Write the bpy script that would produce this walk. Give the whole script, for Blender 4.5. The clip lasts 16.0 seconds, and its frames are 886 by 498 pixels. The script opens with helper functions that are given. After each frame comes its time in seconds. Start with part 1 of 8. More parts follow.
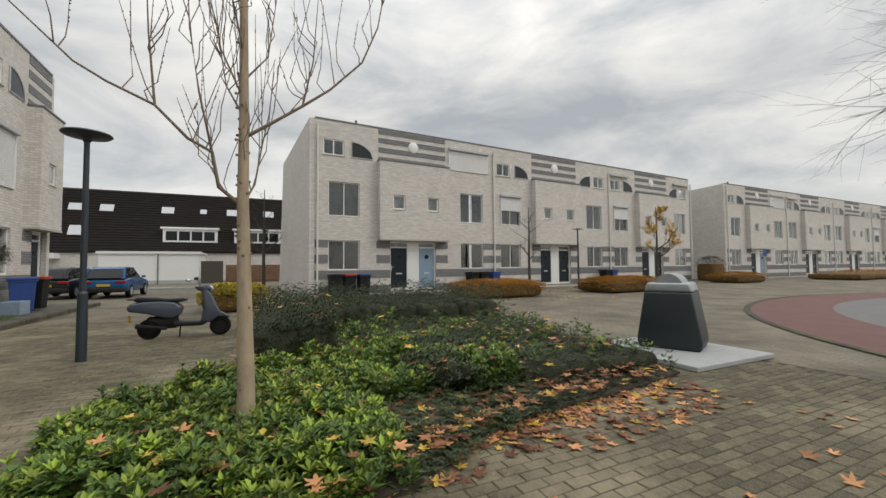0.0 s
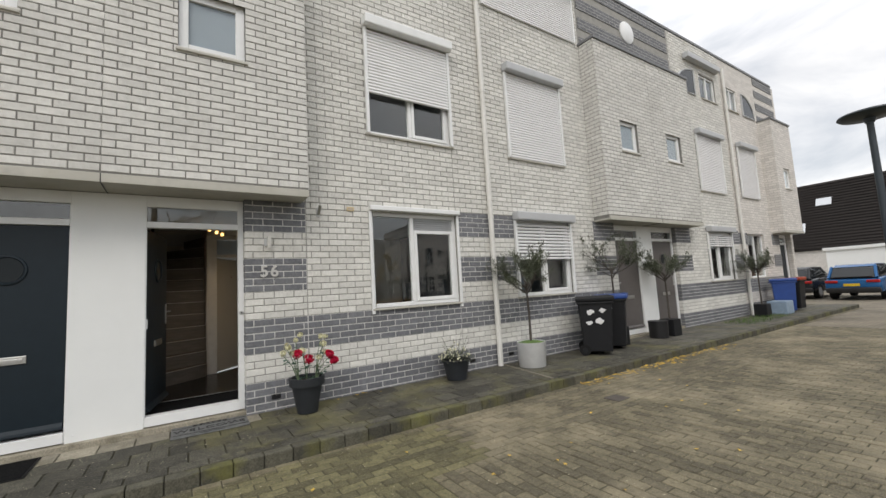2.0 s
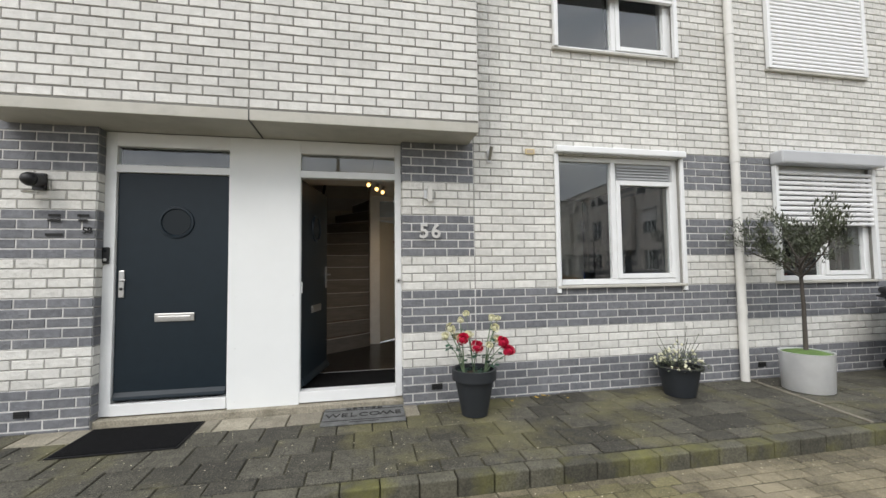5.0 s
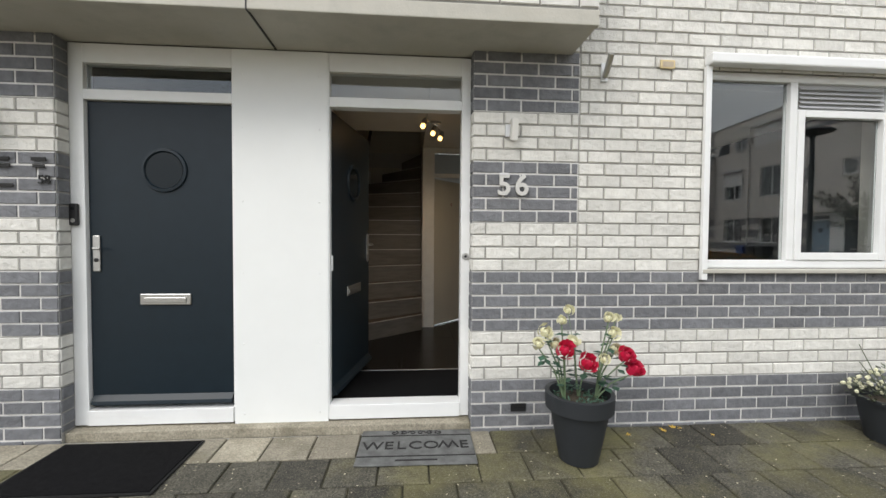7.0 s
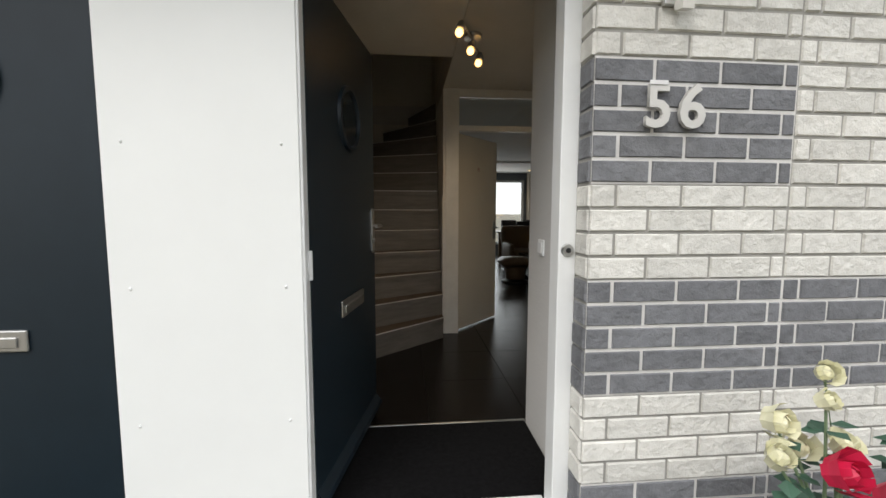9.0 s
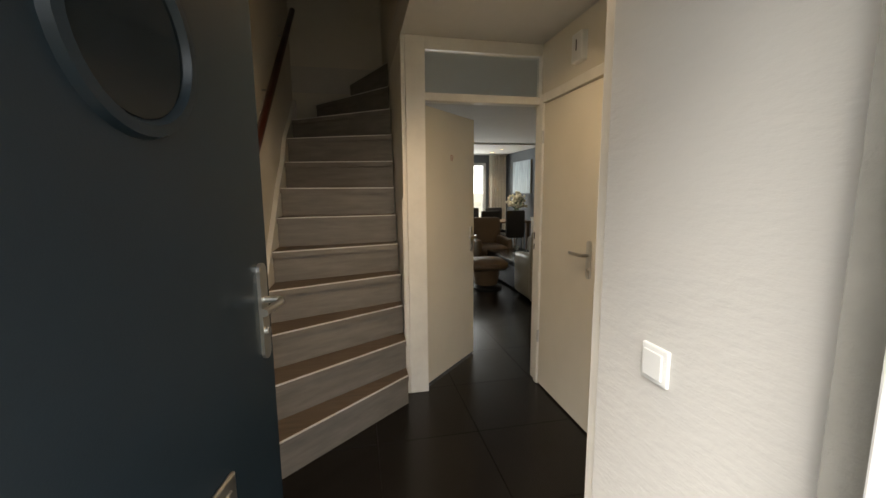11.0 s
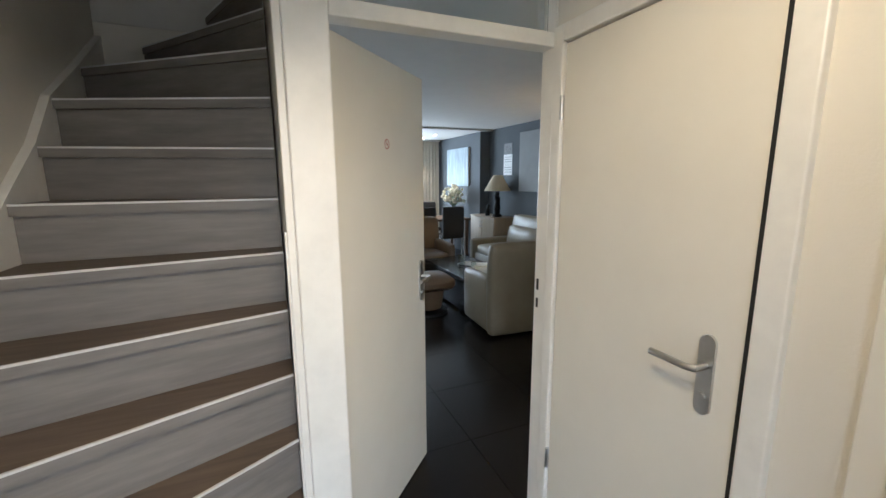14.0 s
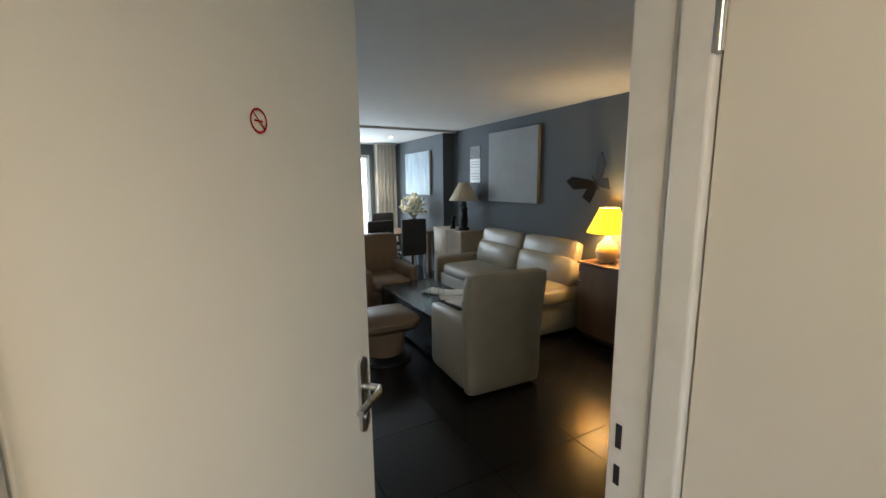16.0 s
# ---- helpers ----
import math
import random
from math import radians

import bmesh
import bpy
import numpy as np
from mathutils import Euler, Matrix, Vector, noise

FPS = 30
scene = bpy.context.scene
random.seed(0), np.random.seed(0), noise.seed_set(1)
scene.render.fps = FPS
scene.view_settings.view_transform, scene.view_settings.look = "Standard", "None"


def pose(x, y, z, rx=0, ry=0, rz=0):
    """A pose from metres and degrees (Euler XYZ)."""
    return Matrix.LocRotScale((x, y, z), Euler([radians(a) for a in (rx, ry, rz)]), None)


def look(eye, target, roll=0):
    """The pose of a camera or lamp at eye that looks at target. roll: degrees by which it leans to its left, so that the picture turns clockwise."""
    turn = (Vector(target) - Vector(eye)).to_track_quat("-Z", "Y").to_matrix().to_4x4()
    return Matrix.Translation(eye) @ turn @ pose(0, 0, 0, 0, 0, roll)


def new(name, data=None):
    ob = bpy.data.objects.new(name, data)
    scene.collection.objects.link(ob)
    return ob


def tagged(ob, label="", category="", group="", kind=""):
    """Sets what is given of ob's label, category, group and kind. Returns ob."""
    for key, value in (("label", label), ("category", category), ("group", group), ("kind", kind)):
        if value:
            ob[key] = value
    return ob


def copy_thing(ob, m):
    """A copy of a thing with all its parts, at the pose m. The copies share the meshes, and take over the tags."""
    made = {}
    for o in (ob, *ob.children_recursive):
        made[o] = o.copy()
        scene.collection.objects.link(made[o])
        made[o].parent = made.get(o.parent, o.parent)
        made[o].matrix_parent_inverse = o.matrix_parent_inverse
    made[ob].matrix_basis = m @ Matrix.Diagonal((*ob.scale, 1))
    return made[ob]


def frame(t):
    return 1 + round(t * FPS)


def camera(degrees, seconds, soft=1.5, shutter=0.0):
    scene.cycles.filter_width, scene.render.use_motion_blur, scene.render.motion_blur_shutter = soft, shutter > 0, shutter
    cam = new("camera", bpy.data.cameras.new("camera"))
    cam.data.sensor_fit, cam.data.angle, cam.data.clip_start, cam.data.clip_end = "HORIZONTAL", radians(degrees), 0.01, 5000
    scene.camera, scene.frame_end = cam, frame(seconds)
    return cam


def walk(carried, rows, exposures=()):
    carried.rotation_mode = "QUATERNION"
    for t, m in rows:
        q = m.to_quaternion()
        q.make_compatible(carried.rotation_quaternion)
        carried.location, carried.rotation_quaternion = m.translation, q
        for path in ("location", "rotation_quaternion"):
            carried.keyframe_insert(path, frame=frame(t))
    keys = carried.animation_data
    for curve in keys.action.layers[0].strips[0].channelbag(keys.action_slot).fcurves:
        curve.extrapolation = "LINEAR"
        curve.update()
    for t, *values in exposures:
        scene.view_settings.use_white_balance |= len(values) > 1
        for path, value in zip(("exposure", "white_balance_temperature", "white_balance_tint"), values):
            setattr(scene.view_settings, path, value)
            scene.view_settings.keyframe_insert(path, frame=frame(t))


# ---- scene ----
cam = camera(95.1, 16.0)
PATH = [
    (0, (-0.384, -6.699, 1.434), (1.416, -7.568, 1.518), -0.5),
    (0.5, (-0.191, -6.443, 1.438), (1.807, -6.469, 1.518), -1.5),
    (1, (-0.128, -6.103, 1.472), (1.725, -5.356, 1.557), -2.7),
    (1.5, (-0.116, -5.855, 1.492), (1.364, -4.516, 1.614), -3.1),
    (2, (-0.188, -5.63, 1.522), (0.906, -3.967, 1.714), -3.3),
    (2.5, (-0.146, -5.452, 1.508), (0.654, -3.638, 1.77), -3.3),
    (3, (-0.108, -5.25, 1.514), (0.514, -3.367, 1.774), -2.7),
    (3.5, (-0.011, -5.02, 1.517), (0.479, -3.092, 1.726), -2.1),
    (4, (0.054, -4.736, 1.473), (0.481, -2.789, 1.632), -1.4),
    (4.2, (0.075, -4.62, 1.446), (0.49, -2.67, 1.597), -1.2),
    (6.3, (0.141, -3.316, 1.521), (0.381, -1.331, 1.525), 0.3),
    (6.5, (0.144, -3.188, 1.515), (0.335, -1.197, 1.507), 0.4),
    (7, (0.094, -2.838, 1.503), (0.247, -0.845, 1.442), 0.4),
    (7.5, (0.049, -2.467, 1.503), (0.157, -0.471, 1.434), 0.4),
    (8, (-0.018, -2.109, 1.521), (0.092, -0.117, 1.38), 0.5),
    (8.5, (-0.096, -1.739, 1.495), (0.039, 0.252, 1.358), 0.3),
    (9, (-0.127, -1.387, 1.504), (0.053, 0.596, 1.323), 0.1),
    (9.5, (-0.103, -0.998, 1.52), (0.086, 0.986, 1.357), -0.2),
    (11.8, (-0.03, 0.308, 1.763), (0.47, 2.217, 1.437), -0.3),
    (12, (-0.003, 0.416, 1.754), (0.502, 2.326, 1.443), -0.4),
    (12.5, (0.085, 0.681, 1.816), (0.643, 2.57, 1.472), -0.4),
    (13, (0.122, 0.886, 1.84), (0.742, 2.753, 1.478), -0.5),
    (13.5, (0.144, 1.096, 1.838), (0.85, 2.935, 1.495), -0.3),
    (14, (0.203, 1.312, 1.823), (0.963, 3.129, 1.476), -0.3),
    (14.5, (0.328, 1.545, 1.818), (1.121, 3.348, 1.473), -0.5),
    (15.5, (0.505, 1.999, 1.847), (1.39, 3.764, 1.529), -0.7),
    (16, (0.589, 2.235, 1.856), (1.531, 3.97, 1.535), -0.6),
]
walk(cam, [(t, look(eye, target, roll)) for t, eye, target, roll in PATH],
     exposures=[(0.0, -0.2, 6950, 9), (1.0, -0.02, 6950, 9), (1.6, 0.08, 6850, 10), (2.1, 0.26, 6750, 11), (3.0, 0.36, 6620, 11), (4.0, 0.48, 6570, 11), (6.5, 0.75, 6630, 10), (9.0, 0.74, 6700, 10), (9.7, 0.84, 6700, 10),
                (11.8, 2.9, 7350, 10), (12.5, 2.95, 7200, 10), (13.5, 3.22, 5350, 9), (14.5, 3.27, 5400, 6), (15.3, 3.13, 5450, 6), (16.0, 3.02, 5700, 6)])

# ---- world, sun, exposure ----
def nd(tree, kind, **kw):
    n = tree.nodes.new(kind)
    for k, v in kw.items():
        n.inputs[k].default_value = v
    return n


world = bpy.data.worlds.new("sky")
scene.world = world
world.use_nodes = True
wt = world.node_tree
wt.nodes.clear()
w_co = wt.nodes.new("ShaderNodeTexCoord")
w_sep = wt.nodes.new("ShaderNodeSeparateXYZ")
wt.links.new(w_co.outputs["Generated"], w_sep.inputs[0])
w_map = wt.nodes.new("ShaderNodeMapping")
w_map.inputs["Scale"].default_value = (1.0, 1.0, 2.6)
w_map.inputs["Location"].default_value = (0.35, 0.2, 0.1)
wt.links.new(w_co.outputs["Generated"], w_map.inputs[0])
w_n = nd(wt, "ShaderNodeTexNoise", Scale=2.6, Detail=6.0, Roughness=0.56, Distortion=0.35)
wt.links.new(w_map.outputs[0], w_n.inputs["Vector"])
w_r = wt.nodes.new("ShaderNodeValToRGB")
w_r.color_ramp.elements[0].position, w_r.color_ramp.elements[0].color = 0.36, (0.46, 0.50, 0.55, 1)
w_r.color_ramp.elements[1].position, w_r.color_ramp.elements[1].color = 0.64, (0.90, 0.905, 0.905, 1)
w_e = w_r.color_ramp.elements.new(0.5)
w_e.color = (0.68, 0.70, 0.73, 1)
wt.links.new(w_n.outputs["Fac"], w_r.inputs[0])
w_up = wt.nodes.new("ShaderNodeMapRange")
w_up.inputs["From Min"].default_value, w_up.inputs["From Max"].default_value = 0.35, 1.0
w_up.inputs["To Min"].default_value, w_up.inputs["To Max"].default_value = 1.0, 2.3
wt.links.new(w_sep.outputs["Z"], w_up.inputs["Value"])
w_mul = wt.nodes.new("ShaderNodeVectorMath")
w_mul.operation = "SCALE"
wt.links.new(w_r.outputs[0], w_mul.inputs[0])
wt.links.new(w_up.outputs[0], w_mul.inputs["Scale"])
w_sky = wt.nodes.new("ShaderNodeTexSky")
w_sky.sky_type = "NISHITA"
w_sky.sun_disc = False
w_sky.sun_elevation, w_sky.sun_rotation = radians(41), radians(234)
w_skys = wt.nodes.new("ShaderNodeVectorMath")
w_skys.operation = "SCALE"
w_skys.inputs["Scale"].default_value = 0.02
wt.links.new(w_sky.outputs[0], w_skys.inputs[0])
w_add = wt.nodes.new("ShaderNodeVectorMath")
wt.links.new(w_mul.outputs[0], w_add.inputs[0])
wt.links.new(w_skys.outputs[0], w_add.inputs[1])
w_bg = wt.nodes.new("ShaderNodeBackground")
w_bg.inputs["Strength"].default_value = 0.95
w_out = wt.nodes.new("ShaderNodeOutputWorld")
wt.links.new(w_add.outputs[0], w_bg.inputs[0])
wt.links.new(w_bg.outputs[0], w_out.inputs[0])

sun_d = bpy.data.lights.new("sun", "SUN")
sun_d.energy, sun_d.angle, sun_d.color = 0.9, radians(25), (1.0, 0.97, 0.93)
sun = new("sun", sun_d)
sun.matrix_world = look((-15, -20, 24), (0, 0, 0))


def lamp(name, kind, energy, color, m, size=0.03, **kw):
    d = bpy.data.lights.new(name, kind)
    d.energy, d.color = energy, color
    if kind == "AREA":
        d.shape, d.size, d.size_y = "RECTANGLE", kw["w"], kw["h"]
    else:
        d.shadow_soft_size = size
    if kind == "SPOT":
        d.spot_size, d.spot_blend = radians(kw.get("cone", 100)), 0.6
    ob = new(name, d)
    ob.matrix_world = m
    return ob


WARM = (1.0, 0.74, 0.46)
for i, (lx, ly) in enumerate(((0.24, 1.22), (0.32, 1.42), (0.40, 1.60))):
    lamp("hall_spot_light", "SPOT", (4.9, 1.5, 2.5)[i], WARM, look((lx, ly, 2.47), ((-0.5, 1.9, 0.9), (1.2, 1.75, 0.7), (1.15, 2.3, 0.6))[i]), 0.03, cone=(125, 140, 130)[i])
lamp("table_lamp_light", "POINT", 4.4, (1.0, 0.66, 0.30), pose(3.90, 4.93, 1.50), 0.05)
for lx, ly in ((3.3, 9.1), (3.3, 9.8)):
    lamp("downlight_light", "SPOT", 6.0, (1.0, 0.8, 0.6), pose(lx, ly, 2.655), 0.03, cone=95)
lamp("rear_window_light", "AREA", 18.5, (0.90, 0.96, 1.0), look((2.0, 10.42, 1.5), (2.0, 5.0, 1.2)), w=2.6, h=2.0)

# ---- building helpers ----
class M:
    """Vertices and faces of one mesh, gathered in plain lists."""

    def __init__(self):
        self.v, self.f = [], []

    def add(self, v, f):
        n = len(self.v)
        self.v += [tuple(p) for p in v]
        self.f += [tuple(i + n for i in q) for q in f]
        return self

    def box(self, x0, y0, z0, x1, y1, z1, bev=0.0):
        x0, x1 = min(x0, x1), max(x0, x1)
        y0, y1 = min(y0, y1), max(y0, y1)
        z0, z1 = min(z0, z1), max(z0, z1)
        if bev <= 0:
            v = [(x, y, z) for x in (x0, x1) for y in (y0, y1) for z in (z0, z1)]
            return self.add(v, [(0, 1, 3, 2), (4, 6, 7, 5), (0, 4, 5, 1), (2, 3, 7, 6), (0, 2, 6, 4), (1, 5, 7, 3)])
        bm = bmesh.new()
        bmesh.ops.create_cube(bm, size=1.0, matrix=Matrix.Translation(((x0 + x1) / 2, (y0 + y1) / 2, (z0 + z1) / 2)) @ Matrix.Diagonal((x1 - x0, y1 - y0, z1 - z0, 1)))
        bev = min(bev, 0.45 * min(x1 - x0, y1 - y0, z1 - z0))
        bmesh.ops.bevel(bm, geom=bm.edges[:], offset=bev, segments=2, affect="EDGES", profile=0.5)
        return self.take(bm)

    def take(self, bm):
        bm.verts.index_update()
        self.add([v.co for v in bm.verts], [[v.index for v in q.verts] for q in bm.faces])
        bm.free()
        return self

    def pillow(self, c, size, r, n=5, puff=0.0):
        """A rounded box, slightly puffed out on its faces."""
        h = [s / 2 for s in size]
        r = min(r, *[0.98 * a for a in h])
        for ax in range(3):
            for sg in (-1, 1):
                b0 = len(self.v)
                a1, a2 = (ax + 1) % 3, (ax + 2) % 3
                for i in range(n + 1):
                    for j in range(n + 1):
                        q = [0.0, 0.0, 0.0]
                        q[ax] = sg * h[ax]
                        si, sj = -math.cos(math.pi * i / n), -math.cos(math.pi * j / n)
                        q[a1], q[a2] = h[a1] * si, h[a2] * sj
                        inn = [max(-(h[k] - r), min(h[k] - r, q[k])) for k in range(3)]
                        d = Vector([q[k] - inn[k] for k in range(3)])
                        d = d.normalized() * r
                        p = [c[k] + inn[k] + d[k] for k in range(3)]
                        p[ax] += sg * puff * (1 - si * si) * (1 - sj * sj)
                        self.v.append(tuple(p))
                for i in range(n):
                    for j in range(n):
                        k = b0 + i * (n + 1) + j
                        q = (k, k + 1, k + n + 2, k + n + 1)
                        self.f.append(q if sg < 0 else q[::-1])
        return self

    def tube(self, pts, radii, n=8, cap=True):
        pts = [Vector(p) for p in pts]
        b0 = len(self.v)
        for i, p in enumerate(pts):
            t = (pts[min(i + 1, len(pts) - 1)] - pts[max(i - 1, 0)]).normalized()
            a = t.orthogonal() if abs(t.z) > 0.99 else Vector((0, 0, 1)).cross(t)
            a.normalize()
            b = t.cross(a)
            r = radii[i] if isinstance(radii, (list, tuple)) else radii
            for k in range(n):
                w = 2 * math.pi * k / n
                self.v.append(tuple(p + r * (math.cos(w) * a + math.sin(w) * b)))
        for i in range(len(pts) - 1):
            for k in range(n):
                k2 = (k + 1) % n
                self.f.append((b0 + i * n + k, b0 + i * n + k2, b0 + (i + 1) * n + k2, b0 + (i + 1) * n + k))
        if cap:
            self.f.append(tuple(b0 + k for k in range(n))[::-1])
            self.f.append(tuple(b0 + (len(pts) - 1) * n + k for k in range(n)))
        return self

    def lathe(self, c, prof, n=20, sx=1.0, sy=1.0):
        """prof: (radius, height) from the bottom up."""
        b0 = len(self.v)
        for r, z in prof:
            for k in range(n):
                w = 2 * math.pi * k / n
                self.v.append((c[0] + sx * r * math.cos(w), c[1] + sy * r * math.sin(w), c[2] + z))
        for i in range(len(prof) - 1):
            for k in range(n):
                k2 = (k + 1) % n
                self.f.append((b0 + i * n + k, b0 + i * n + k2, b0 + (i + 1) * n + k2, b0 + (i + 1) * n + k))
        self.f.append(tuple(b0 + k for k in range(n))[::-1])
        self.f.append(tuple(b0 + (len(prof) - 1) * n + k for k in range(n)))
        return self

    def prism(self, pts, axis, a, b):
        """A flat outline, drawn in the two other axes, drawn out along an axis from a to b."""
        def at(p, t):
            q = list(p)
            q.insert(axis, t)
            return tuple(q)
        n = len(pts)
        v = [at(p, a) for p in pts] + [at(p, b) for p in pts]
        f = [tuple(range(n))[::-1], tuple(range(n, 2 * n))] + [(i, (i + 1) % n, n + (i + 1) % n, n + i) for i in range(n)]
        return self.add(v, f)

    def ball(self, c, r, n=10, sz=1.0):
        prof = [(max(0.001, r * math.sin(math.pi * i / n)), -r * sz * math.cos(math.pi * i / n)) for i in range(n + 1)]
        return self.lathe(c, prof, n * 2)

    def moved(self, m):
        self.v = [tuple(m @ Vector(p)) for p in self.v]
        return self

    def weld(self):
        """Joins corners that lie on one another."""
        at, idx, v = {}, [], []
        for q in self.v:
            k = (round(q[0], 4), round(q[1], 4), round(q[2], 4))
            if k not in at:
                at[k] = len(v)
                v.append(q)
            idx.append(at[k])
        f = []
        for q in self.f:
            r = []
            for i in q:
                if idx[i] not in r:
                    r.append(idx[i])
            if len(r) > 2:
                f.append(tuple(r))
        self.v, self.f = v, f
        return self

    def data(self, name, mat, smooth=False):
        if smooth and len(self.v) < 20000:
            self.weld()
        me = bpy.data.meshes.new(name)
        me.from_pydata(self.v, [], self.f)
        me.materials.append(mat)
        if smooth:
            me.shade_smooth()
            try:
                me.set_sharp_from_angle(angle=radians(38))
            except AttributeError:
                pass
        me.update()
        return me


def fix_normals(me):
    bm = bmesh.new()
    bm.from_mesh(me)
    bmesh.ops.recalc_face_normals(bm, faces=bm.faces[:])
    bm.to_mesh(me)
    bm.free()


def part(name, m, material, parent=None, label="", smooth=False, fix=False):
    me = m.data(name, material, smooth)
    if fix:
        fix_normals(me)
    ob = new(name, me)
    if parent is not None:
        ob.parent = parent
    if label:
        ob["label"] = label
    return ob


def thing(name, label, category, m=None, group="", kind=""):
    ob = new(name)
    ob.empty_display_size = 0.1
    if m is not None:
        ob.matrix_basis = m
    return tagged(ob, label, category, group, kind)


def solid(name, m, material, label, category, kind="", group="", smooth=False):
    return tagged(part(name, m, material, None, "", smooth), label, category, group, kind)


def wall_cells(m, u0, u1, z0, z1, holes, put):
    """Cuts holes (ua, ub, za, zb) out of a wall and puts the boxes that are left."""
    us = sorted({u0, u1, *[min(max(h[i], u0), u1) for h in holes for i in (0, 1)]})
    zs = sorted({z0, z1, *[min(max(h[i], z0), z1) for h in holes for i in (2, 3)]})
    for za, zb in zip(zs, zs[1:]):
        run = None
        for ua, ub in zip(us, us[1:]):
            cu, cz = (ua + ub) / 2, (za + zb) / 2
            free = not any(h[0] < cu < h[1] and h[2] < cz < h[3] for h in holes)
            if free:
                run = (run[0], ub) if run else (ua, ub)
            if run and (not free or ub == us[-1]):
                put(m, run[0], run[1], za, zb)
                run = None


def letters(name, text, size, depth, m, material, parent=None, bold=0.0):
    cu = bpy.data.curves.new(name, "FONT")
    cu.body, cu.size, cu.extrude, cu.align_x, cu.offset = text, size, depth, "CENTER", bold
    cu.resolution_u = 3
    tmp = bpy.data.objects.new(name, cu)
    scene.collection.objects.link(tmp)
    me = bpy.data.meshes.new_from_object(tmp.evaluated_get(bpy.context.evaluated_depsgraph_get()))
    bpy.data.objects.remove(tmp)
    bpy.data.curves.remove(cu)
    me.materials.clear()
    me.materials.append(material)
    ob = new(name, me)
    ob.parent = parent
    ob.matrix_basis = m
    return ob

# ---- materials ----
def mat(name, color, rough=0.6, metal=0.0, vary=0.12, scale=8.0, bump=0.0, bscale=60.0, spec=0.5, stain=0.0, stain_col=(0.05, 0.05, 0.04), stain_scale=1.5, isl=0.0, objr=0.0, glow=None, trans=0.0, sheen=0.0, stretch=(1, 1, 1), fine=0.0, bdist=0.004, speck=0.0, speck_col=(0.3, 0.28, 0.22)):
    """A plain surface with grain, stains and relief; isl and objr vary it from piece to piece."""
    ma = bpy.data.materials.new(name)
    ma.use_nodes = True
    t = ma.node_tree
    bs = t.nodes["Principled BSDF"]
    bs.inputs["Roughness"].default_value, bs.inputs["Metallic"].default_value = rough, metal
    bs.inputs["Specular IOR Level"].default_value = spec
    co = t.nodes.new("ShaderNodeTexCoord")
    mp = t.nodes.new("ShaderNodeMapping")
    mp.inputs["Scale"].default_value = stretch
    if objr:
        gp_ = t.nodes.new("ShaderNodeNewGeometry")
        t.links.new(gp_.outputs["Position"], mp.inputs[0])
    else:
        t.links.new(co.outputs["Object"], mp.inputs[0])
    n1 = nd(t, "ShaderNodeTexNoise", Scale=scale, Detail=4.0, Roughness=0.6)
    t.links.new(mp.outputs[0], n1.inputs["Vector"])
    mr = t.nodes.new("ShaderNodeMapRange")
    mr.inputs["From Min"].default_value, mr.inputs["From Max"].default_value = 0.25, 0.75
    mr.inputs["To Min"].default_value, mr.inputs["To Max"].default_value = 1 - vary, 1 + vary
    t.links.new(n1.outputs["Fac"], mr.inputs["Value"])
    val = mr.outputs[0]
    if fine:
        n4 = nd(t, "ShaderNodeTexNoise", Scale=75.0, Detail=6.0, Roughness=0.75)
        t.links.new(mp.outputs[0], n4.inputs["Vector"])
        r4 = t.nodes.new("ShaderNodeMapRange")
        r4.inputs["From Min"].default_value, r4.inputs["From Max"].default_value = 0.35, 0.65
        r4.inputs["To Min"].default_value, r4.inputs["To Max"].default_value = 1 - fine, 1 + fine
        t.links.new(n4.outputs["Fac"], r4.inputs["Value"])
        m4 = t.nodes.new("ShaderNodeMath")
        m4.operation = "MULTIPLY"
        t.links.new(val, m4.inputs[0])
        t.links.new(r4.outputs[0], m4.inputs[1])
        val = m4.outputs[0]
    for amount, node, out in ((isl, "ShaderNodeNewGeometry", "Random Per Island"), (objr, "ShaderNodeObjectInfo", "Random")):
        if amount:
            g = t.nodes.new(node)
            r = t.nodes.new("ShaderNodeMapRange")
            r.inputs["To Min"].default_value, r.inputs["To Max"].default_value = 1 - amount, 1 + amount
            t.links.new(g.outputs[out], r.inputs["Value"])
            mm = t.nodes.new("ShaderNodeMath")
            mm.operation = "MULTIPLY"
            t.links.new(val, mm.inputs[0])
            t.links.new(r.outputs[0], mm.inputs[1])
            val = mm.outputs[0]
    sc = t.nodes.new("ShaderNodeVectorMath")
    sc.operation = "SCALE"
    sc.inputs[0].default_value = color
    t.links.new(val, sc.inputs["Scale"])
    col = sc.outputs[0]
    if stain:
        n2 = nd(t, "ShaderNodeTexNoise", Scale=stain_scale, Detail=6.0, Roughness=0.65)
        t.links.new(mp.outputs[0], n2.inputs["Vector"])
        sr = t.nodes.new("ShaderNodeMapRange")
        sr.inputs["From Min"].default_value, sr.inputs["From Max"].default_value = 0.5, 0.72
        sr.inputs["To Max"].default_value = stain
        t.links.new(n2.outputs["Fac"], sr.inputs["Value"])
        mx = t.nodes.new("ShaderNodeMix")
        mx.data_type = "RGBA"
        t.links.new(sr.outputs[0], mx.inputs["Factor"])
        t.links.new(col, mx.inputs["A"])
        mx.inputs["B"].default_value = (*stain_col, 1)
        col = mx.outputs["Result"]
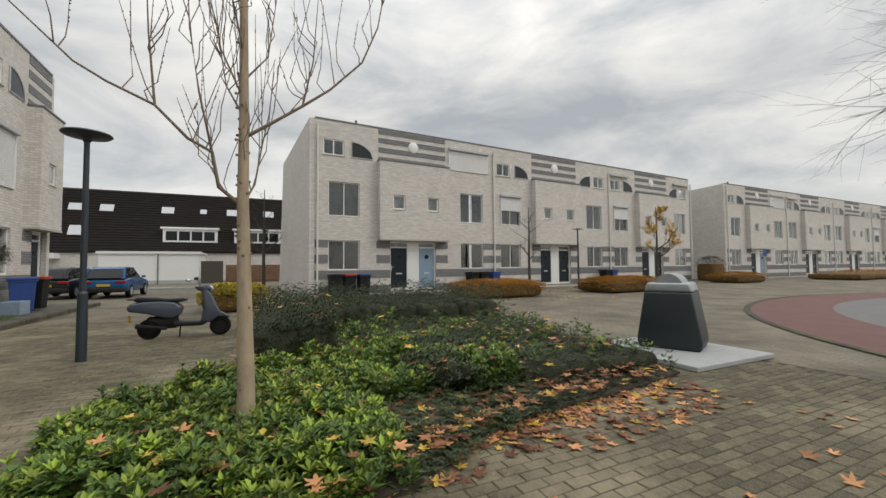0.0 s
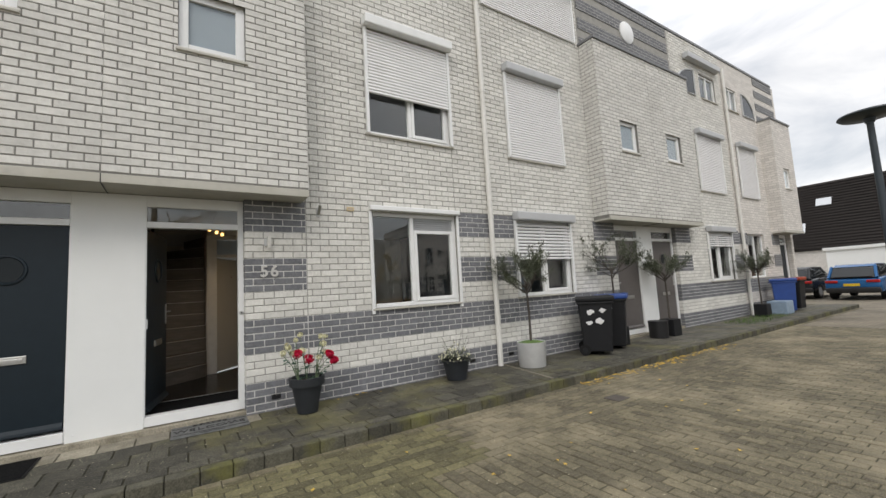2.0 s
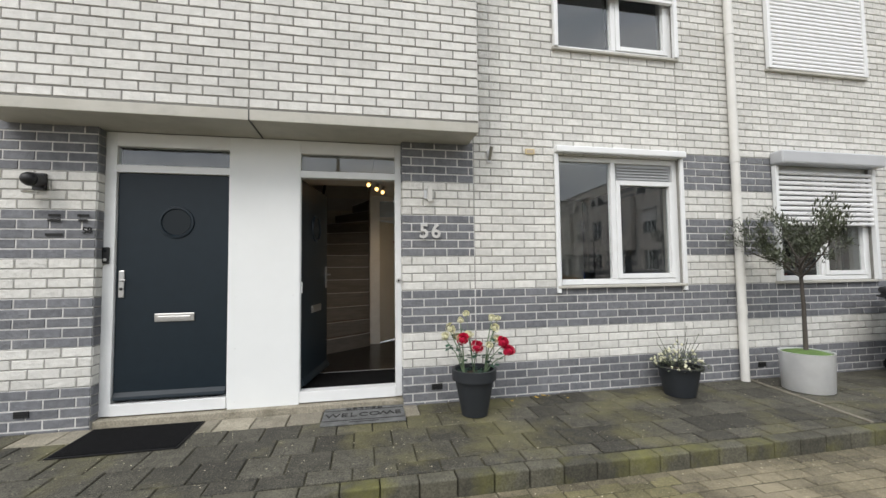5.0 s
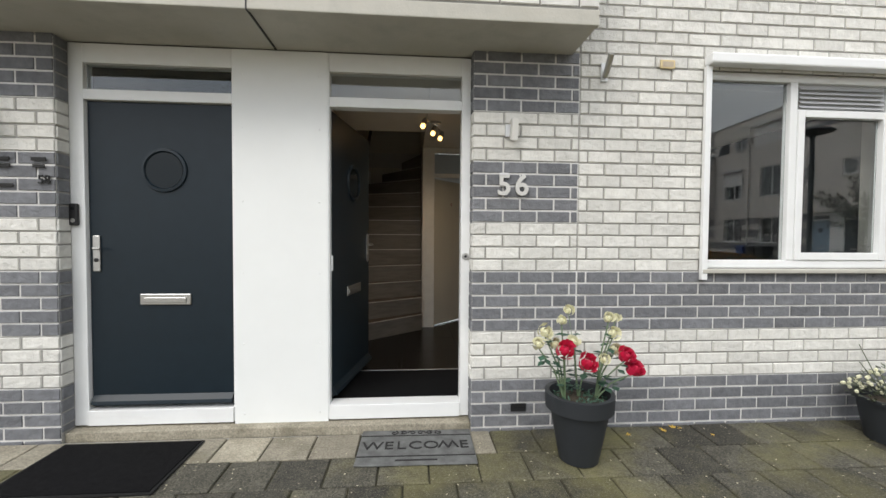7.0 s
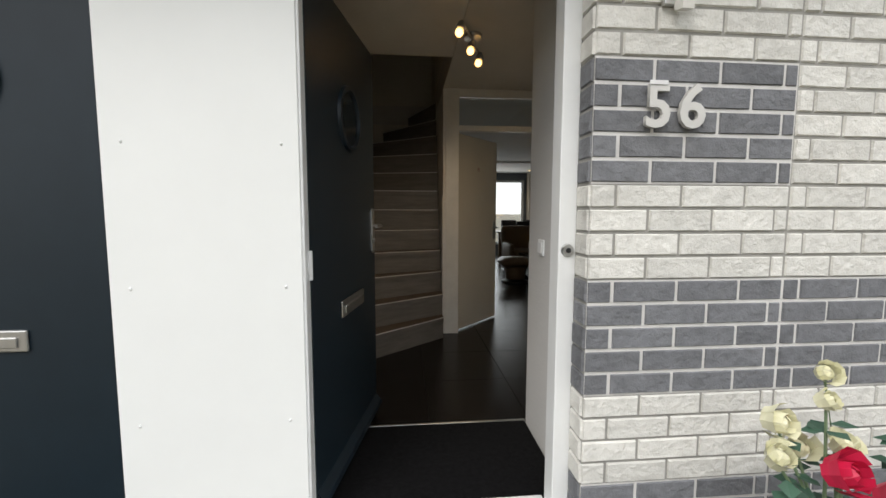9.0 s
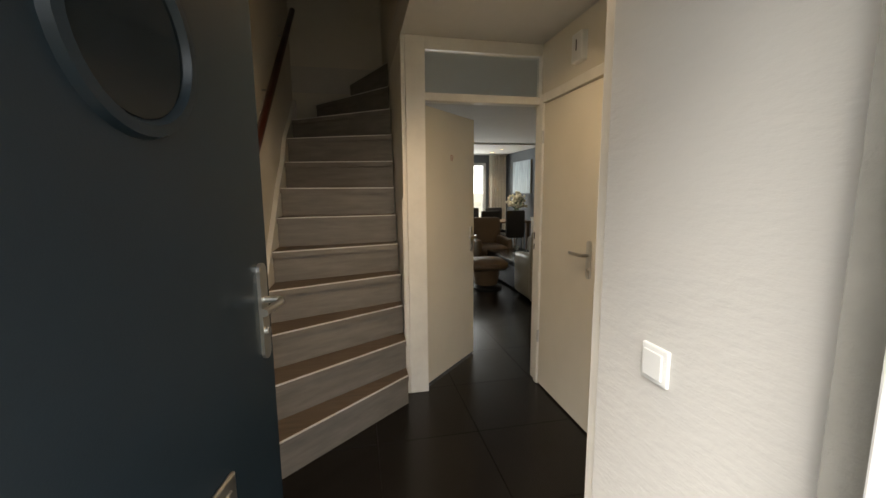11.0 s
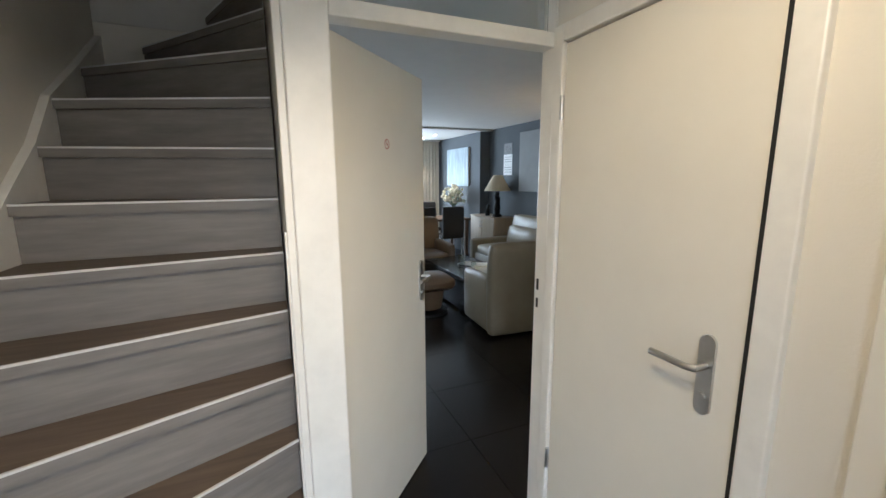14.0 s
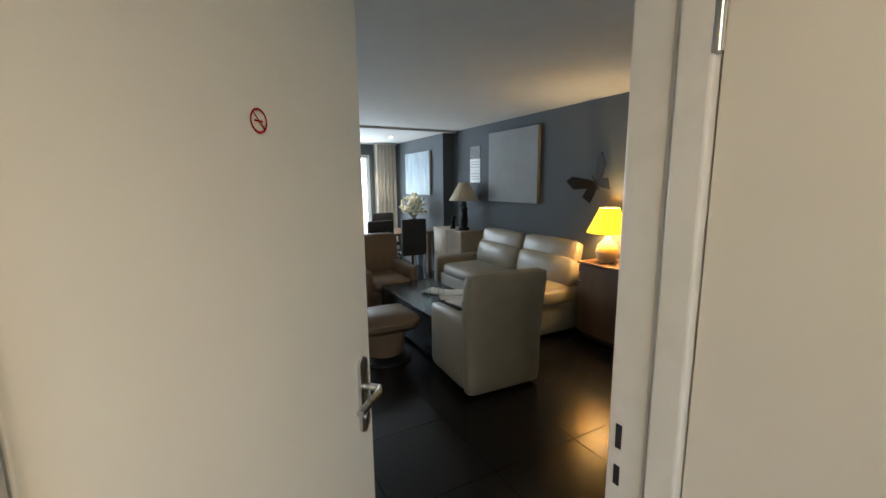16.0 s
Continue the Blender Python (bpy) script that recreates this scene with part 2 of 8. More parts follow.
    if speck:
        n5 = nd(t, "ShaderNodeTexNoise", Scale=115.0, Detail=3.0, Roughness=0.7)
        t.links.new(mp.outputs[0], n5.inputs["Vector"])
        r5 = t.nodes.new("ShaderNodeMapRange")
        r5.inputs["From Min"].default_value, r5.inputs["From Max"].default_value = 0.56, 0.66
        r5.inputs["To Max"].default_value = speck
        t.links.new(n5.outputs["Fac"], r5.inputs["Value"])
        m5 = t.nodes.new("ShaderNodeMix")
        m5.data_type = "RGBA"
        t.links.new(r5.outputs[0], m5.inputs["Factor"])
        t.links.new(col, m5.inputs["A"])
        m5.inputs["B"].default_value = (*speck_col, 1)
        col = m5.outputs["Result"]
    t.links.new(col, bs.inputs["Base Color"])
    if bump:
        n3 = nd(t, "ShaderNodeTexNoise", Scale=bscale, Detail=5.0, Roughness=0.6)
        t.links.new(mp.outputs[0], n3.inputs["Vector"])
        b = nd(t, "ShaderNodeBump", Strength=min(1.0, bump), Distance=bdist)
        t.links.new(n3.outputs["Fac"], b.inputs["Height"])
        t.links.new(b.outputs[0], bs.inputs["Normal"])
    if glow:
        bs.inputs["Emission Color"].default_value, bs.inputs["Emission Strength"].default_value = (*glow[0], 1), glow[1]
    if trans:
        bs.inputs["Transmission Weight"].default_value = trans
    if sheen:
        bs.inputs["Sheen Weight"].default_value = sheen
    return ma


def brick_mat(name, white, joint, w, h, mortar=0.012, rough=0.85, grey=None, bumpy=0.5, vary=0.10):
    """Running-bond masonry for far walls and paving: x + y runs along the courses, z (or y on the ground) across them."""
    ma = bpy.data.materials.new(name)
    ma.use_nodes = True
    t = ma.node_tree
    bs = t.nodes["Principled BSDF"]
    bs.inputs["Roughness"].default_value = rough
    co = t.nodes.new("ShaderNodeTexCoord")
    sp = t.nodes.new("ShaderNodeSeparateXYZ")
    t.links.new(co.outputs["Object"], sp.inputs[0])
    cb = t.nodes.new("ShaderNodeCombineXYZ")
    if grey is None:
        ad = t.nodes.new("ShaderNodeMath")
        t.links.new(sp.outputs["X"], ad.inputs[0])
        t.links.new(sp.outputs["Y"], ad.inputs[1])
        t.links.new(ad.outputs[0], cb.inputs["X"])
        t.links.new(sp.outputs["Z"], cb.inputs["Y"])
    else:
        t.links.new(sp.outputs["X"], cb.inputs["X"])
        t.links.new(sp.outputs["Y"], cb.inputs["Y"])
    br = nd(t, "ShaderNodeTexBrick", Scale=1.0)
    br.inputs["Color1"].default_value = (*[c * (1 - vary) for c in white], 1)
    br.inputs["Color2"].default_value = (*[c * (1 + vary) for c in white], 1)
    br.inputs["Mortar"].default_value = (*joint, 1)
    br.inputs["Mortar Size"].default_value, br.inputs["Brick Width"].default_value, br.inputs["Row Height"].default_value = mortar * 0.5, w, h
    br.inputs["Bias"].default_value = 0.0
    t.links.new(cb.outputs[0], br.inputs["Vector"])
    n1 = nd(t, "ShaderNodeTexNoise", Scale=0.6, Detail=7.0, Roughness=0.62)
    t.links.new(co.outputs["Object"], n1.inputs["Vector"])
    mr = t.nodes.new("ShaderNodeMapRange")
    mr.inputs["From Min"].default_value, mr.inputs["From Max"].default_value = 0.3, 0.7
    mr.inputs["To Min"].default_value, mr.inputs["To Max"].default_value = (0.94, 1.04) if grey is None else (0.5, 1.4)
    t.links.new(n1.outputs["Fac"], mr.inputs["Value"])
    sc = t.nodes.new("ShaderNodeVectorMath")
    sc.operation = "SCALE"
    t.links.new(br.outputs["Color"], sc.inputs[0])
    t.links.new(mr.outputs[0], sc.inputs["Scale"])
    t.links.new(sc.outputs[0], bs.inputs["Base Color"])
    iv = t.nodes.new("ShaderNodeMath")
    iv.operation = "SUBTRACT"
    iv.inputs[0].default_value = 1.0
    t.links.new(br.outputs["Fac"], iv.inputs[1])
    b = nd(t, "ShaderNodeBump", Strength=bumpy, Distance=0.01)
    t.links.new(iv.outputs[0], b.inputs["Height"])
    t.links.new(b.outputs[0], bs.inputs["Normal"])
    return ma


def glass_mat(name, tint=(0.9, 0.95, 0.95), rough=0.0):
    ma = bpy.data.materials.new(name)
    ma.use_nodes = True
    bs = ma.node_tree.nodes["Principled BSDF"]
    bs.inputs["Base Color"].default_value = (*tint, 1)
    bs.inputs["Roughness"].default_value, bs.inputs["Transmission Weight"].default_value, bs.inputs["IOR"].default_value = rough, 1.0, 1.65
    return ma


BR_W = mat("white_brick", (0.655, 0.645, 0.605), 0.88, vary=0.12, scale=14, bump=1.0, bscale=30, bdist=0.012, isl=0.10, stain=0.25, stain_col=(0.42, 0.40, 0.36), stain_scale=1.3)
BR_G = mat("grey_brick", (0.155, 0.16, 0.172), 0.85, vary=0.22, scale=16, bump=1.0, bscale=30, bdist=0.012, isl=0.18, stain=0.25, stain_col=(0.26, 0.26, 0.26), stain_scale=2.0)
BR_WO = mat("white_brick_piece", (0.655, 0.645, 0.605), 0.88, vary=0.12, scale=14, bump=1.0, bscale=30, bdist=0.012, objr=0.10, stain=0.2, stain_col=(0.42, 0.40, 0.36))
BR_GO = mat("grey_brick_piece", (0.155, 0.16, 0.172), 0.85, vary=0.22, scale=16, bump=1.0, bscale=30, bdist=0.012, objr=0.18, stain=0.25, stain_col=(0.26, 0.26, 0.26))
POINTING = mat("light_pointing", (0.60, 0.59, 0.57), 0.95, vary=0.12, bump=0.5)
MORTAR = mat("mortar", (0.31, 0.303, 0.28), 0.95, vary=0.15, bump=0.5)
BR_WB = mat("weathered_white_brick", (0.63, 0.62, 0.585), 0.88, vary=0.10, scale=14, bump=1.0, bscale=30, bdist=0.007, isl=0.09, stain=0.25, stain_col=(0.34, 0.33, 0.30), stain_scale=1.0)
MORTARB = mat("grey_mortar", (0.20, 0.196, 0.18), 0.95, vary=0.15, bump=0.5)
FAR_W = brick_mat("far_white_brick", (0.64, 0.61, 0.57), (0.42, 0.40, 0.37), 0.245, 0.0863)
FAR_G = brick_mat("far_grey_brick", (0.15, 0.155, 0.165), (0.42, 0.41, 0.39), 0.245, 0.0863)
CONCRETE = mat("lintel_concrete", (0.46, 0.445, 0.395), 0.85, vary=0.12, scale=6, bump=0.4, stain=0.5, stain_col=(0.30, 0.28, 0.22), stain_scale=3)
SOFFIT = mat("soffit_board", (0.58, 0.56, 0.50), 0.8, vary=0.10, scale=4, bump=0.2)
PVC = mat("white_frame", (0.77, 0.78, 0.775), 0.35, vary=0.03, scale=5, stain=0.12, stain_col=(0.5, 0.48, 0.43), stain_scale=4)
PANEL = mat("white_panel", (0.785, 0.80, 0.79), 0.42, vary=0.02, scale=3)
ANTHRA = mat("anthracite_door", (0.0100, 0.0178, 0.0248), 0.36, vary=0.10, scale=9, bump=0.05, bscale=200, spec=0.3)
GLASS = glass_mat("window_glass")
STEEL = mat("brushed_steel", (0.55, 0.55, 0.54), 0.32, 1.0, vary=0.06, scale=40)
SHUT = mat("shutter_slats", (0.80, 0.80, 0.80), 0.45, vary=0.03, scale=4)
SHUTBOX = mat("shutter_box", (0.46, 0.47, 0.48), 0.4, vary=0.05, scale=4)
PIPE = mat("drainpipe_pvc", (0.68, 0.67, 0.63), 0.45, vary=0.05, stain=0.25, stain_col=(0.45, 0.43, 0.38), stain_scale=3)
CAP = mat("roof_edge", (0.16, 0.165, 0.17), 0.5, vary=0.08)
# Near-black colour stands in for the shade of unlit rooms.
DARKROOM = mat("dark_backing", (0.05, 0.05, 0.05), 0.9, vary=0.06)
BLACK = mat("black_plastic", (0.010, 0.010, 0.011), 0.5, vary=0.1)
RUBBER = mat("rubber", (0.012, 0.012, 0.012), 0.8, spec=0.2, vary=0.15, bump=0.3, bscale=150)
PAVER = mat("road_paver", (0.115, 0.099, 0.062), 0.82, vary=0.40, scale=22, bump=0.9, bscale=90, isl=0.34, stain=0.8, stain_col=(0.36, 0.31, 0.21), stain_scale=0.5, fine=0.4, speck=0.45, speck_col=(0.34, 0.31, 0.22))
PAVERO = mat("road_paver_piece", (0.108, 0.097, 0.048), 0.82, vary=0.40, scale=22, bump=0.9, bscale=90, objr=0.42, stain=0.45, stain_col=(0.30, 0.26, 0.12), stain_scale=0.8, fine=0.4, speck=0.5, speck_col=(0.34, 0.31, 0.20))
PAVBED = mat("paver_joints", (0.05, 0.046, 0.027), 0.95, vary=0.3, scale=12, bump=0.6)
PAVFAR = brick_mat("far_paving", (0.185, 0.158, 0.118), (0.10, 0.095, 0.07), 0.215, 0.108, 0.014, 0.85, grey=True)
SLAB = mat("pavement_slab", (0.088, 0.083, 0.068), 0.78, vary=0.35, scale=9, bump=0.9, bscale=70, isl=0.3, stain=0.55, stain_col=(0.15, 0.14, 0.045), stain_scale=1.6)
SLABO = mat("pavement_slab_piece", (0.050, 0.047, 0.036), 0.78, vary=0.45, scale=9, bump=1.0, bscale=70, objr=0.5, stain=0.7, stain_col=(0.17, 0.155, 0.055), stain_scale=1.1, fine=0.85, speck=0.7, speck_col=(0.20, 0.185, 0.13))
SLABL = mat("light_slab", (0.27, 0.245, 0.19), 0.82, vary=0.2, scale=9, bump=0.8, bscale=70, objr=0.25, stain=0.6, stain_col=(0.10, 0.09, 0.055), stain_scale=3.5, fine=0.35, speck=0.5, speck_col=(0.10, 0.09, 0.06))
KERB = mat("kerb_stone", (0.070, 0.066, 0.048), 0.85, vary=0.35, scale=10, bump=0.8, bscale=60, objr=0.3, stain=0.75, stain_col=(0.17, 0.165, 0.03), stain_scale=1.3, fine=0.5)
ASPHALT = mat("asphalt", (0.16, 0.155, 0.155), 0.8, vary=0.12, scale=2, bump=0.5, bscale=120)
REDWAY = mat("red_asphalt", (0.15, 0.075, 0.07), 0.85, vary=0.15, scale=2, bump=0.5, bscale=120)
SOIL = mat("soil", (0.045, 0.034, 0.022), 0.95, vary=0.4, scale=12, bump=1.0, bscale=40)
ZINC = mat("zinc", (0.88, 0.89, 0.90), 0.30, 0.5, vary=0.08, scale=6)
POTD = mat("dark_pot", (0.018, 0.021, 0.025), 0.55, vary=0.1, bump=0.1)
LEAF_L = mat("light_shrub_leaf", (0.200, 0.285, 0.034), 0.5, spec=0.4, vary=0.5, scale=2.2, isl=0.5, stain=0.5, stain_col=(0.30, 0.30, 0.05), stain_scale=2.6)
LEAF_D = mat("dark_shrub_leaf", (0.045, 0.068, 0.026), 0.45, spec=0.35, vary=0.5, scale=2.5, isl=0.5, stain=0.5, stain_col=(0.10, 0.065, 0.04), stain_scale=1.8)
# Grown leaves, their green darkened to carry shade under the light tops.
LEAF_M = mat("grown_shaded_leaf", (0.090, 0.158, 0.030), 0.5, spec=0.4, vary=0.5, scale=1.5, isl=0.4)
LEAF_Y = mat("autumn_hedge_leaf", (0.48, 0.25, 0.035), 0.6, vary=0.4, scale=0.8, isl=0.4)
LEAF_YG = mat("yellow_green_leaf", (0.46, 0.38, 0.05), 0.6, vary=0.3, isl=0.3)
LEAF_O = mat("olive_leaf", (0.100, 0.115, 0.072), 0.55, vary=0.3, scale=3, isl=0.4)
PORTHOLE = mat("dark_porthole_glass", (0.008, 0.012, 0.015), 0.12, spec=0.25, vary=0.05)
LEAF_B = mat("brown_fallen_leaf", (0.19, 0.075, 0.035), 0.7, vary=0.4, scale=4, isl=0.5)
FLECK = mat("pale_flecks", (0.42, 0.38, 0.28), 0.85, vary=0.2, isl=0.4)
LEAF_F = mat("fallen_leaf", (0.50, 0.235, 0.10), 0.7, vary=0.35, scale=4, isl=0.45)
LEAF_FY = mat("fallen_yellow_leaf", (0.55, 0.36, 0.06), 0.7, vary=0.3, scale=4, isl=0.3)
BARK = mat("young_bark", (0.36, 0.285, 0.20), 0.8, vary=0.25, scale=14, bump=0.8, bscale=45, stain=0.4, stain_col=(0.13, 0.10, 0.07), stain_scale=5, stretch=(1, 1, 0.35))
TWIG = mat("twig_bark", (0.20, 0.155, 0.12), 0.85, vary=0.25, scale=20)
BARKD = mat("dark_bark", (0.075, 0.065, 0.055), 0.9, vary=0.3, scale=8, bump=0.8)
POLE = mat("lamp_post_paint", (0.030, 0.040, 0.050), 0.42, vary=0.12, scale=5)
ROOFT = mat("dark_roof_tile", (0.024, 0.019, 0.017), 0.75, vary=0.25, scale=3, bump=0.3)
TIMBER = mat("brown_fence", (0.15, 0.075, 0.035), 0.8, vary=0.3, scale=6, stretch=(1, 6, 1))
PLAST = mat("hall_plaster", (0.71, 0.67, 0.59), 0.8, vary=0.03, scale=3, bump=0.35, bscale=120)
PLASTR = mat("textured_plaster", (0.60, 0.59, 0.57), 0.85, vary=0.03, scale=3, bump=0.6, bscale=45, stretch=(1, 0.35, 1))
CEIL = mat("ceiling_paint", (0.62, 0.60, 0.56), 0.9, vary=0.03, bump=0.2)
DOORP = mat("cream_door_paint", (0.76, 0.72, 0.63), 0.24, vary=0.03, scale=4)
TRIMP = mat("white_trim_paint", (0.77, 0.75, 0.70), 0.35, vary=0.05, scale=9, stain=0.2, stain_col=(0.5, 0.48, 0.44), stain_scale=6)
TILE = mat("dark_floor_tile", (0.0085, 0.0070, 0.0060), 0.24, spec=0.25, vary=0.2, scale=4, bump=0.15, bscale=80, objr=0.12)
GROUT = mat("floor_grout", (0.005, 0.0045, 0.004), 0.6)
TREAD = mat("tread_laminate", (0.120, 0.090, 0.066), 0.5, vary=0.3, scale=7, stretch=(0.5, 5, 1), bump=0.1)
RISER = mat("riser_laminate", (0.185, 0.169, 0.152), 0.55, vary=0.22, scale=6, stretch=(0.6, 1, 5), bump=0.1, objr=0.08)
# Pale colour of the daylight highlight painted on the tread edges.
NOSE = mat("nosing_highlight", (0.66, 0.65, 0.63), 0.35, vary=0.08)
RAIL = mat("dark_handrail", (0.045, 0.014, 0.010), 0.28, vary=0.2)
BLUEW = mat("blue_grey_wall", (0.088, 0.098, 0.106), 0.85, vary=0.05, scale=3, bump=0.15)
LEATH = mat("beige_leather", (0.27, 0.232, 0.165), 0.38, vary=0.10, scale=5, bump=0.25, bscale=140)
LEATHB = mat("brown_leather", (0.15, 0.10, 0.058), 0.40, vary=0.12, scale=5, bump=0.25, bscale=140)
WOODL = mat("light_wood", (0.42, 0.35, 0.26), 0.45, vary=0.15, scale=6, stretch=(1, 1, 0.2))
WOODB = mat("brown_wood", (0.13, 0.075, 0.04), 0.45, vary=0.25, scale=7, stretch=(1, 1, 0.15))
CANVAS = mat("grey_canvas", (0.27, 0.275, 0.275), 0.85, vary=0.10, scale=3, bump=0.6, bscale=30)
CANVB = mat("pale_blue_canvas", (0.30, 0.36, 0.39), 0.8, vary=0.25, scale=3.5, stretch=(1, 3, 0.6), stain=0.6, stain_col=(0.2, 0.2, 0.2), stain_scale=6)
CURT = mat("cream_curtain", (0.60, 0.56, 0.48), 0.9, vary=0.06)
NET = mat("net_curtain", (0.75, 0.77, 0.78), 0.9, vary=0.04)
BLIND = mat("grey_blind", (0.30, 0.33, 0.36), 0.9, vary=0.06)
COVER = mat("chair_cover", (0.02, 0.02, 0.022), 0.6, vary=0.15)
SHADE = mat("cream_lampshade", (0.50, 0.43, 0.30), 0.8, vary=0.05)
SHADEY = mat("lit_yellow_shade", (0.85, 0.55, 0.06), 0.8, vary=0.05, glow=((1.0, 0.46, 0.004), 0.42))
BULB = mat("lit_bulb", (1, 0.9, 0.7), 0.4, glow=((1.0, 0.55, 0.17), 3.0))
CERAM = mat("cream_ceramic", (0.62, 0.50, 0.28), 0.25, vary=0.05)
BRONZE = mat("dark_bronze", (0.007, 0.006, 0.0055), 0.65, spec=0.2, vary=0.2)
PAPER = mat("paper", (0.80, 0.80, 0.79), 0.8, vary=0.03)
PAPERG = mat("grey_print", (0.22, 0.22, 0.22), 0.8, vary=0.4, scale=30)
PETALW = mat("white_petal", (0.72, 0.70, 0.50), 0.6, vary=0.12, isl=0.1)
PETALR = mat("red_petal", (0.52, 0.010, 0.055), 0.55, vary=0.25, isl=0.2)
PETALC = mat("cream_blossom", (0.70, 0.66, 0.50), 0.7, vary=0.2, isl=0.25)
STEM = mat("flower_stem", (0.14, 0.20, 0.11), 0.6, vary=0.2)
STEMLEAF = mat("rose_leaf", (0.035, 0.085, 0.055), 0.5, vary=0.3, isl=0.25)
BLUEBIN = mat("blue_plastic", (0.02, 0.06, 0.24), 0.45, vary=0.1)
GREYBIN = mat("grey_plastic", (0.013, 0.0135, 0.015), 0.55, spec=0.25, vary=0.12)
STICKER = mat("sticker", (0.68, 0.68, 0.68), 0.5)
SCOOT = mat("scooter_paint", (0.060, 0.074, 0.098), 0.25, vary=0.06)
SEATB = mat("seat_vinyl", (0.012, 0.012, 0.012), 0.4, vary=0.1)
CARB = mat("blue_car_paint", (0.015, 0.10, 0.26), 0.2, 0.3, vary=0.04)
CARK = mat("dark_car_paint", (0.02, 0.022, 0.025), 0.2, 0.3, vary=0.04)
CARS = mat("silver_car_paint", (0.52, 0.54, 0.56), 0.25, 0.4, vary=0.04)
CARG = mat("car_glass", (0.015, 0.018, 0.02), 0.06, vary=0.02)
REDLAMP = mat("red_lamp", (0.35, 0.01, 0.01), 0.2)
PLATE = mat("number_plate", (0.62, 0.42, 0.02), 0.5)
DOORMAT = mat("black_mat", (0.0055, 0.0055, 0.006), 0.95, spec=0.12, vary=0.6, scale=40, bump=1.0, bscale=200)
GREYMAT = mat("grey_rubber_mat", (0.115, 0.118, 0.115), 0.75, vary=0.45, scale=10, bump=0.6, stain=0.6, stain_col=(0.05, 0.05, 0.05), stain_scale=7)
MATLET = mat("lettering_and_gap_black", (0.012, 0.012, 0.012), 0.8)
NUMBER = mat("number_metal", (0.60, 0.59, 0.56), 0.45, 0.3, vary=0.08)
CONT = mat("container_paint", (0.018, 0.024, 0.027), 0.45, vary=0.15, scale=5)
CONTTOP = mat("container_lid", (0.40, 0.43, 0.45), 0.35, 0.6, vary=0.1)
CSLAB = mat("concrete_slab", (0.40, 0.41, 0.41), 0.8, vary=0.1, scale=5, bump=0.4)
BLUED = mat("light_blue_door", (0.22, 0.32, 0.42), 0.4, vary=0.04)
TAUPED = mat("taupe_door", (0.11, 0.10, 0.095), 0.45, vary=0.06)
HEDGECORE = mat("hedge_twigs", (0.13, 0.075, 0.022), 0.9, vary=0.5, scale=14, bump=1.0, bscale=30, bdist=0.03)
SHRUBCORE = mat("shrub_core", (0.030, 0.036, 0.016), 0.9, vary=0.6, scale=18, bump=1.0, bscale=40, bdist=0.03)
GRASS = mat("grass", (0.07, 0.12, 0.03), 0.8, vary=0.4, isl=0.4)

# ---- the terraces ----
COURSE, BRICK, JOINT = 0.0863, 0.245, 0.011
Z_BAND = 1.26
ROOF_Z, BAY_Z0, BAY_Z1, BAY_Y = 8.72, 2.83, 6.93, -0.40
HALF, BAY_W, PIER_O = 5.255, 2.07, 1.37


def grey_row(k, band):
    return k <= -10 or -5 <= k <= -1 or (band and (4 <= k <= 8 or 13 <= k <= 17))


def brick_rects(u0, u1, z0, z1, holes, bands=(), all_white=False, grey_only=False):
    """The bricks of a wall in running bond: (ua, ub, za, zb, grey)."""
    out = []
    k0, k1 = math.floor((z0 - Z_BAND) / COURSE), math.ceil((z1 - Z_BAND) / COURSE)
    for k in range(k0, k1):
        za, zb = max(z0, Z_BAND + k * COURSE + JOINT / 2), min(z1, Z_BAND + (k + 1) * COURSE - JOINT / 2)
        if zb - za < 0.02:
            continue
        off = (k % 2) * BRICK / 2
        i0, i1 = math.floor((u0 - off) / BRICK) - 1, math.ceil((u1 - off) / BRICK) + 1
        for i in range(i0, i1):
            ua, ub = off + i * BRICK + JOINT / 2, off + (i + 1) * BRICK - JOINT / 2
            ua, ub = max(ua, u0), min(ub, u1)
            spans = [(ua, ub)]
            for h in holes:
                if h[2] < (za + zb) / 2 < h[3]:
                    nxt = []
                    for a, b in spans:
                        if h[1] <= a or h[0] >= b:
                            nxt.append((a, b))
                        else:
                            if h[0] > a:
                                nxt.append((a, h[0]))
                            if h[1] < b:
                                nxt.append((h[1], b))
                    spans = nxt
            for a, b in spans:
                if b - a < 0.025:
                    continue
                cuts = sorted({a, b, *[e for bd in bands for e in bd if a + 0.02 < e < b - 0.02]})
                for a2, b2 in zip(cuts, cuts[1:]):
                    mid = (a2 + b2) / 2
                    g = grey_only or (not all_white and grey_row(k, any(x0 <= mid <= x1 for x0, x1 in bands)))
                    out.append((a2 + (JOINT / 2 if a2 > a else 0), b2 - (JOINT / 2 if b2 < b else 0), za, zb, g))
    return out


def brick_block(m, ua, ub, za, zb, put, deep=0.008, ch=0.0035):
    """One brick face proud of the joints, with worn edges. put maps (u, depth, z) to a place."""
    j = [random.uniform(-0.0015, 0.0015) for _ in range(4)]
    d = deep + random.uniform(-0.002, 0.002)
    v = [put(ua, 0, za), put(ub, 0, za), put(ub, 0, zb), put(ua, 0, zb),
         put(ua + ch, d, za + ch + j[0]), put(ub - ch, d, za + ch + j[1]), put(ub - ch, d, zb - ch + j[2]), put(ua + ch, d, zb - ch + j[3])]
    m.add(v, [(4, 5, 6, 7), (0, 1, 5, 4), (1, 2, 6, 5), (2, 3, 7, 6), (3, 0, 4, 7)])


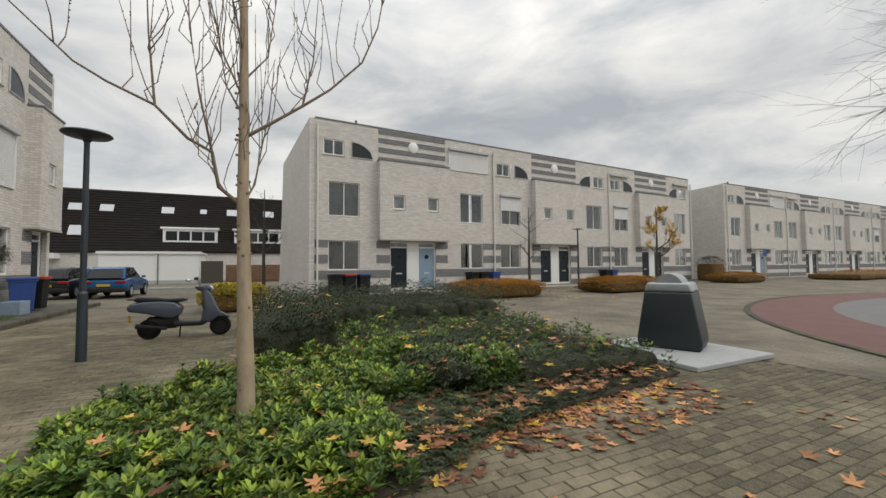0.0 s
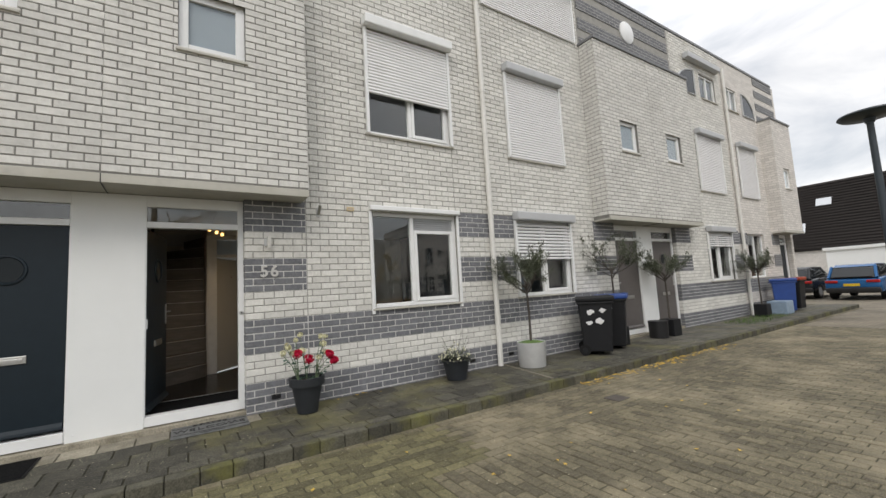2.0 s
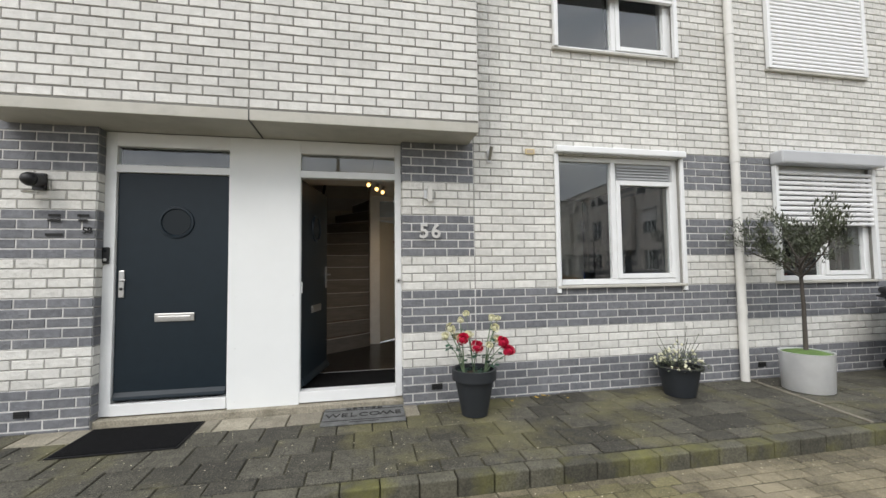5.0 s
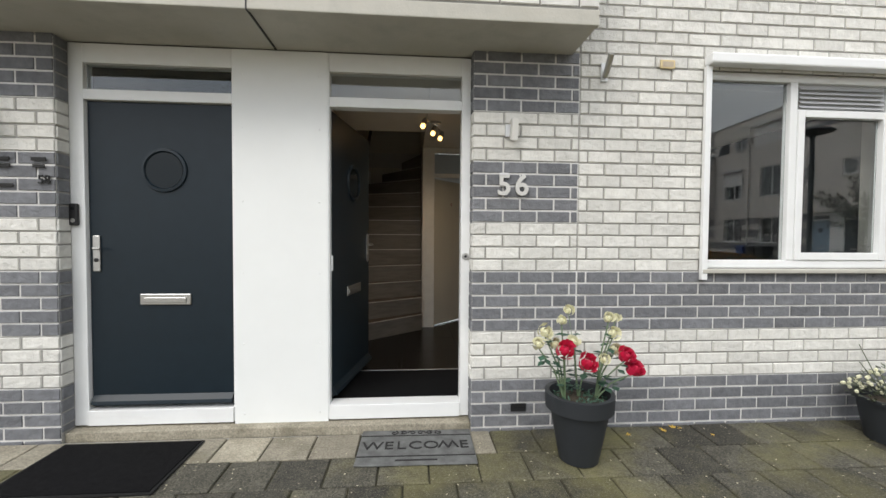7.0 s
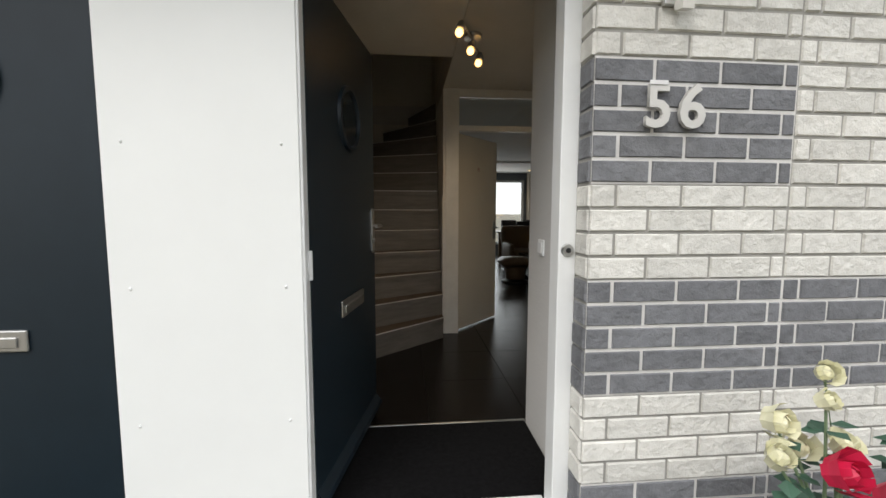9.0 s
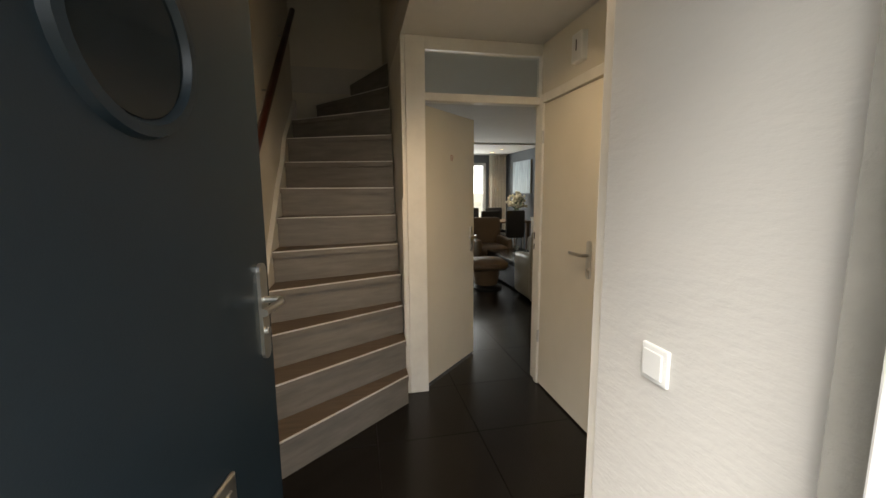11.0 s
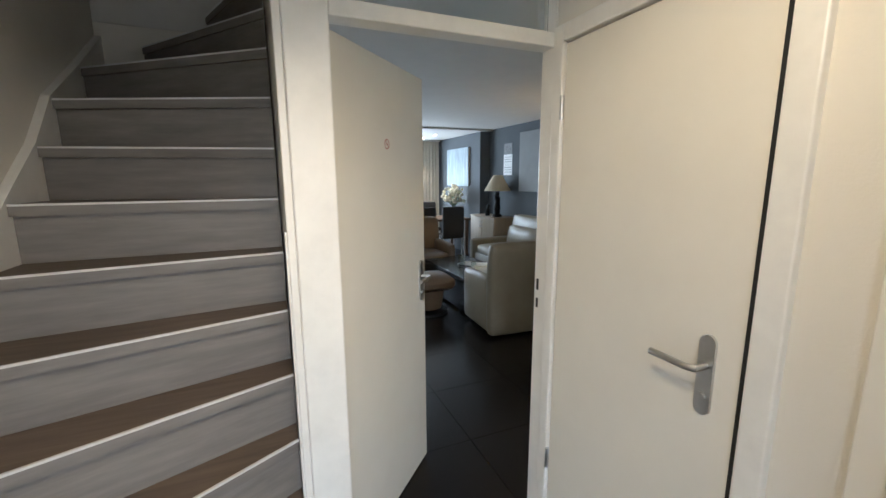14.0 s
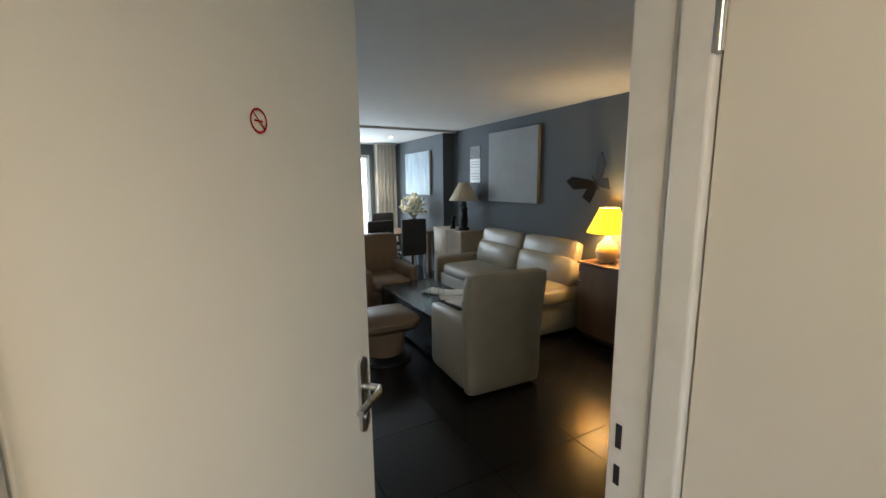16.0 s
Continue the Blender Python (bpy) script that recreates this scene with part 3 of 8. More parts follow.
def masonry(rects, put, parent, name="brickwork", singles=None, white=BR_W):
    """Lays bricks: those inside singles (ua, ub, za, zb) as pieces of their own, the rest joined."""
    mw, mg = M(), M()
    shapes = {}
    n = 0
    for ua, ub, za, zb, g in rects:
        if singles and singles[0] <= (ua + ub) / 2 <= singles[1] and singles[2] <= (za + zb) / 2 <= singles[3] and n < 300:
            key = (round(ub - ua, 3), round(zb - za, 3), g)
            if key not in shapes:
                mm = M()
                brick_block(mm, -(ub - ua) / 2, (ub - ua) / 2, -(zb - za) / 2, (zb - za) / 2, lambda u, d, z: (u, -d, z))
                shapes[key] = mm.data("brick", BR_GO if g else BR_WO)
            o = new("brick", shapes[key])
            o.parent = parent
            o.location = put((ua + ub) / 2, 0, (za + zb) / 2)
            n += 1
        else:
            brick_block(mg if g else mw, ua, ub, za, zb, put)
    for mm, ma in ((mw, white), (mg, BR_G)):
        if mm.v:
            tagged(part(name, mm, ma, parent), kind="stuff")


def window(parent, u0, u1, z0, z1, y=0.045, mull=None, vent=False, frame_w=0.06, sill=True, open_right=False):
    """A plastic window: frame with mullion, sashes, panes and sill; y is the face of the frame."""
    w = thing("window", "white plastic framed window", "window")
    w.parent = parent
    del w["label"], w["category"]
    m = M()
    f = frame_w
    cols = [u0, u1] if mull is None else [u0, mull, u1]
    m.box(u0, y, z0, u0 + f, y + 0.07, z1, 0.006).box(u1 - f, y, z0, u1, y + 0.07, z1, 0.006)
    m.box(u0 + f, y, z0, u1 - f, y + 0.07, z0 + f, 0.006).box(u0 + f, y, z1 - f, u1 - f, y + 0.07, z1, 0.006)
    if mull is not None:
        m.box(mull - f / 2, y - 0.004, z0 + f, mull + f / 2, y + 0.066, z1 - f, 0.006)
    part("window_frame", m, PVC, w)
    for i, (a, b) in enumerate(zip(cols, cols[1:])):
        a2 = a + (f if i == 0 else f / 2) + 0.002
        b2 = b - (f if i == len(cols) - 2 else f / 2) - 0.002
        za, zb = z0 + f + 0.002, z1 - f - 0.002
        if open_right and i == len(cols) - 2:
            s = 0.055
            ztop = zb - (0.20 if vent else 0)
            ms = M()
            ms.box(a2, y - 0.012, za, a2 + s, y + 0.05, ztop, 0.005).box(b2 - s, y - 0.012, za, b2, y + 0.05, ztop, 0.005)
            ms.box(a2 + s, y - 0.012, za, b2 - s, y + 0.05, za + s, 0.005).box(a2 + s, y - 0.012, ztop - s, b2 - s, y + 0.05, ztop, 0.005)
            part("sash", ms, PVC, w)
            if vent:
                mv = M()
                for q in range(5):
                    zz = ztop + 0.02 + q * 0.034
                    mv.add([(a2 + 0.03, y + 0.004, zz), (b2 - 0.03, y + 0.004, zz), (b2 - 0.03, y + 0.03, zz + 0.03), (a2 + 0.03, y + 0.03, zz + 0.03)], [(0, 1, 2, 3)])
                mv.box(a2, y + 0.032, ztop, b2, y + 0.05, zb)
                part("vent_grille", mv, SHUTBOX, w)
            a2, b2, za, zb = a2 + s, b2 - s, za + s, ztop - s
        p = part("pane", M().box(a2 + 0.001, y + 0.03, za + 0.001, b2 - 0.001, y + 0.036, zb - 0.001), GLASS, w)
        p.visible_shadow = False
    if sill:
        part("window_sill", M().box(u0 - 0.025, y - 0.085, z0 - 0.034, u1 + 0.025, y + 0.03, z0 - 0.004, 0.006), CONCRETE, w)
    return w


def shutter(parent, u0, u1, z0, z1, y=0.0, drop=1.0, boxmat=None, slat=0.052, gap=0.004):
    """A roller shutter: box, guide rails and as many slats as hang down."""
    sh = thing("shutter", "", "")
    sh.parent = parent
    part("shutter_box", M().box(u0 - 0.05, y - 0.17, z1 - 0.16, u1 + 0.05, y - 0.002, z1, 0.02), boxmat or SHUTBOX, sh)
    for a in (u0 - 0.03, u1 - 0.02):
        part("guide_rail", M().box(a, y - 0.055, z0, a + 0.05, y - 0.004, z1 - 0.162, 0.004), boxmat or PVC, sh)
    zt, zb = z1 - 0.162, z1 - 0.162 - drop * (z1 - 0.162 - z0)
    m = M()
    n = max(1, int((zt - zb) / slat))
    for i in range(n):
        z = zb + i * slat
        if z + slat > zt:
            break
        prof = [(y - 0.022, z), (y - 0.040, z + 0.010), (y - 0.041, z + slat * 0.55), (y - 0.034, z + slat - gap - 0.005), (y - 0.018, z + slat - gap), (y - 0.010, z + slat - gap), (y - 0.010, z)]
        m.prism(prof, 0, u0 + 0.022, u1 - 0.022)
    ob = part("slats", m, SHUT, sh)
    fix_normals(ob.data)
    return sh


def door_leaf(m_at, w, h, material, parent, inside=False, gap=False):
    """A front door leaf with a raised ring light, letter slot, long handle plate and drip rail; the hinge edge lies at the origin, the leaf runs along +x, its outside faces -y."""
    d = new("door_leaf", M().box(0, 0, 0.012, w, 0.055, h, 0.004).data("door_leaf", material))
    d.parent = parent
    d.matrix_basis = m_at
    cx = w * 0.52
    ring = M()
    n = 36
    for k in range(n):
        a = 2 * math.pi * k / n
        for r, y in ((0.155, 0.0), (0.150, -0.014), (0.132, -0.016), (0.124, -0.004)):
            ring.v.append((cx + r * math.cos(a), y, h - 0.46 + r * math.sin(a)))
    for k in range(n):
        for j in range(3):
            p, q = 4 * k + j, 4 * ((k + 1) % n) + j
            ring.f.append((p, q, q + 1, p + 1))
    part("ring_light", ring, material, d, smooth=True)
    part("porthole_pane", M().lathe((0, 0, 0), [(0.122, 0), (0.122, 0.004)], 32).moved(Matrix.Translation((cx, -0.001, h - 0.46)) @ Matrix.Rotation(radians(90), 4, "X")), PORTHOLE, d)
    ms = M().box(cx - 0.17, -0.012, 0.722, cx + 0.17, 0, 0.800, 0.006)
    part("letter_plate", ms, STEEL, d)
    part("letter_flap", M().box(cx - 0.14, -0.019, 0.738, cx + 0.14, -0.012, 0.775, 0.004), STEEL, d)
    part("drip_rail", M().prism([(0.0, 0.03), (-0.035, 0.032), (-0.03, 0.055), (0.0, 0.09)], 0, 0.01, w - 0.01), material, d)
    return d


def handle(parent, x, z, side=-1, plate=0.25, lever=-1, y=0.0):
    """A long plate with a lever on a round neck; side -1 faces -y."""
    cap_ = [(x + 0.021 * math.cos(a), z + plate * 0.38 - 0.021 + 0.021 * math.sin(a)) for a in [math.pi * i / 10 for i in range(11)]]
    cap_ += [(x - 0.021 * math.cos(a), z - plate * 0.62 + 0.021 - 0.021 * math.sin(a)) for a in [math.pi * i / 10 for i in range(11)]]
    hp = part("handle_plate", M().prism(cap_, 1, y, y + side * 0.009), STEEL, parent, "brushed steel handle plate")
    fix_normals(hp.data)
    pts = [(x, y + side * 0.009, z), (x, y + side * 0.05, z), (x + lever * 0.02, y + side * 0.058, z), (x + lever * 0.125, y + side * 0.058, z)]
    part("lever", M().tube(pts, 0.0095, 10), STEEL, parent, smooth=True)
    part("lock", M().tube([(x, y + side * 0.009, z - 0.085), (x, y + side * 0.016, z - 0.085)], 0.011, 12), STEEL, parent, smooth=True)


def front(c, s, near=False, w=(3.08, 4.66), door=ANTHRA, open_door=False, ground="plain", upper="plain", top="arch", singles=None, label="", pipe=True, parent_m=None, arch_box=False, depth=10.2):
    """One terraced house from the middle of its paired porch (c) to the party wall; s is +1 to the right, -1 to the left."""
    def X(o):
        return c + s * o

    def span(a, b):
        return (min(X(a), X(b)), max(X(a), X(b)))

    h = thing("row_house", label or "white brick terraced house with grey brick bands and flat roof", "house", parent_m, group="terraced houses")
    u0, u1 = span(0, HALF)
    g_hole = (*span(*w), 1.28, 2.74)
    up_hole = (*span(*w), 3.96, 5.67)
    d_hole = (*span(0, PIER_O), 0.10, BAY_Z0)
    t_hole = (*span(3.82, 4.86), 6.98, 7.78)
    holes = [g_hole, up_hole, d_hole] + ([] if top == "shutter" else [t_hole])
    mw = M()
    y0 = 0.0
    wall_cells(mw, u0, u1, 0.0, ROOF_Z - 0.03, holes, lambda m, a, b, za, zb: m.box(a, y0, za, b, 0.28, zb))
    near_wall = part("wall", mw.weld(), MORTAR if near else FAR_W, h)
    # reveals of the windows belong to the wall thickness; the bay
    b0, b1 = span(0, BAY_W)
    sw = (*span(0.65, 1.35), 4.42, 5.18)
    mb = M()
    wall_cells(mb, b0, b1, BAY_Z0 + 0.001, BAY_Z1, [sw], lambda m, a, b, za, zb: m.box(a, BAY_Y, za, b, BAY_Y + 0.12, zb))
    e = X(BAY_W)
    mb.box(e, BAY_Y + 0.12, BAY_Z0 + 0.001, e - s * 0.12, -0.001, BAY_Z1)
    bay = part("bay", mb.weld(), MORTARB if near else FAR_W, h)
    part("bay_soffit", M().box(b0, BAY_Y + 0.01, BAY_Z0 - 0.035, b1, 0.10, BAY_Z0 - 0.002).box(b0, BAY_Y - 0.025, BAY_Z0 - 0.045, b1, BAY_Y + 0.009, BAY_Z0 + 0.05, 0.006), CONCRETE, h, "grey concrete porch soffit")
    part("bay_cap", M().box(b0 - (0 if s > 0 else 0.03), BAY_Y - 0.04, BAY_Z1 + 0.002, b1 + (0.03 if s > 0 else 0), -0.002, BAY_Z1 + 0.07, 0.01), CAP, h)
    window(h, sw[0] + 0.002, sw[1] - 0.002, sw[2] + 0.002, sw[3] - 0.002, BAY_Y + 0.05, frame_w=0.10 if near else 0.07)
    part("blind", M().box(sw[0] + 0.05, BAY_Y + 0.092, sw[2] + 0.05, sw[1] - 0.05, BAY_Y + 0.097, sw[3] - 0.05), BLIND, h, "pale grey blind behind the small window") if near else None
    # stripes and disc over the bay
    for zt, zb in ((8.66, 8.40), (8.20, 7.92), (7.70, 7.42), (7.20, 7.02)):
        part("grey_stripe", M().box(b0 + (0 if s > 0 else 0.06), -0.016, zb, b1 - (0.06 if s > 0 else 0), -0.002, zt), FAR_G, h)
    # roof edge
    part("roof_edge", M().box(u0, -0.03, ROOF_Z - 0.028, u1, 0.32, ROOF_Z + 0.05, 0.008), CAP, h)
    part("roof", M().box(u0, 0.29, ROOF_Z - 0.35, u1, depth, ROOF_Z - 0.25), CAP, h)
    # front door zone: white frame, panel and leaf
    fy = 0.105
    mf = M()
    da, db = (0.36, 1.30) if s > 0 or not near else (0.308, 1.275)
    def fb(a, b, za, zb, y=fy, dd=0.09, bev=0.004):
        mf.box(X(a), y, za, X(b), y + dd, zb, bev)
    fb(min(0.27, da - 0.07), da, 0.18, BAY_Z0 - 0.04)
    fb(db, PIER_O - 0.001, 0.18, BAY_Z0 - 0.04)
    fb(da, db, 2.66, BAY_Z0 - 0.04)
    fb(da, db, 2.415, 2.485)
    fb(da, db, 0.18, 0.285, fy - 0.012, 0.13)
    frame_ob = part("door_frame", mf, PVC, h, "white painted door frame")
    part("porch_panel", M().box(c - (0.30 if near else 0.35) if s > 0 and not far_end(c) else c - 0.001, fy - 0.006, 0.15, c + 0.35 if s > 0 else c, fy + 0.0, BAY_Z0 - 0.042, 0.002), PANEL, h, "white panel between the doors") if s > 0 or far_end(c) else None
    if near:
        for zz in (0.235, 0.735, 1.235, 1.74, 2.25, 2.62):
            part("screw", M().ball((X(0.29 if s > 0 else 0.235), fy - 0.006, zz), 0.006, 4), PVC, h, smooth=True)
        part("soffit_seam", M().box(c - 0.004, BAY_Y - 0.028, BAY_Z0 - 0.047, c + 0.004, 0.09, BAY_Z0 + 0.051), BLACK, h) if s > 0 else None
        for za, zb in ((0.12, 0.483), (0.828, Z_BAND)):
            part("light_pointing", M().box(X(PIER_O), -0.002, za, X(HALF), -0.0005, zb), POINTING, h)
        for za, zb in ((1.605, 2.037), (2.382, BAY_Z0 - 0.05)):
            for a, b in ((PIER_O, 2.13), (max(w), HALF)):
                part("light_pointing", M().box(X(a), -0.002, za, X(b), -0.0005, zb), POINTING, h)
    part("threshold", M().box(X(0.0), 0.02, 0.10, X(PIER_O - 0.002), fy + 0.08, 0.168, 0.006), SLABL, h)
    p = part("toplight_pane", M().box(X(da) + s * 0.002, fy + 0.035, 2.487, X(db) - s * 0.002, fy + 0.041, 2.658), GLASS, h)
    p.visible_shadow = False
    if not open_door:
        if s > 0:
            leaf = door_leaf(Matrix.Translation((X(da) + 0.004, fy + 0.03, 0.29)), db - da - 0.008, 2.12, door, h)
        else:
            leaf = door_leaf(Matrix.Translation((X(db) + 0.004, fy + 0.03, 0.29)), db - da - 0.008, 2.12, door, h)
        lw = db - da - 0.008
        if near:
            hx, hs = (lw - 0.05, -1) if s > 0 else (0.05, 1)
            part("handle_plate", M().box(hx - 0.024, -0.014, 0.955, hx + 0.024, 0, 1.205, 0.005), STEEL, leaf, "square-edged steel security plate")
            part("knob", M().tube([(hx + hs * 0.008, -0.012, 1.115), (hx + hs * 0.008, -0.045, 1.115), (hx + hs * 0.055, -0.052, 1.115)], [0.011, 0.011, 0.009], 10), STEEL, leaf, smooth=True)
            part("lock", M().tube([(hx, -0.014, 1.035), (hx, -0.020, 1.035)], 0.014, 14), BLACK, leaf, smooth=True)
        else:
            handle(leaf, lw - 0.05 if s > 0 else 0.05, 1.10, -1, 0.28, -1 if s > 0 else 1)
    # Added dark wall behind the windows; its colour supplies the indoor shade.
    part("dark_window_backing", M().box(u0 + 0.1, 2.4, 0.2, u1 - 0.1, 2.45, ROOF_Z - 0.4), DARKROOM, h) if not near or not open_door else None
    # windows
    mull_at = g_hole[0] + (g_hole[1] - g_hole[0]) * (0.46 if s > 0 else 0.5)
    fw = 0.06 if near else 0.045
    window(h, g_hole[0] + 0.002, g_hole[1] - 0.002, g_hole[2] + 0.002, g_hole[3] - 0.002, 0.035 if near else 0.07, mull_at, ground == "vent", fw, open_right=near)
    window(h, up_hole[0] + 0.002, up_hole[1] - 0.002, up_hole[2] + 0.002, up_hole[3] - 0.002, 0.035 if near else 0.07, (up_hole[0] + up_hole[1]) / 2, frame_w=fw, open_right=near)
    if isinstance(ground, float):
        shutter(h, g_hole[0] + 0.02, g_hole[1] - 0.02, g_hole[2], g_hole[3] + 0.14, -0.014, ground, None, 0.064, 0.016 if near else 0.006)
    if ground == "vent":
        part("awning_box", M().box(g_hole[0] - 0.03, -0.10, 2.745, g_hole[1] + 0.03, -0.014, 2.82, 0.012), PVC, h)
        for a in (g_hole[0] - 0.03, g_hole[1] - 0.015):
            part("guide_rail", M().box(a, -0.045, 1.20, a + 0.045, -0.014, 2.742, 0.004), PVC, h)
    if isinstance(upper, float):
        shutter(h, up_hole[0] + 0.02, up_hole[1] - 0.02, up_hole[2], up_hole[3] + 0.17, -0.014, upper, PVC if upper < 0.9 and near else None)
    if top == "shutter":
        a, b = span(2.25, 4.95)
        shutter(h, a, b, 6.95, 8.25, -0.014, 1.0, slat=0.05)
    else:
        window(h, t_hole[0] + 0.002, t_hole[1] - 0.002, t_hole[2] + 0.002, t_hole[3] - 0.002, 0.035, (t_hole[0] + t_hole[1]) / 2)
        n = 10
        pts = [(X(3.44), 6.97), (X(3.44), 7.76)]
        for i in range(1, n):
            q = i / n
            pts.append((X(3.44 - 1.12 * q), 6.97 + 0.79 * math.sqrt(max(0.0, 1 - q * q))))
        pts.append((X(2.32), 6.97))
        ob = part("quarter_window", M().prism(pts, 1, -0.02, -0.004), CARG, h, "dark quarter-round attic window")
        fix_normals(ob.data)
        rim = [(p[0], -0.022, p[1]) for p in pts]
        part("quarter_frame", M().tube(rim + [rim[0]], 0.025, 6), SHUTBOX, h)
        if arch_box:
            a, b = span(2.9, 5.0)
            part("shutter_box", M().box(a, -0.19, 8.02, b, -0.014, 8.19, 0.015), SHUTBOX, h)
    if pipe:
        px = X(HALF) + 0.13
        mp = M().tube([(px, -0.075, 0.12), (px, -0.075, ROOF_Z - 0.4)], 0.048, 14)
        pob = part("drainpipe", mp, PIPE, h, "cream plastic drainpipe", smooth=True)
        for zz in (0.9, 2.72, 4.3, 5.1, 6.9):
            part("pipe_collar", M().tube([(px, -0.075, zz), (px, -0.075, zz + 0.10)], 0.054, 14), PIPE, pob, smooth=True)
    # masonry
    if near:
        bands = [span(PIER_O, 2.13), span(max(w) + 0.0, HALF + 0.001)]
        rects = brick_rects(u0, u1, 0.10, ROOF_Z - 0.04, [*holes, (*span(0, BAY_W), BAY_Z0 - 0.03, BAY_Z1 + 0.07), (*span(0, BAY_W), 7.0, ROOF_Z)], bands)
        masonry(rects, lambda u, d, z: (u, -d, z), near_wall, singles=singles)
        # the pier's inner face beside the frame
        xi = X(PIER_O)
        masonry([(a, b, za, zb, g) for a, b, za, zb, g in brick_rects(0.0, 0.10, 0.18, BAY_Z0 - 0.04, [], [(0.0, 0.1)])], lambda u, d, z: (xi - s * d, u, z), near_wall, "pier_brickwork")
        masonry(brick_rects(b0, b1, BAY_Z0 + 0.055, BAY_Z1, [sw], all_white=True), lambda u, d, z: (u, BAY_Y - d, z), bay, white=BR_WB)
        ex = X(BAY_W)
        masonry(brick_rects(BAY_Y, -0.012, BAY_Z0 + 0.055, BAY_Z1, [], all_white=True), lambda u, d, z: (ex + s * d, u, z), bay, white=BR_WB)
    else:
        for za, zb in ((0.1, 0.483), (0.828, Z_BAND)):
            part("grey_band", M().box(*(u0 if s > 0 else u0 + 0, -0.012, za), *(X(PIER_O) if s < 0 else u1, -0.001, zb)) if s < 0 else M().box(X(PIER_O), -0.012, za, u1, -0.001, zb), FAR_G, h)
        for za, zb in ((1.605, 2.037), (2.382, 2.75)):
            for a, b in (span(PIER_O, 2.13), span(max(w), HALF)):
                part("grey_band", M().box(a, -0.012, za, b, -0.001, zb), FAR_G, h)
    return h


def far_end(c):
    return abs(c - 20.17) < 0.01


def disc(c, parent):
    m = M().lathe((0, 0, 0), [(0.30, 0), (0.30, 0.03), (0.27, 0.05), (0.0, 0.05)], 32).moved(Matrix.Translation((c, -0.005, 7.92)) @ Matrix.Rotation(radians(90), 4, "X"))
    part("round_ornament", m, PVC, parent, "white round wall ornament", smooth=True)


# our terrace: the porch of numbers 56 and 58 lies round x = -0.85
C1, C2, C3 = -0.85, 9.66, 20.17
h58 = front(C1, -1, near=True, w=(2.94, 4.52), upper=0.6, ground="plain", singles=None, label="white brick terraced house with closed anthracite front door", pipe=False)
h56 = front(C1, 1, near=True, w=(3.08, 4.66), open_door=True, ground="vent", upper=0.62, singles=(0.5, 2.4, 0.3, 2.05), label="white brick terraced house, number 56, with open anthracite front door", top="shutter")
disc(C1, h56)
h54 = front(C2, -1, near=True, w=(2.94, 4.52), ground=0.52, upper=1.0, top="shutter", door=TAUPED, label="white brick terraced house with closed roller shutters", pipe=False)
h52 = front(C2, 1, near=True, w=(3.08, 4.66), ground=0.3, upper=1.0, door=TAUPED, arch_box=True, label="white brick terraced house with half-lowered shutters")
disc(C2, h52)
XP = C2 + HALF
h50 = front(C3, -1, parent_m=Matrix.Translation((XP, 0, 0)) @ Matrix.Diagonal((0.87, 1, 1, 1)) @ Matrix.Translation((-XP, 0, 0)), w=(2.94, 4.52), upper=1.0, pipe=False, label="white brick terraced house at the end of the row")
# gable ends and backs of our terrace
for xg, lab in ((C3 + 0.0, "gable"),):
    part("gable_wall", M().prism([(0.0, 0.0), (10.9, 0.0), (10.2, ROOF_Z - 0.3), (0.0, ROOF_Z - 0.03)], 0, xg + 0.002, xg + 0.25), FAR_W, h50)
tagged(part("wall_back", M().box(C1 - HALF, 10.9, 0, -1.0, 11.1, ROOF_Z - 0.3).box(4.6, 10.9, 0, C3, 11.1, ROOF_Z - 0.3), FAR_W), "rear wall of the terrace in white brick", "wall", kind="structure")
tagged(part("wall_end", M().box(C1 - HALF - 0.2, 0, 0, C1 - HALF - 0.002, 11.1, ROOF_Z - 0.03), FAR_W), "end wall of the terrace in white brick", "wall", kind="structure")

# the terrace across the court and the one beyond it
TH = 3.6
far_m = pose(20.12, -14.83, 0, 0, 0, -90 + TH)


def far_row(base, n, seed, ends):
    rnd = random.Random(seed)
    for i in range(n):
        for s in (-1, 1):
            if (i == n - 1 and s == 1 and ends):
                continue
            m = base @ Matrix.Translation((i * 10.51, 0, 0))
            dr = [ANTHRA, BLUED] if i == 0 else [ANTHRA, ANTHRA]
            up = rnd.choice(["plain", "plain", 1.0, 0.5])
            h = front(0, s, w=(3.02, 4.60), door=dr[0 if s < 0 else 1], upper="plain" if i == 0 else up, ground="plain", top="shutter" if (i, s) == (0, 1) else "arch", parent_m=m, pipe=(s > 0), arch_box=rnd.random() < 0.3, depth=9.0)
            if s > 0:
                disc(0, h)
            if i == 0 and s < 0:
                mm = M().prism([(0.0, 0.0), (10.2, 0.0), (8.6, ROOF_Z - 0.4), (0.0, ROOF_Z - 0.03)], 0, -HALF - 0.25, -HALF - 0.002)
                part("gable_wall", mm, FAR_W, h)
                part("corner_pipe", M().tube([(-HALF + 0.12, -0.07, 0.1), (-HALF + 0.12, -0.07, ROOF_Z - 0.3)], 0.05, 10), PIPE, h, smooth=True)
                part("chimney_pot", M().tube([(-2.9, 1.0, ROOF_Z - 0.3), (-2.9, 1.0, ROOF_Z + 0.55)], 0.07, 10), CAP, h, smooth=True)


far_row(far_m, 3, 3, False)
row2 = pose(21.5, -51.0, 0, 0, 0, -89.0)
far_row(row2, 4, 8, False)

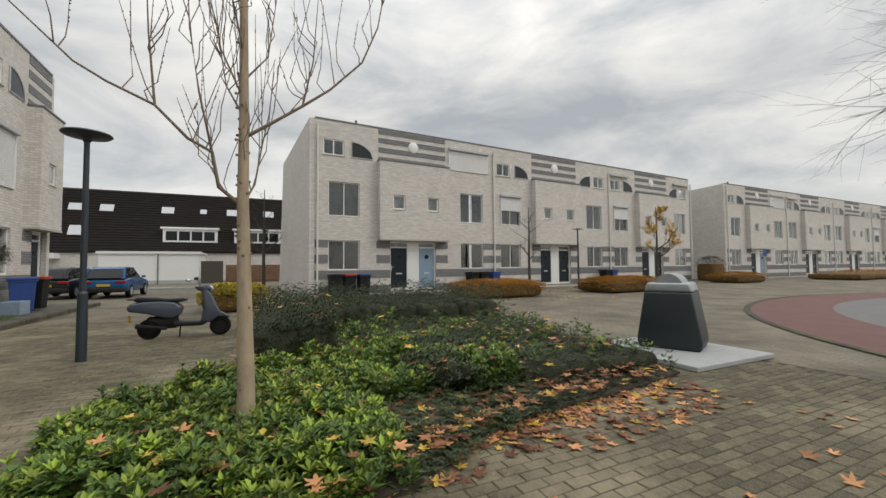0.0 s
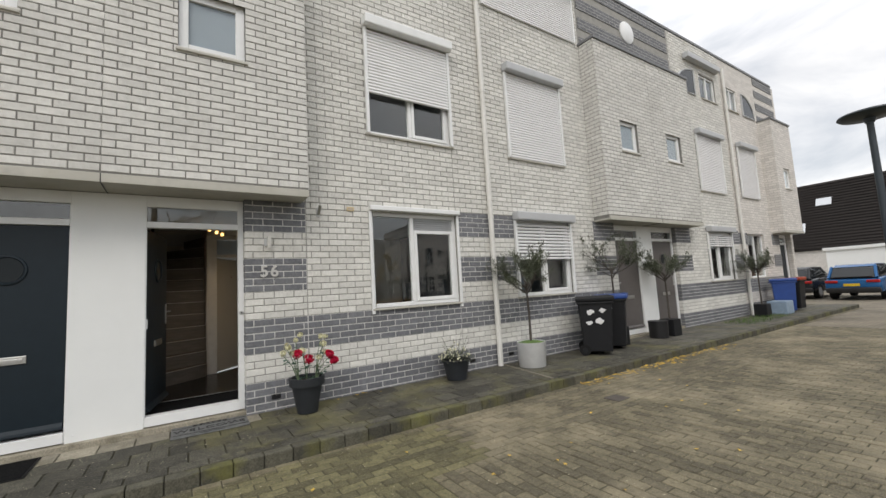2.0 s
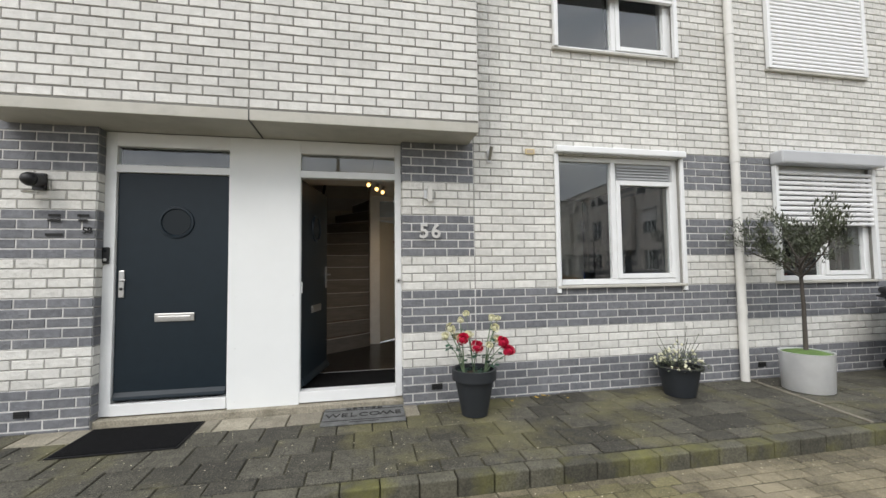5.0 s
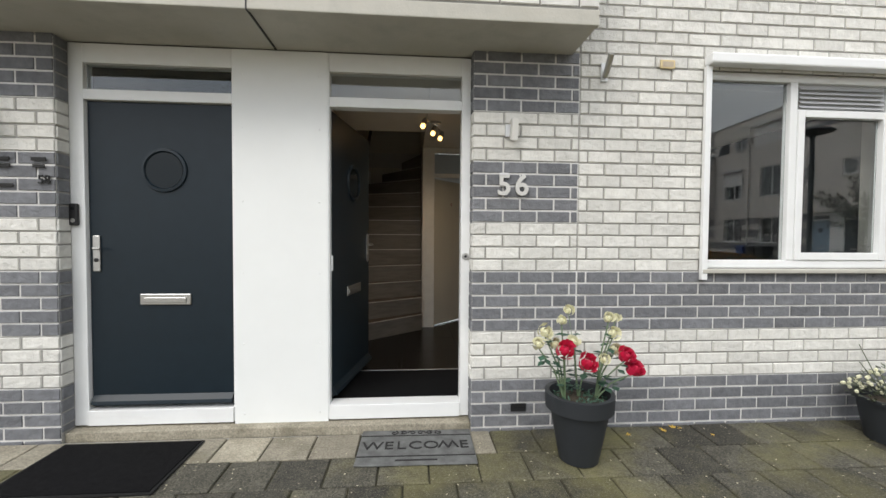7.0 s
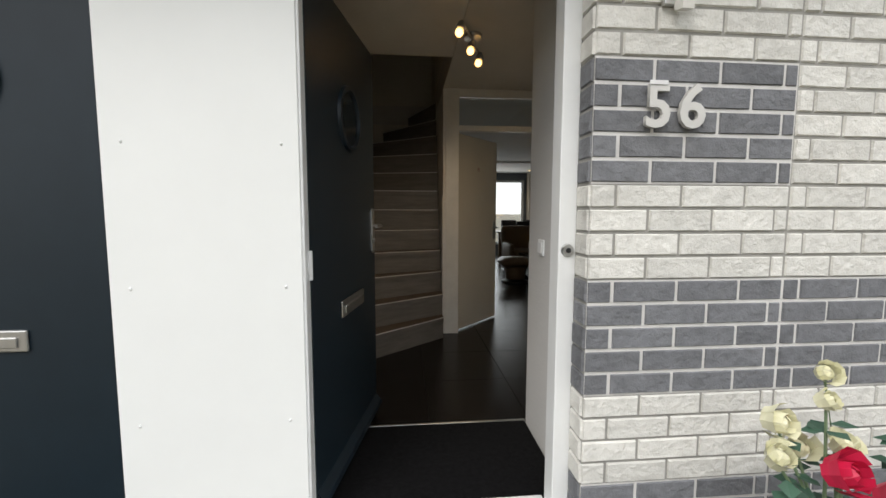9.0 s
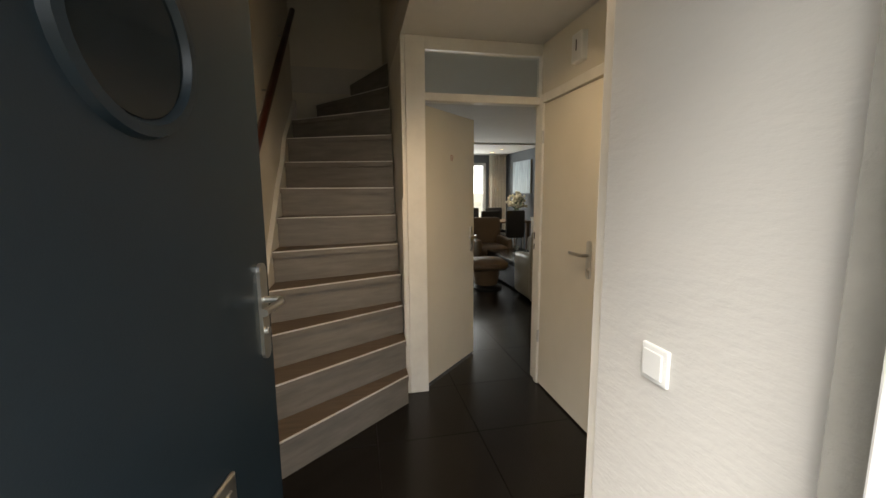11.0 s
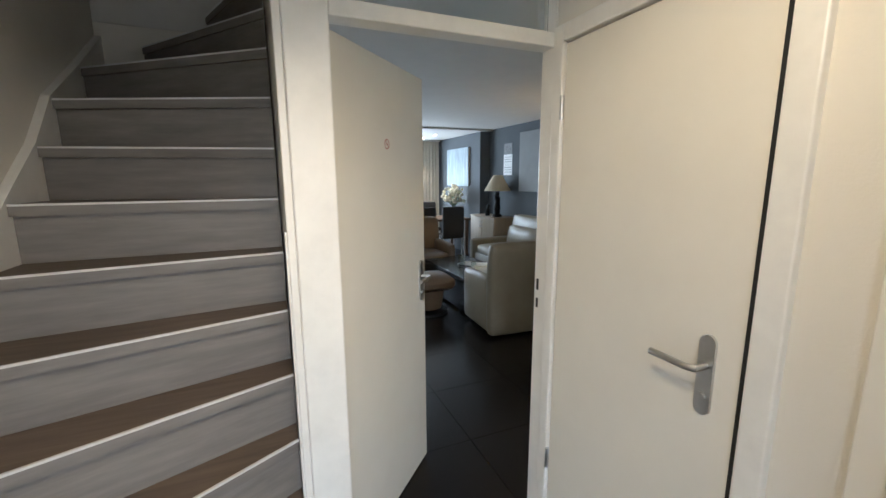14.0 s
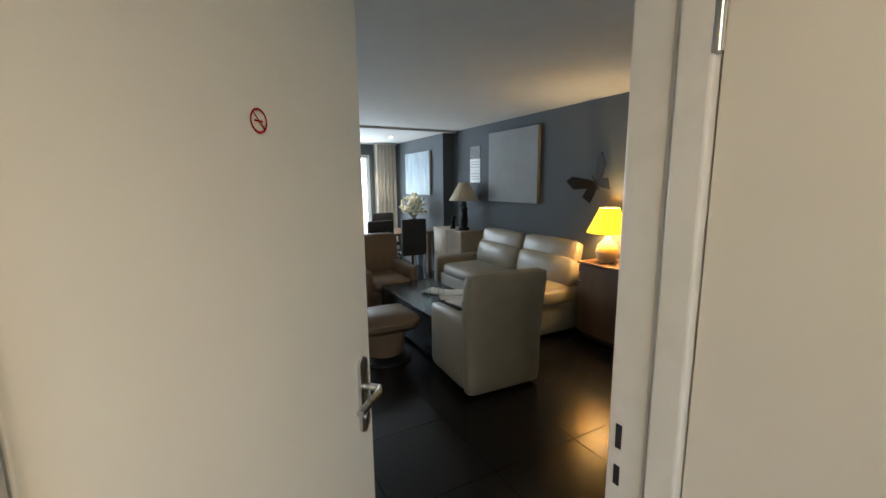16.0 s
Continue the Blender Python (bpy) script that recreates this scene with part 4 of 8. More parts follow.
# ---- ground, pavement, road ----
ground = tagged(part("ground", M().box(-300, -300, -0.30, 300, 300, -0.012), PAVFAR), "worn brown-grey brick paving with moss", "ground", kind="structure")
BED = [(1.75, -5.55), (4.25, -5.25), (5.3, -6.75), (11.4, -6.95), (11.6, -12.2), (8.6, -12.6), (5.2, -11.9), (3.1, -11.8), (2.95, -11.1), (2.75, -9.2), (2.50, -8.3), (2.10, -7.7)]
KERB_Y = -1.50


def inside(x, y, poly):
    k = False
    for (x0, y0), (x1, y1) in zip(poly, poly[1:] + poly[:1]):
        if (y0 > y) != (y1 > y) and x < (x1 - x0) * (y - y0) / (y1 - y0) + x0:
            k = not k
    return k


road = tagged(part("road", M().box(-3.7, -7.2, -0.011, 13.6, KERB_Y - 0.001, -0.006).box(-3.7, -13.65, -0.011, 4.68, -7.201, -0.006), PAVBED), "brick paved street with mossy joints and pale worn patches", "road", kind="structure")
rr = random.Random(5)
pav = M()
PL, PW = 0.213, 0.107
sets, count = {}, 0


def paver(m, cx, cy, lx, ly, z, tilt):
    c = 0.006
    v = []
    for dx, dy, dz in ((-1, -1, 0), (1, -1, 0), (1, 1, 0), (-1, 1, 0)):
        v.append((cx + dx * lx / 2, cy + dy * ly / 2, -0.012))
    for dx, dy in ((-1, -1), (1, -1), (1, 1), (-1, 1)):
        v.append((cx + dx * lx / 2, cy + dy * ly / 2, z - 0.005))
    for dx, dy in ((-1, -1), (1, -1), (1, 1), (-1, 1)):
        v.append((cx + dx * (lx / 2 - c), cy + dy * (ly / 2 - c), z + tilt[0] * dx + tilt[1] * dy))
    f = [(8, 9, 10, 11)] + [(a, (a + 1) % 4, 4 + (a + 1) % 4, 4 + a) for a in range(4)] + [(4 + a, 4 + (a + 1) % 4, 8 + (a + 1) % 4, 8 + a) for a in range(4)]
    m.add(v, f)


shared = []
for i in range(6):
    mm = M()
    paver(mm, 0, 0, PL - 0.010, PW - 0.010, 0.0, (rr.uniform(-.0015, .0015), rr.uniform(-.0015, .0015)))
    shared.append(mm.data("paver", PAVERO))
y = KERB_Y - 0.12
row = 0
while y > -2.6:
    x = -3.6 - (row % 2) * PL / 2
    while x < (13.5 if y > -7.2 else 4.6):
        if not inside(x, y, BED):
            if -1.6 < x < 2.2 and -3.6 < y < -1.6 and count < 300:
                o = new("paver", shared[rr.randrange(6)])
                o.parent = road
                o.location = (x, y, rr.uniform(-0.002, 0.002))
                count += 1
            else:
                paver(pav, x, y, PL - 0.008, PW - 0.008, rr.uniform(-0.003, 0.003), (rr.uniform(-.0015, .0015), rr.uniform(-.0015, .0015)))
        x += PL
    y -= PW
    row += 1
y_turn = y + PW / 2
x, row = -3.65, 0
while x < 13.5:
    y = y_turn - PL / 2 + (row % 2) * PL / 2
    while y > (-7.1 if x > 4.6 else -13.5):
        cy, ly = (y, PL) if y + PL / 2 <= y_turn + 0.001 else (y_turn - PL / 4, PL / 2)
        if not inside(x, cy, BED):
            if -1.4 < x < 1.8 and cy > -3.5 and count < 300:
                o = new("paver", shared[rr.randrange(6)])
                o.parent = road
                o.location, o.rotation_euler, o.scale = (x, cy, rr.uniform(-0.002, 0.002)), (0, 0, radians(90)), (ly / PL, 1, 1)
                count += 1
            else:
                paver(pav, x, cy, PW - 0.008, ly - 0.008, rr.uniform(-0.003, 0.003), (rr.uniform(-.0015, .0015), rr.uniform(-.0015, .0015)))
        y -= PL
    x += PW
    row += 1
tagged(part("paving_stones", pav, PAVER, road), kind="stuff")
# the channel row of stones along the kerb
ch = M()
x = -3.6
while x < 20:
    paver(ch, x, KERB_Y - 0.058, PL - 0.008, 0.10, 0.001, (0, 0))
    x += PL
tagged(part("channel_stones", ch, PAVER, road), kind="stuff")

pavement = tagged(part("pavement", M().box(-6.1, KERB_Y + 0.12, 0.0, 20.2, -0.001, 0.104), PAVBED), "raised pavement of dark mossy concrete slabs", "pavement", kind="structure")
shared_k = []
for i in range(5):
    mm = M().box(-0.122, -0.06, -0.03, 0.122, 0.06, 0.118 + rr.uniform(-.003, .003), 0.012)
    shared_k.append(mm.data("kerb_stone", KERB))
x = -3.4
while x < 20.1:
    o = new("kerb_stone", shared_k[rr.randrange(5)])
    o.parent = pavement
    o.location = (x, KERB_Y + 0.06, rr.uniform(-0.004, 0.003))
    x += 0.25
slab_s = {}
sl = M()
cnt = 0
SLW = 0.30
yy = -0.005
rowi = 0
while yy - SLW > KERB_Y + 0.11 - 0.2:
    d = min(SLW, yy - (KERB_Y + 0.125))
    if d < 0.05:
        break
    x = -3.4 - (rowi % 2) * SLW / 2
    while x < 20.0:
        light = rowi == 0 and -2.6 < x < 0.5
        key = (round(d, 2), light, rr.randrange(4))
        if x < 8.2:
            if key not in slab_s:
                mm = M()
                paver(mm, 0, 0, SLW - 0.011, d - 0.011, 0.0, (rr.uniform(-.002, .002), rr.uniform(-.002, .002)))
                slab_s[key] = mm.data("slab", SLABL if light else SLABO)
            o = new("slab", slab_s[key])
            o.parent = pavement
            o.location = (x, yy - d / 2, 0.117 + rr.uniform(-0.003, 0.002))
        else:
            b0 = len(sl.v)
            paver(sl, x, yy - d / 2, SLW - 0.011, d - 0.011, 0.0, (0, 0))
            for i in range(b0, len(sl.v)):
                sl.v[i] = (sl.v[i][0], sl.v[i][1], sl.v[i][2] + 0.117)
        x += SLW
    yy -= SLW
    rowi += 1
tagged(part("far_slabs", sl, SLAB, pavement), kind="stuff")
part("edging_strip", M().prism([(4.62, -0.02), (4.66, -0.02), (4.42, KERB_Y + 0.13), (4.38, KERB_Y + 0.13)], 2, 0.112, 0.126), SLABL, pavement, "narrow pale concrete edging")

# the road bend beyond the court: red lane and grey carriageway, with a flush kerb
def arc_strip(m, c, r0, r1, a0, a1, z, n=40):
    b0 = len(m.v)
    for i in range(n + 1):
        a = radians(a0 + (a1 - a0) * i / n)
        for r in (r0, r1):
            m.v.append((c[0] + r * math.cos(a), c[1] + r * math.sin(a), z))
    for i in range(n):
        k = b0 + 2 * i
        m.f.append((k, k + 1, k + 3, k + 2))
    return m


RC = (-6.5, -28.0)
tagged(part("cycle_lane", arc_strip(M(), RC, 13.2, 15.2, -70, 75, 0.004), REDWAY), "dark red asphalt lane round the bend", "road", kind="structure")
tagged(part("carriageway", arc_strip(M(), RC, 0.5, 13.2, -70, 75, 0.003), ASPHALT), "grey asphalt road in a bend", "road", kind="structure")
tagged(part("road_edge", arc_strip(M(), RC, 15.2, 15.36, -70, 75, 0.012), KERB), "flush concrete edging of the road", "kerb", kind="structure")

# ---- inside number 56: hall, stairs, living room ----
FL, CE = 0.27, 2.70


def struct(name, m, material, label, category="wall"):
    return tagged(part(name, m, material), label, category, kind="structure")


floor = struct("floor", M().box(-0.72, 0.20, 0.10, 4.2, 10.4, FL - 0.008), GROUT, "dark stone tile floor", "floor")
tile_shape = {}
tt = 0.60
ty = 0.88
while ty < 10.4:
    tx = -0.72 + 0.12
    while tx < 4.2:
        d = (min(tt, 4.2 - tx), min(tt, 10.4 - ty))
        if d[0] > 0.05 and d[1] > 0.05:
            key = (round(d[0], 2), round(d[1], 2))
            if key not in tile_shape:
                tile_shape[key] = M().box(0.0015, 0.0015, -0.007, d[0] - 0.0015, d[1] - 0.0015, 0.0, 0.001).data("floor_tile", TILE)
            o = new("floor_tile", tile_shape[key])
            o.parent = floor
            o.location = (tx, ty, FL)
        tx += tt
    ty += tt
# outer shell of the ground floor
struct("wall_west", M().box(-0.85, 0.285, 0.1, -0.66, 10.4, 5.6), PLAST, "cream plastered party wall")
struct("wall_east", M().box(4.10, 0.285, 0.1, 4.40, 8.30, CE + 0.05), BLUEW, "blue-grey painted wall")
struct("wall_east_step", M().box(3.90, 8.302, 0.1, 4.40, 10.4, CE + 0.05), BLUEW, "blue-grey painted wall, set forward")
mback = M()
wall_cells(mback, -0.66, 3.9, 0.1, CE + 0.05, [(0.7, 3.35, 0.55, 2.45)], lambda m, a, b, za, zb: m.box(a, 10.402, za, b, 10.65, zb))
struct("wall_rear", mback.weld(), BLUEW, "rear wall with a wide window")
mc = M().box(0.240, 0.285, CE, 4.1, 8.18, CE + 0.25).box(-0.66, 0.285, CE, 0.236, 1.85, CE + 0.25).box(-0.66, 4.35, CE, 0.236, 8.18, CE + 0.25)
mc.box(-0.66, 8.19, CE - 0.03, 4.1, 10.4, CE + 0.25)
struct("ceiling", mc, CEIL, "off-white painted ceiling", "ceiling")
# stairwell above the ceiling
struct("stairwell_wall", M().box(0.24, 0.3, CE + 0.251, 0.34, 4.45, 5.6).box(-0.66, 0.29, CE + 0.251, 0.24, 0.39, 5.6).box(-0.66, 4.35, FL, 0.236, 4.45, CE - 0.002).box(-0.66, 4.35, CE + 0.251, 0.24, 4.45, 5.6), PLAST, "cream plastered stairwell wall")
struct("stairwell_ceiling", M().box(-0.85, 0.29, 5.601, 0.3, 4.45, 5.7), CEIL, "stairwell ceiling", "ceiling")
# hall walls
struct("wall_porch_side", M().box(0.57, 0.197, 0.2, 0.67, 0.86, CE), PLASTR, "white rough plaster wall beside the front door")
struct("wall_end_trim", M().box(0.598, 0.861, 0.2, 0.69, 0.945, CE, 0.006), TRIMP, "painted timber edge of the plaster wall", "trim")
part_wall = M().box(0.691, 0.86, 0.2, 1.30, 0.94, CE)
struct("wall_return", part_wall, PLAST, "plastered return wall")
mh = M()
wall_cells(mh, 0.941, 2.66, 0.2, CE, [(1.84, 2.625, 0.2, 2.32)], lambda m, a, b, za, zb: m.box(1.225, a, za, 1.32, b, zb))
struct("wall_hall_east", mh.weld(), PLAST, "cream painted hall wall")
struct("kitchen_wall", M().box(1.321, 2.68, 0.2, 4.099, 2.76, CE), PLAST, "cream wall towards the living room")
# Unseen dark wall, added to keep the space behind the door black.
struct("toilet_back", M().box(1.6, 1.6, 0.2, 1.65, 2.67, CE), DARKROOM, "added dark wall behind the toilet door")
ml = M()
wall_cells(ml, 0.262, 1.32, 0.2, CE, [(0.385, 1.235, 0.2, 2.62)], lambda m, a, b, za, zb: m.box(a, 2.662, za, b, 2.715, zb))
struct("wall_living", ml.weld(), PLAST, "cream wall with the living room door")
# white boarded side of the stairs
struct("stair_side", M().box(0.237, 2.635, FL, 0.2615, 4.45, CE - 0.002, 0.004), TRIMP, "white boarded side of the staircase")
struct("stair_side_trim", M().box(0.230, 2.632, FL, 0.2365, 2.66, 1.66, 0.002), TRIMP, "white trim on the staircase side", "trim")
# living room door: frame with glazed toplight and a leaf standing ajar
fr = thing("door_1", "cream inner door standing ajar in a white frame with toplight", "door", kind="structure")
part("door_frame", M().box(0.262, 2.630, FL, 0.395, 2.722, CE, 0.006).box(1.217, 2.640, FL, 1.29, 2.722, CE, 0.006).box(0.395, 2.64, 2.30, 1.217, 2.722, 2.352, 0.005).box(0.395, 2.64, 2.62, 1.217, 2.722, CE, 0.004), TRIMP, fr)
tp = part("toplight_pane", M().box(0.396, 2.69, 2.353, 1.216, 2.696, 2.619), GLASS, fr)
tp.visible_shadow = False
ang = math.degrees(math.atan2(3.288 - 2.746, 0.885 - 0.369))
lf = new("door_leaf", M().box(0, -0.04, 0.012, 0.745, 0, 2.02, 0.003).data("door_leaf", DOORP))
lf.parent = fr
lf.matrix_basis = pose(0.369, 2.746, FL, 0, 0, ang)
handle(lf, 0.69, 1.06, -1, 0.21, -1, -0.04)
handle(lf, 0.69, 1.06, 1, 0.21, -1, 0.0)
rs = M()
nn = 24
for k in range(nn):
    a = 2 * math.pi * k / nn
    for r in (0.0205, 0.0168):
        rs.v.append((0.37 + r * math.cos(a), -0.0425, 1.69 + r * math.sin(a)))
for k in range(nn):
    q = (2 * k, 2 * ((k + 1) % nn), 2 * ((k + 1) % nn) + 1, 2 * k + 1)
    rs.f.append(q)
rs.add([(0.357, -0.043, 1.701), (0.359, -0.043, 1.703), (0.383, -0.043, 1.679), (0.381, -0.043, 1.677)], [(0, 1, 2, 3)])
rs.box(0.360, -0.0425, 1.6885, 0.380, -0.0422, 1.6915)
part("no_smoking_sticker", rs, REDLAMP, lf, "small round red no-smoking sticker")
part("strike_plate", M().box(1.214, 2.690, 1.352, 1.2165, 2.702, 1.400).box(1.214, 2.690, 1.275, 1.2165, 2.702, 1.315), BLACK, fr)
# toilet door, closed, on the hall's side wall
wc = thing("door_2", "closed cream toilet door with steel handle", "door", kind="structure")
part("door_frame", M().box(1.200, 1.795, FL, 1.24, 1.8585, 2.36, 0.005).box(1.200, 2.576, FL, 1.24, 2.629, 2.36, 0.005).box(1.200, 1.8585, 2.30, 1.24, 2.576, 2.36, 0.005), TRIMP, wc)
part("door_leaf", M().box(1.214, 1.8705, FL + 0.01, 1.252, 2.572, 2.293, 0.003), DOORP, wc)
# Solid black strip painting the shade in the gap beside the leaf.
part("gap_shade_strip", M().box(1.2070, 1.8588, FL, 1.25, 1.8702, 2.298), MATLET, wc)
hm = thing("handle", "", "")
hm.parent = wc
hm.matrix_basis = pose(1.214, 1.955, FL, 0, 0, -90)
handle(hm, 0.0, 1.07, -1, 0.22, -1)
part("hinge", M().tube([(1.205, 2.574, 2.03), (1.205, 2.574, 2.115)], 0.008, 10), STEEL, wc, smooth=True)
part("hinge", M().tube([(1.205, 2.574, 0.60), (1.205, 2.574, 0.69)], 0.008, 10), STEEL, wc, smooth=True)
part("upper_panel", M().box(1.216, 1.865, 2.362, 1.226, 2.625, 2.69, 0.003), DOORP, wc)
# meter cupboard
mk = thing("door_3", "closed cream meter cupboard door with handle and hanging key", "door", kind="structure")
part("door_leaf", M().box(1.192, 0.96, FL + 0.075, 1.222, 1.60, 2.45, 0.003), DOORP, mk)
part("door_frame", M().box(1.205, 1.603, FL + 0.072, 1.224, 1.66, 2.50, 0.004).box(1.205, 0.96, 2.453, 1.224, 1.603, 2.50, 0.004), DOORP, mk)
part("plinth", M().box(1.208, 0.945, FL, 1.224, 1.79, FL + 0.07), BLACK, mk)
hk = thing("handle", "", "")
hk.parent = mk
hk.matrix_basis = pose(1.192, 1.505, FL, 0, 0, -90) @ Matrix.Diagonal((0.62, 1, 1, 1))
handle(hk, 0.0, 1.035, -1, 0.24, -1)
part("key", M().tube([(1.186, 1.505, FL + 0.990), (1.155, 1.505, FL + 0.990)], 0.004, 6).box(1.150, 1.502, FL + 0.930, 1.158, 1.512, FL + 0.986, 0.002), STEEL, mk)
cb = thing("doorbell_box", "white doorbell chime box high on the hall wall", "doorbell", pose(1.222, 2.12, 2.43))
part("case", M().box(-0.045, -0.055, 0, 0.0, 0.055, 0.16, 0.008), PVC, cb)
part("slot", M().box(-0.047, -0.006, 0.06, -0.0455, 0.004, 0.12), BLACK, cb)
sw1 = thing("light_switch", "white light switch on rough plaster", "switch", pose(0.57, 0.64, 1.28))
part("plate", M().box(-0.010, -0.04, 0, 0, 0.04, 0.085, 0.004), PVC, sw1)
part("rocker", M().box(-0.016, -0.028, 0.012, -0.0105, 0.028, 0.073, 0.003), PVC, sw1)
# stairs with winders below and above
stairs = thing("staircase", "steep winding staircase clad in grey-brown laminate with white strings", "stairs", kind="structure")
XL, XR, RI, YB = -0.625, 0.229, 0.21, 4.345
ends = {}
for n, (yl, yr) in enumerate(((1.78, 2.50), (2.025, 2.60), (2.265, 2.745), (2.50, 2.835), (2.725, 2.96), (2.955, 3.07), (3.17, 3.185), (3.44, 3.235), (3.63, 3.265), (3.99, 3.315)), 1):
    ends[n] = ((XL, yl), (XR, yr))
ends[11] = ((-0.43, YB - 0.012), (XR, 3.47))
ends[12] = ((-0.09, YB - 0.012), (XR, 3.54))
ends[13] = ((0.15, YB - 0.012), (XR, 3.60))


for n in range(1, 13):
    (l0, r0), (l1, r1) = ends[n], ends[n + 1]
    z = FL + RI * n
    dirv = Vector((r0[0] - l0[0], r0[1] - l0[1])).normalized()
    nose = Vector((dirv.y, -dirv.x)) * 0.022
    a, b = (l0[0], l0[1] + nose.y), (r0[0], r0[1] + nose.y)
    back = [(r1[0], r1[1] + 0.02), (l1[0], min(l1[1] + 0.02, YB))]
    if l0[0] == XL and l1[0] != XL:
        back.append((XL, YB))
    tr = part("tread", M().prism([a, b, *back], 2, z - 0.040, z), TREAD, stairs)
    fix_normals(tr.data)
    nl = M()
    p0, p1 = Vector((*a, 0)), Vector((*b, 0))
    q = Vector((nose.x, nose.y, 0)).normalized() * 0.003
    up_ = Vector((0, 0, 1))
    fc = M().add([tuple(p0 + q + up_ * (z - 0.041)), tuple(p1 + q + up_ * (z - 0.041)), tuple(p1 + q + up_ * (z - 0.006)), tuple(p0 + q + up_ * (z - 0.006))], [(0, 1, 2, 3)])
    part("nosing_face", fc, RISER, stairs)
    # Thin pale strip paints the daylight catching the tread's upper edge.
    nl.add([tuple(p0 + q + up_ * (z - 0.006)), tuple(p1 + q + up_ * (z - 0.006)), tuple(p1 + q + up_ * (z + 0.0015)), tuple(p0 + q + up_ * (z + 0.0015)), tuple(p1 - q * 2 + up_ * (z + 0.0015)), tuple(p0 - q * 2 + up_ * (z + 0.0015))], [(0, 1, 2, 3), (3, 2, 4, 5)])
    part("nosing", nl, NOSE, stairs, "pale painted highlight along the nosing")
    rz0, rz1 = z - RI, z - 0.041
    ri = M().prism([l0, r0, (r0[0], r0[1] + 0.015), (l0[0], l0[1] + 0.015)], 2, rz0 + 0.001, rz1)
    ro = part("riser", ri, RISER, stairs)
    fix_normals(ro.data)
sg = M()
outline = [(1.72, FL), (1.72, FL + 0.22)]
for n in range(1, 11):
    outline.append((ends[n][0][1] - 0.03, FL + RI * n + 0.012))
outline += [(YB - 0.002, FL + RI * 11.2), (YB - 0.002, FL)]
st = part("string", M().prism(outline, 0, -0.659, -0.626), TRIMP, stairs, "white painted stair string")
fix_normals(st.data)
hr = thing("handrail", "dark red-brown varnished wooden handrail on the stair wall", "handrail", pose(0, 0, 0))
part("rail", M().tube([(-0.585, 1.66, 1.468), (-0.585, 3.31, 2.75), (-0.585, 4.1, 3.365)], 0.025, 12), RAIL, hr, smooth=True)
for yy in (2.05, 2.9, 3.7):
    zz = 1.53 + (yy - 1.74) * 0.777
    part("bracket", M().tube([(-0.659, yy, zz - 0.05), (-0.60, yy, zz - 0.05), (-0.585, yy, zz - 0.02)], 0.007, 8), STEEL, hr, smooth=True)
ws = thing("wall_socket", "small cream valve box low on the stair wall", "socket", pose(-0.66, 1.35, 0.92))
part("plate", M().box(0, -0.05, 0, 0.035, 0.05, 0.07, 0.01), CERAM, ws)
# ceiling spots
sp = thing("ceiling_spots", "steel ceiling bar with three lit spot lamps", "spotlight", pose(0, 0, CE))
part("base_plate", M().lathe((0.33, 1.45, -0.022), [(0.06, 0), (0.065, 0.006), (0.065, 0.021)], 20), STEEL, sp, smooth=True)
part("bar", M().tube([(0.22, 1.16, -0.05), (0.33, 1.45, -0.035), (0.42, 1.68, -0.05)], 0.009, 8), STEEL, sp, smooth=True)
for px, py in ((0.22, 1.18), (0.33, 1.45), (0.42, 1.66)):
    hd = part("spot_head", M().tube([(px, py, -0.045), (px - 0.01, py - 0.03, -0.085), (px - 0.025, py - 0.07, -0.13)], [0.018, 0.030, 0.036], 14), STEEL, sp, smooth=True)
    part("bulb", M().ball((px - 0.027, py - 0.076, -0.136), 0.024, 6), BULB, hd, smooth=True)
# open front door and door mat inside
fdoor = thing("front_door", "anthracite front door standing open into the hall", "door", kind="structure")
fa = 79.5
leafw = 0.93
fd = door_leaf(pose(-0.487, 0.165, 0.295, 0, 0, fa), leafw, 2.11, ANTHRA, fdoor)
handle(fd, leafw - 0.055, 1.13, -1, 0.26, -1)
handle(fd, leafw - 0.055, 1.13, 1, 0.26, -1, 0.055)
part("inner_letter_plate", M().box(0.32, 0.056, 0.70, 0.64, 0.066, 0.785, 0.004), STEEL, fd)
part("edge_seal", M().box(leafw - 0.001, 0.010, 0.05, leafw + 0.004, 0.045, 2.10), BLACK, fd)
part("hinge", M().tube([(-0.485, 0.15, 1.25), (-0.485, 0.15, 1.36)], 0.010, 10), PVC, fdoor, smooth=True)
hm2 = solid("hall_mat", M().box(-0.55, 0.20, FL - 0.006, 0.56, 0.865, FL + 0.006, 0.003), DOORMAT, "black bristle entrance mat sunk in the hall floor", "doormat")
solid("mat_strip", M().box(-0.60, 0.866, FL - 0.004, 0.57, 0.884, FL + 0.007, 0.003), STEEL, "brass and steel strip along the hall mat", "trim", kind="structure")
part("striker_rosette", M().tube([(0.485, 0.104, 1.36), (0.485, 0.094, 1.36)], [0.026, 0.022], 16), STEEL, h56, smooth=True)
part("striker_core", M().tube([(0.485, 0.094, 1.36), (0.485, 0.090, 1.36)], 0.010, 12), BLACK, h56, smooth=True)

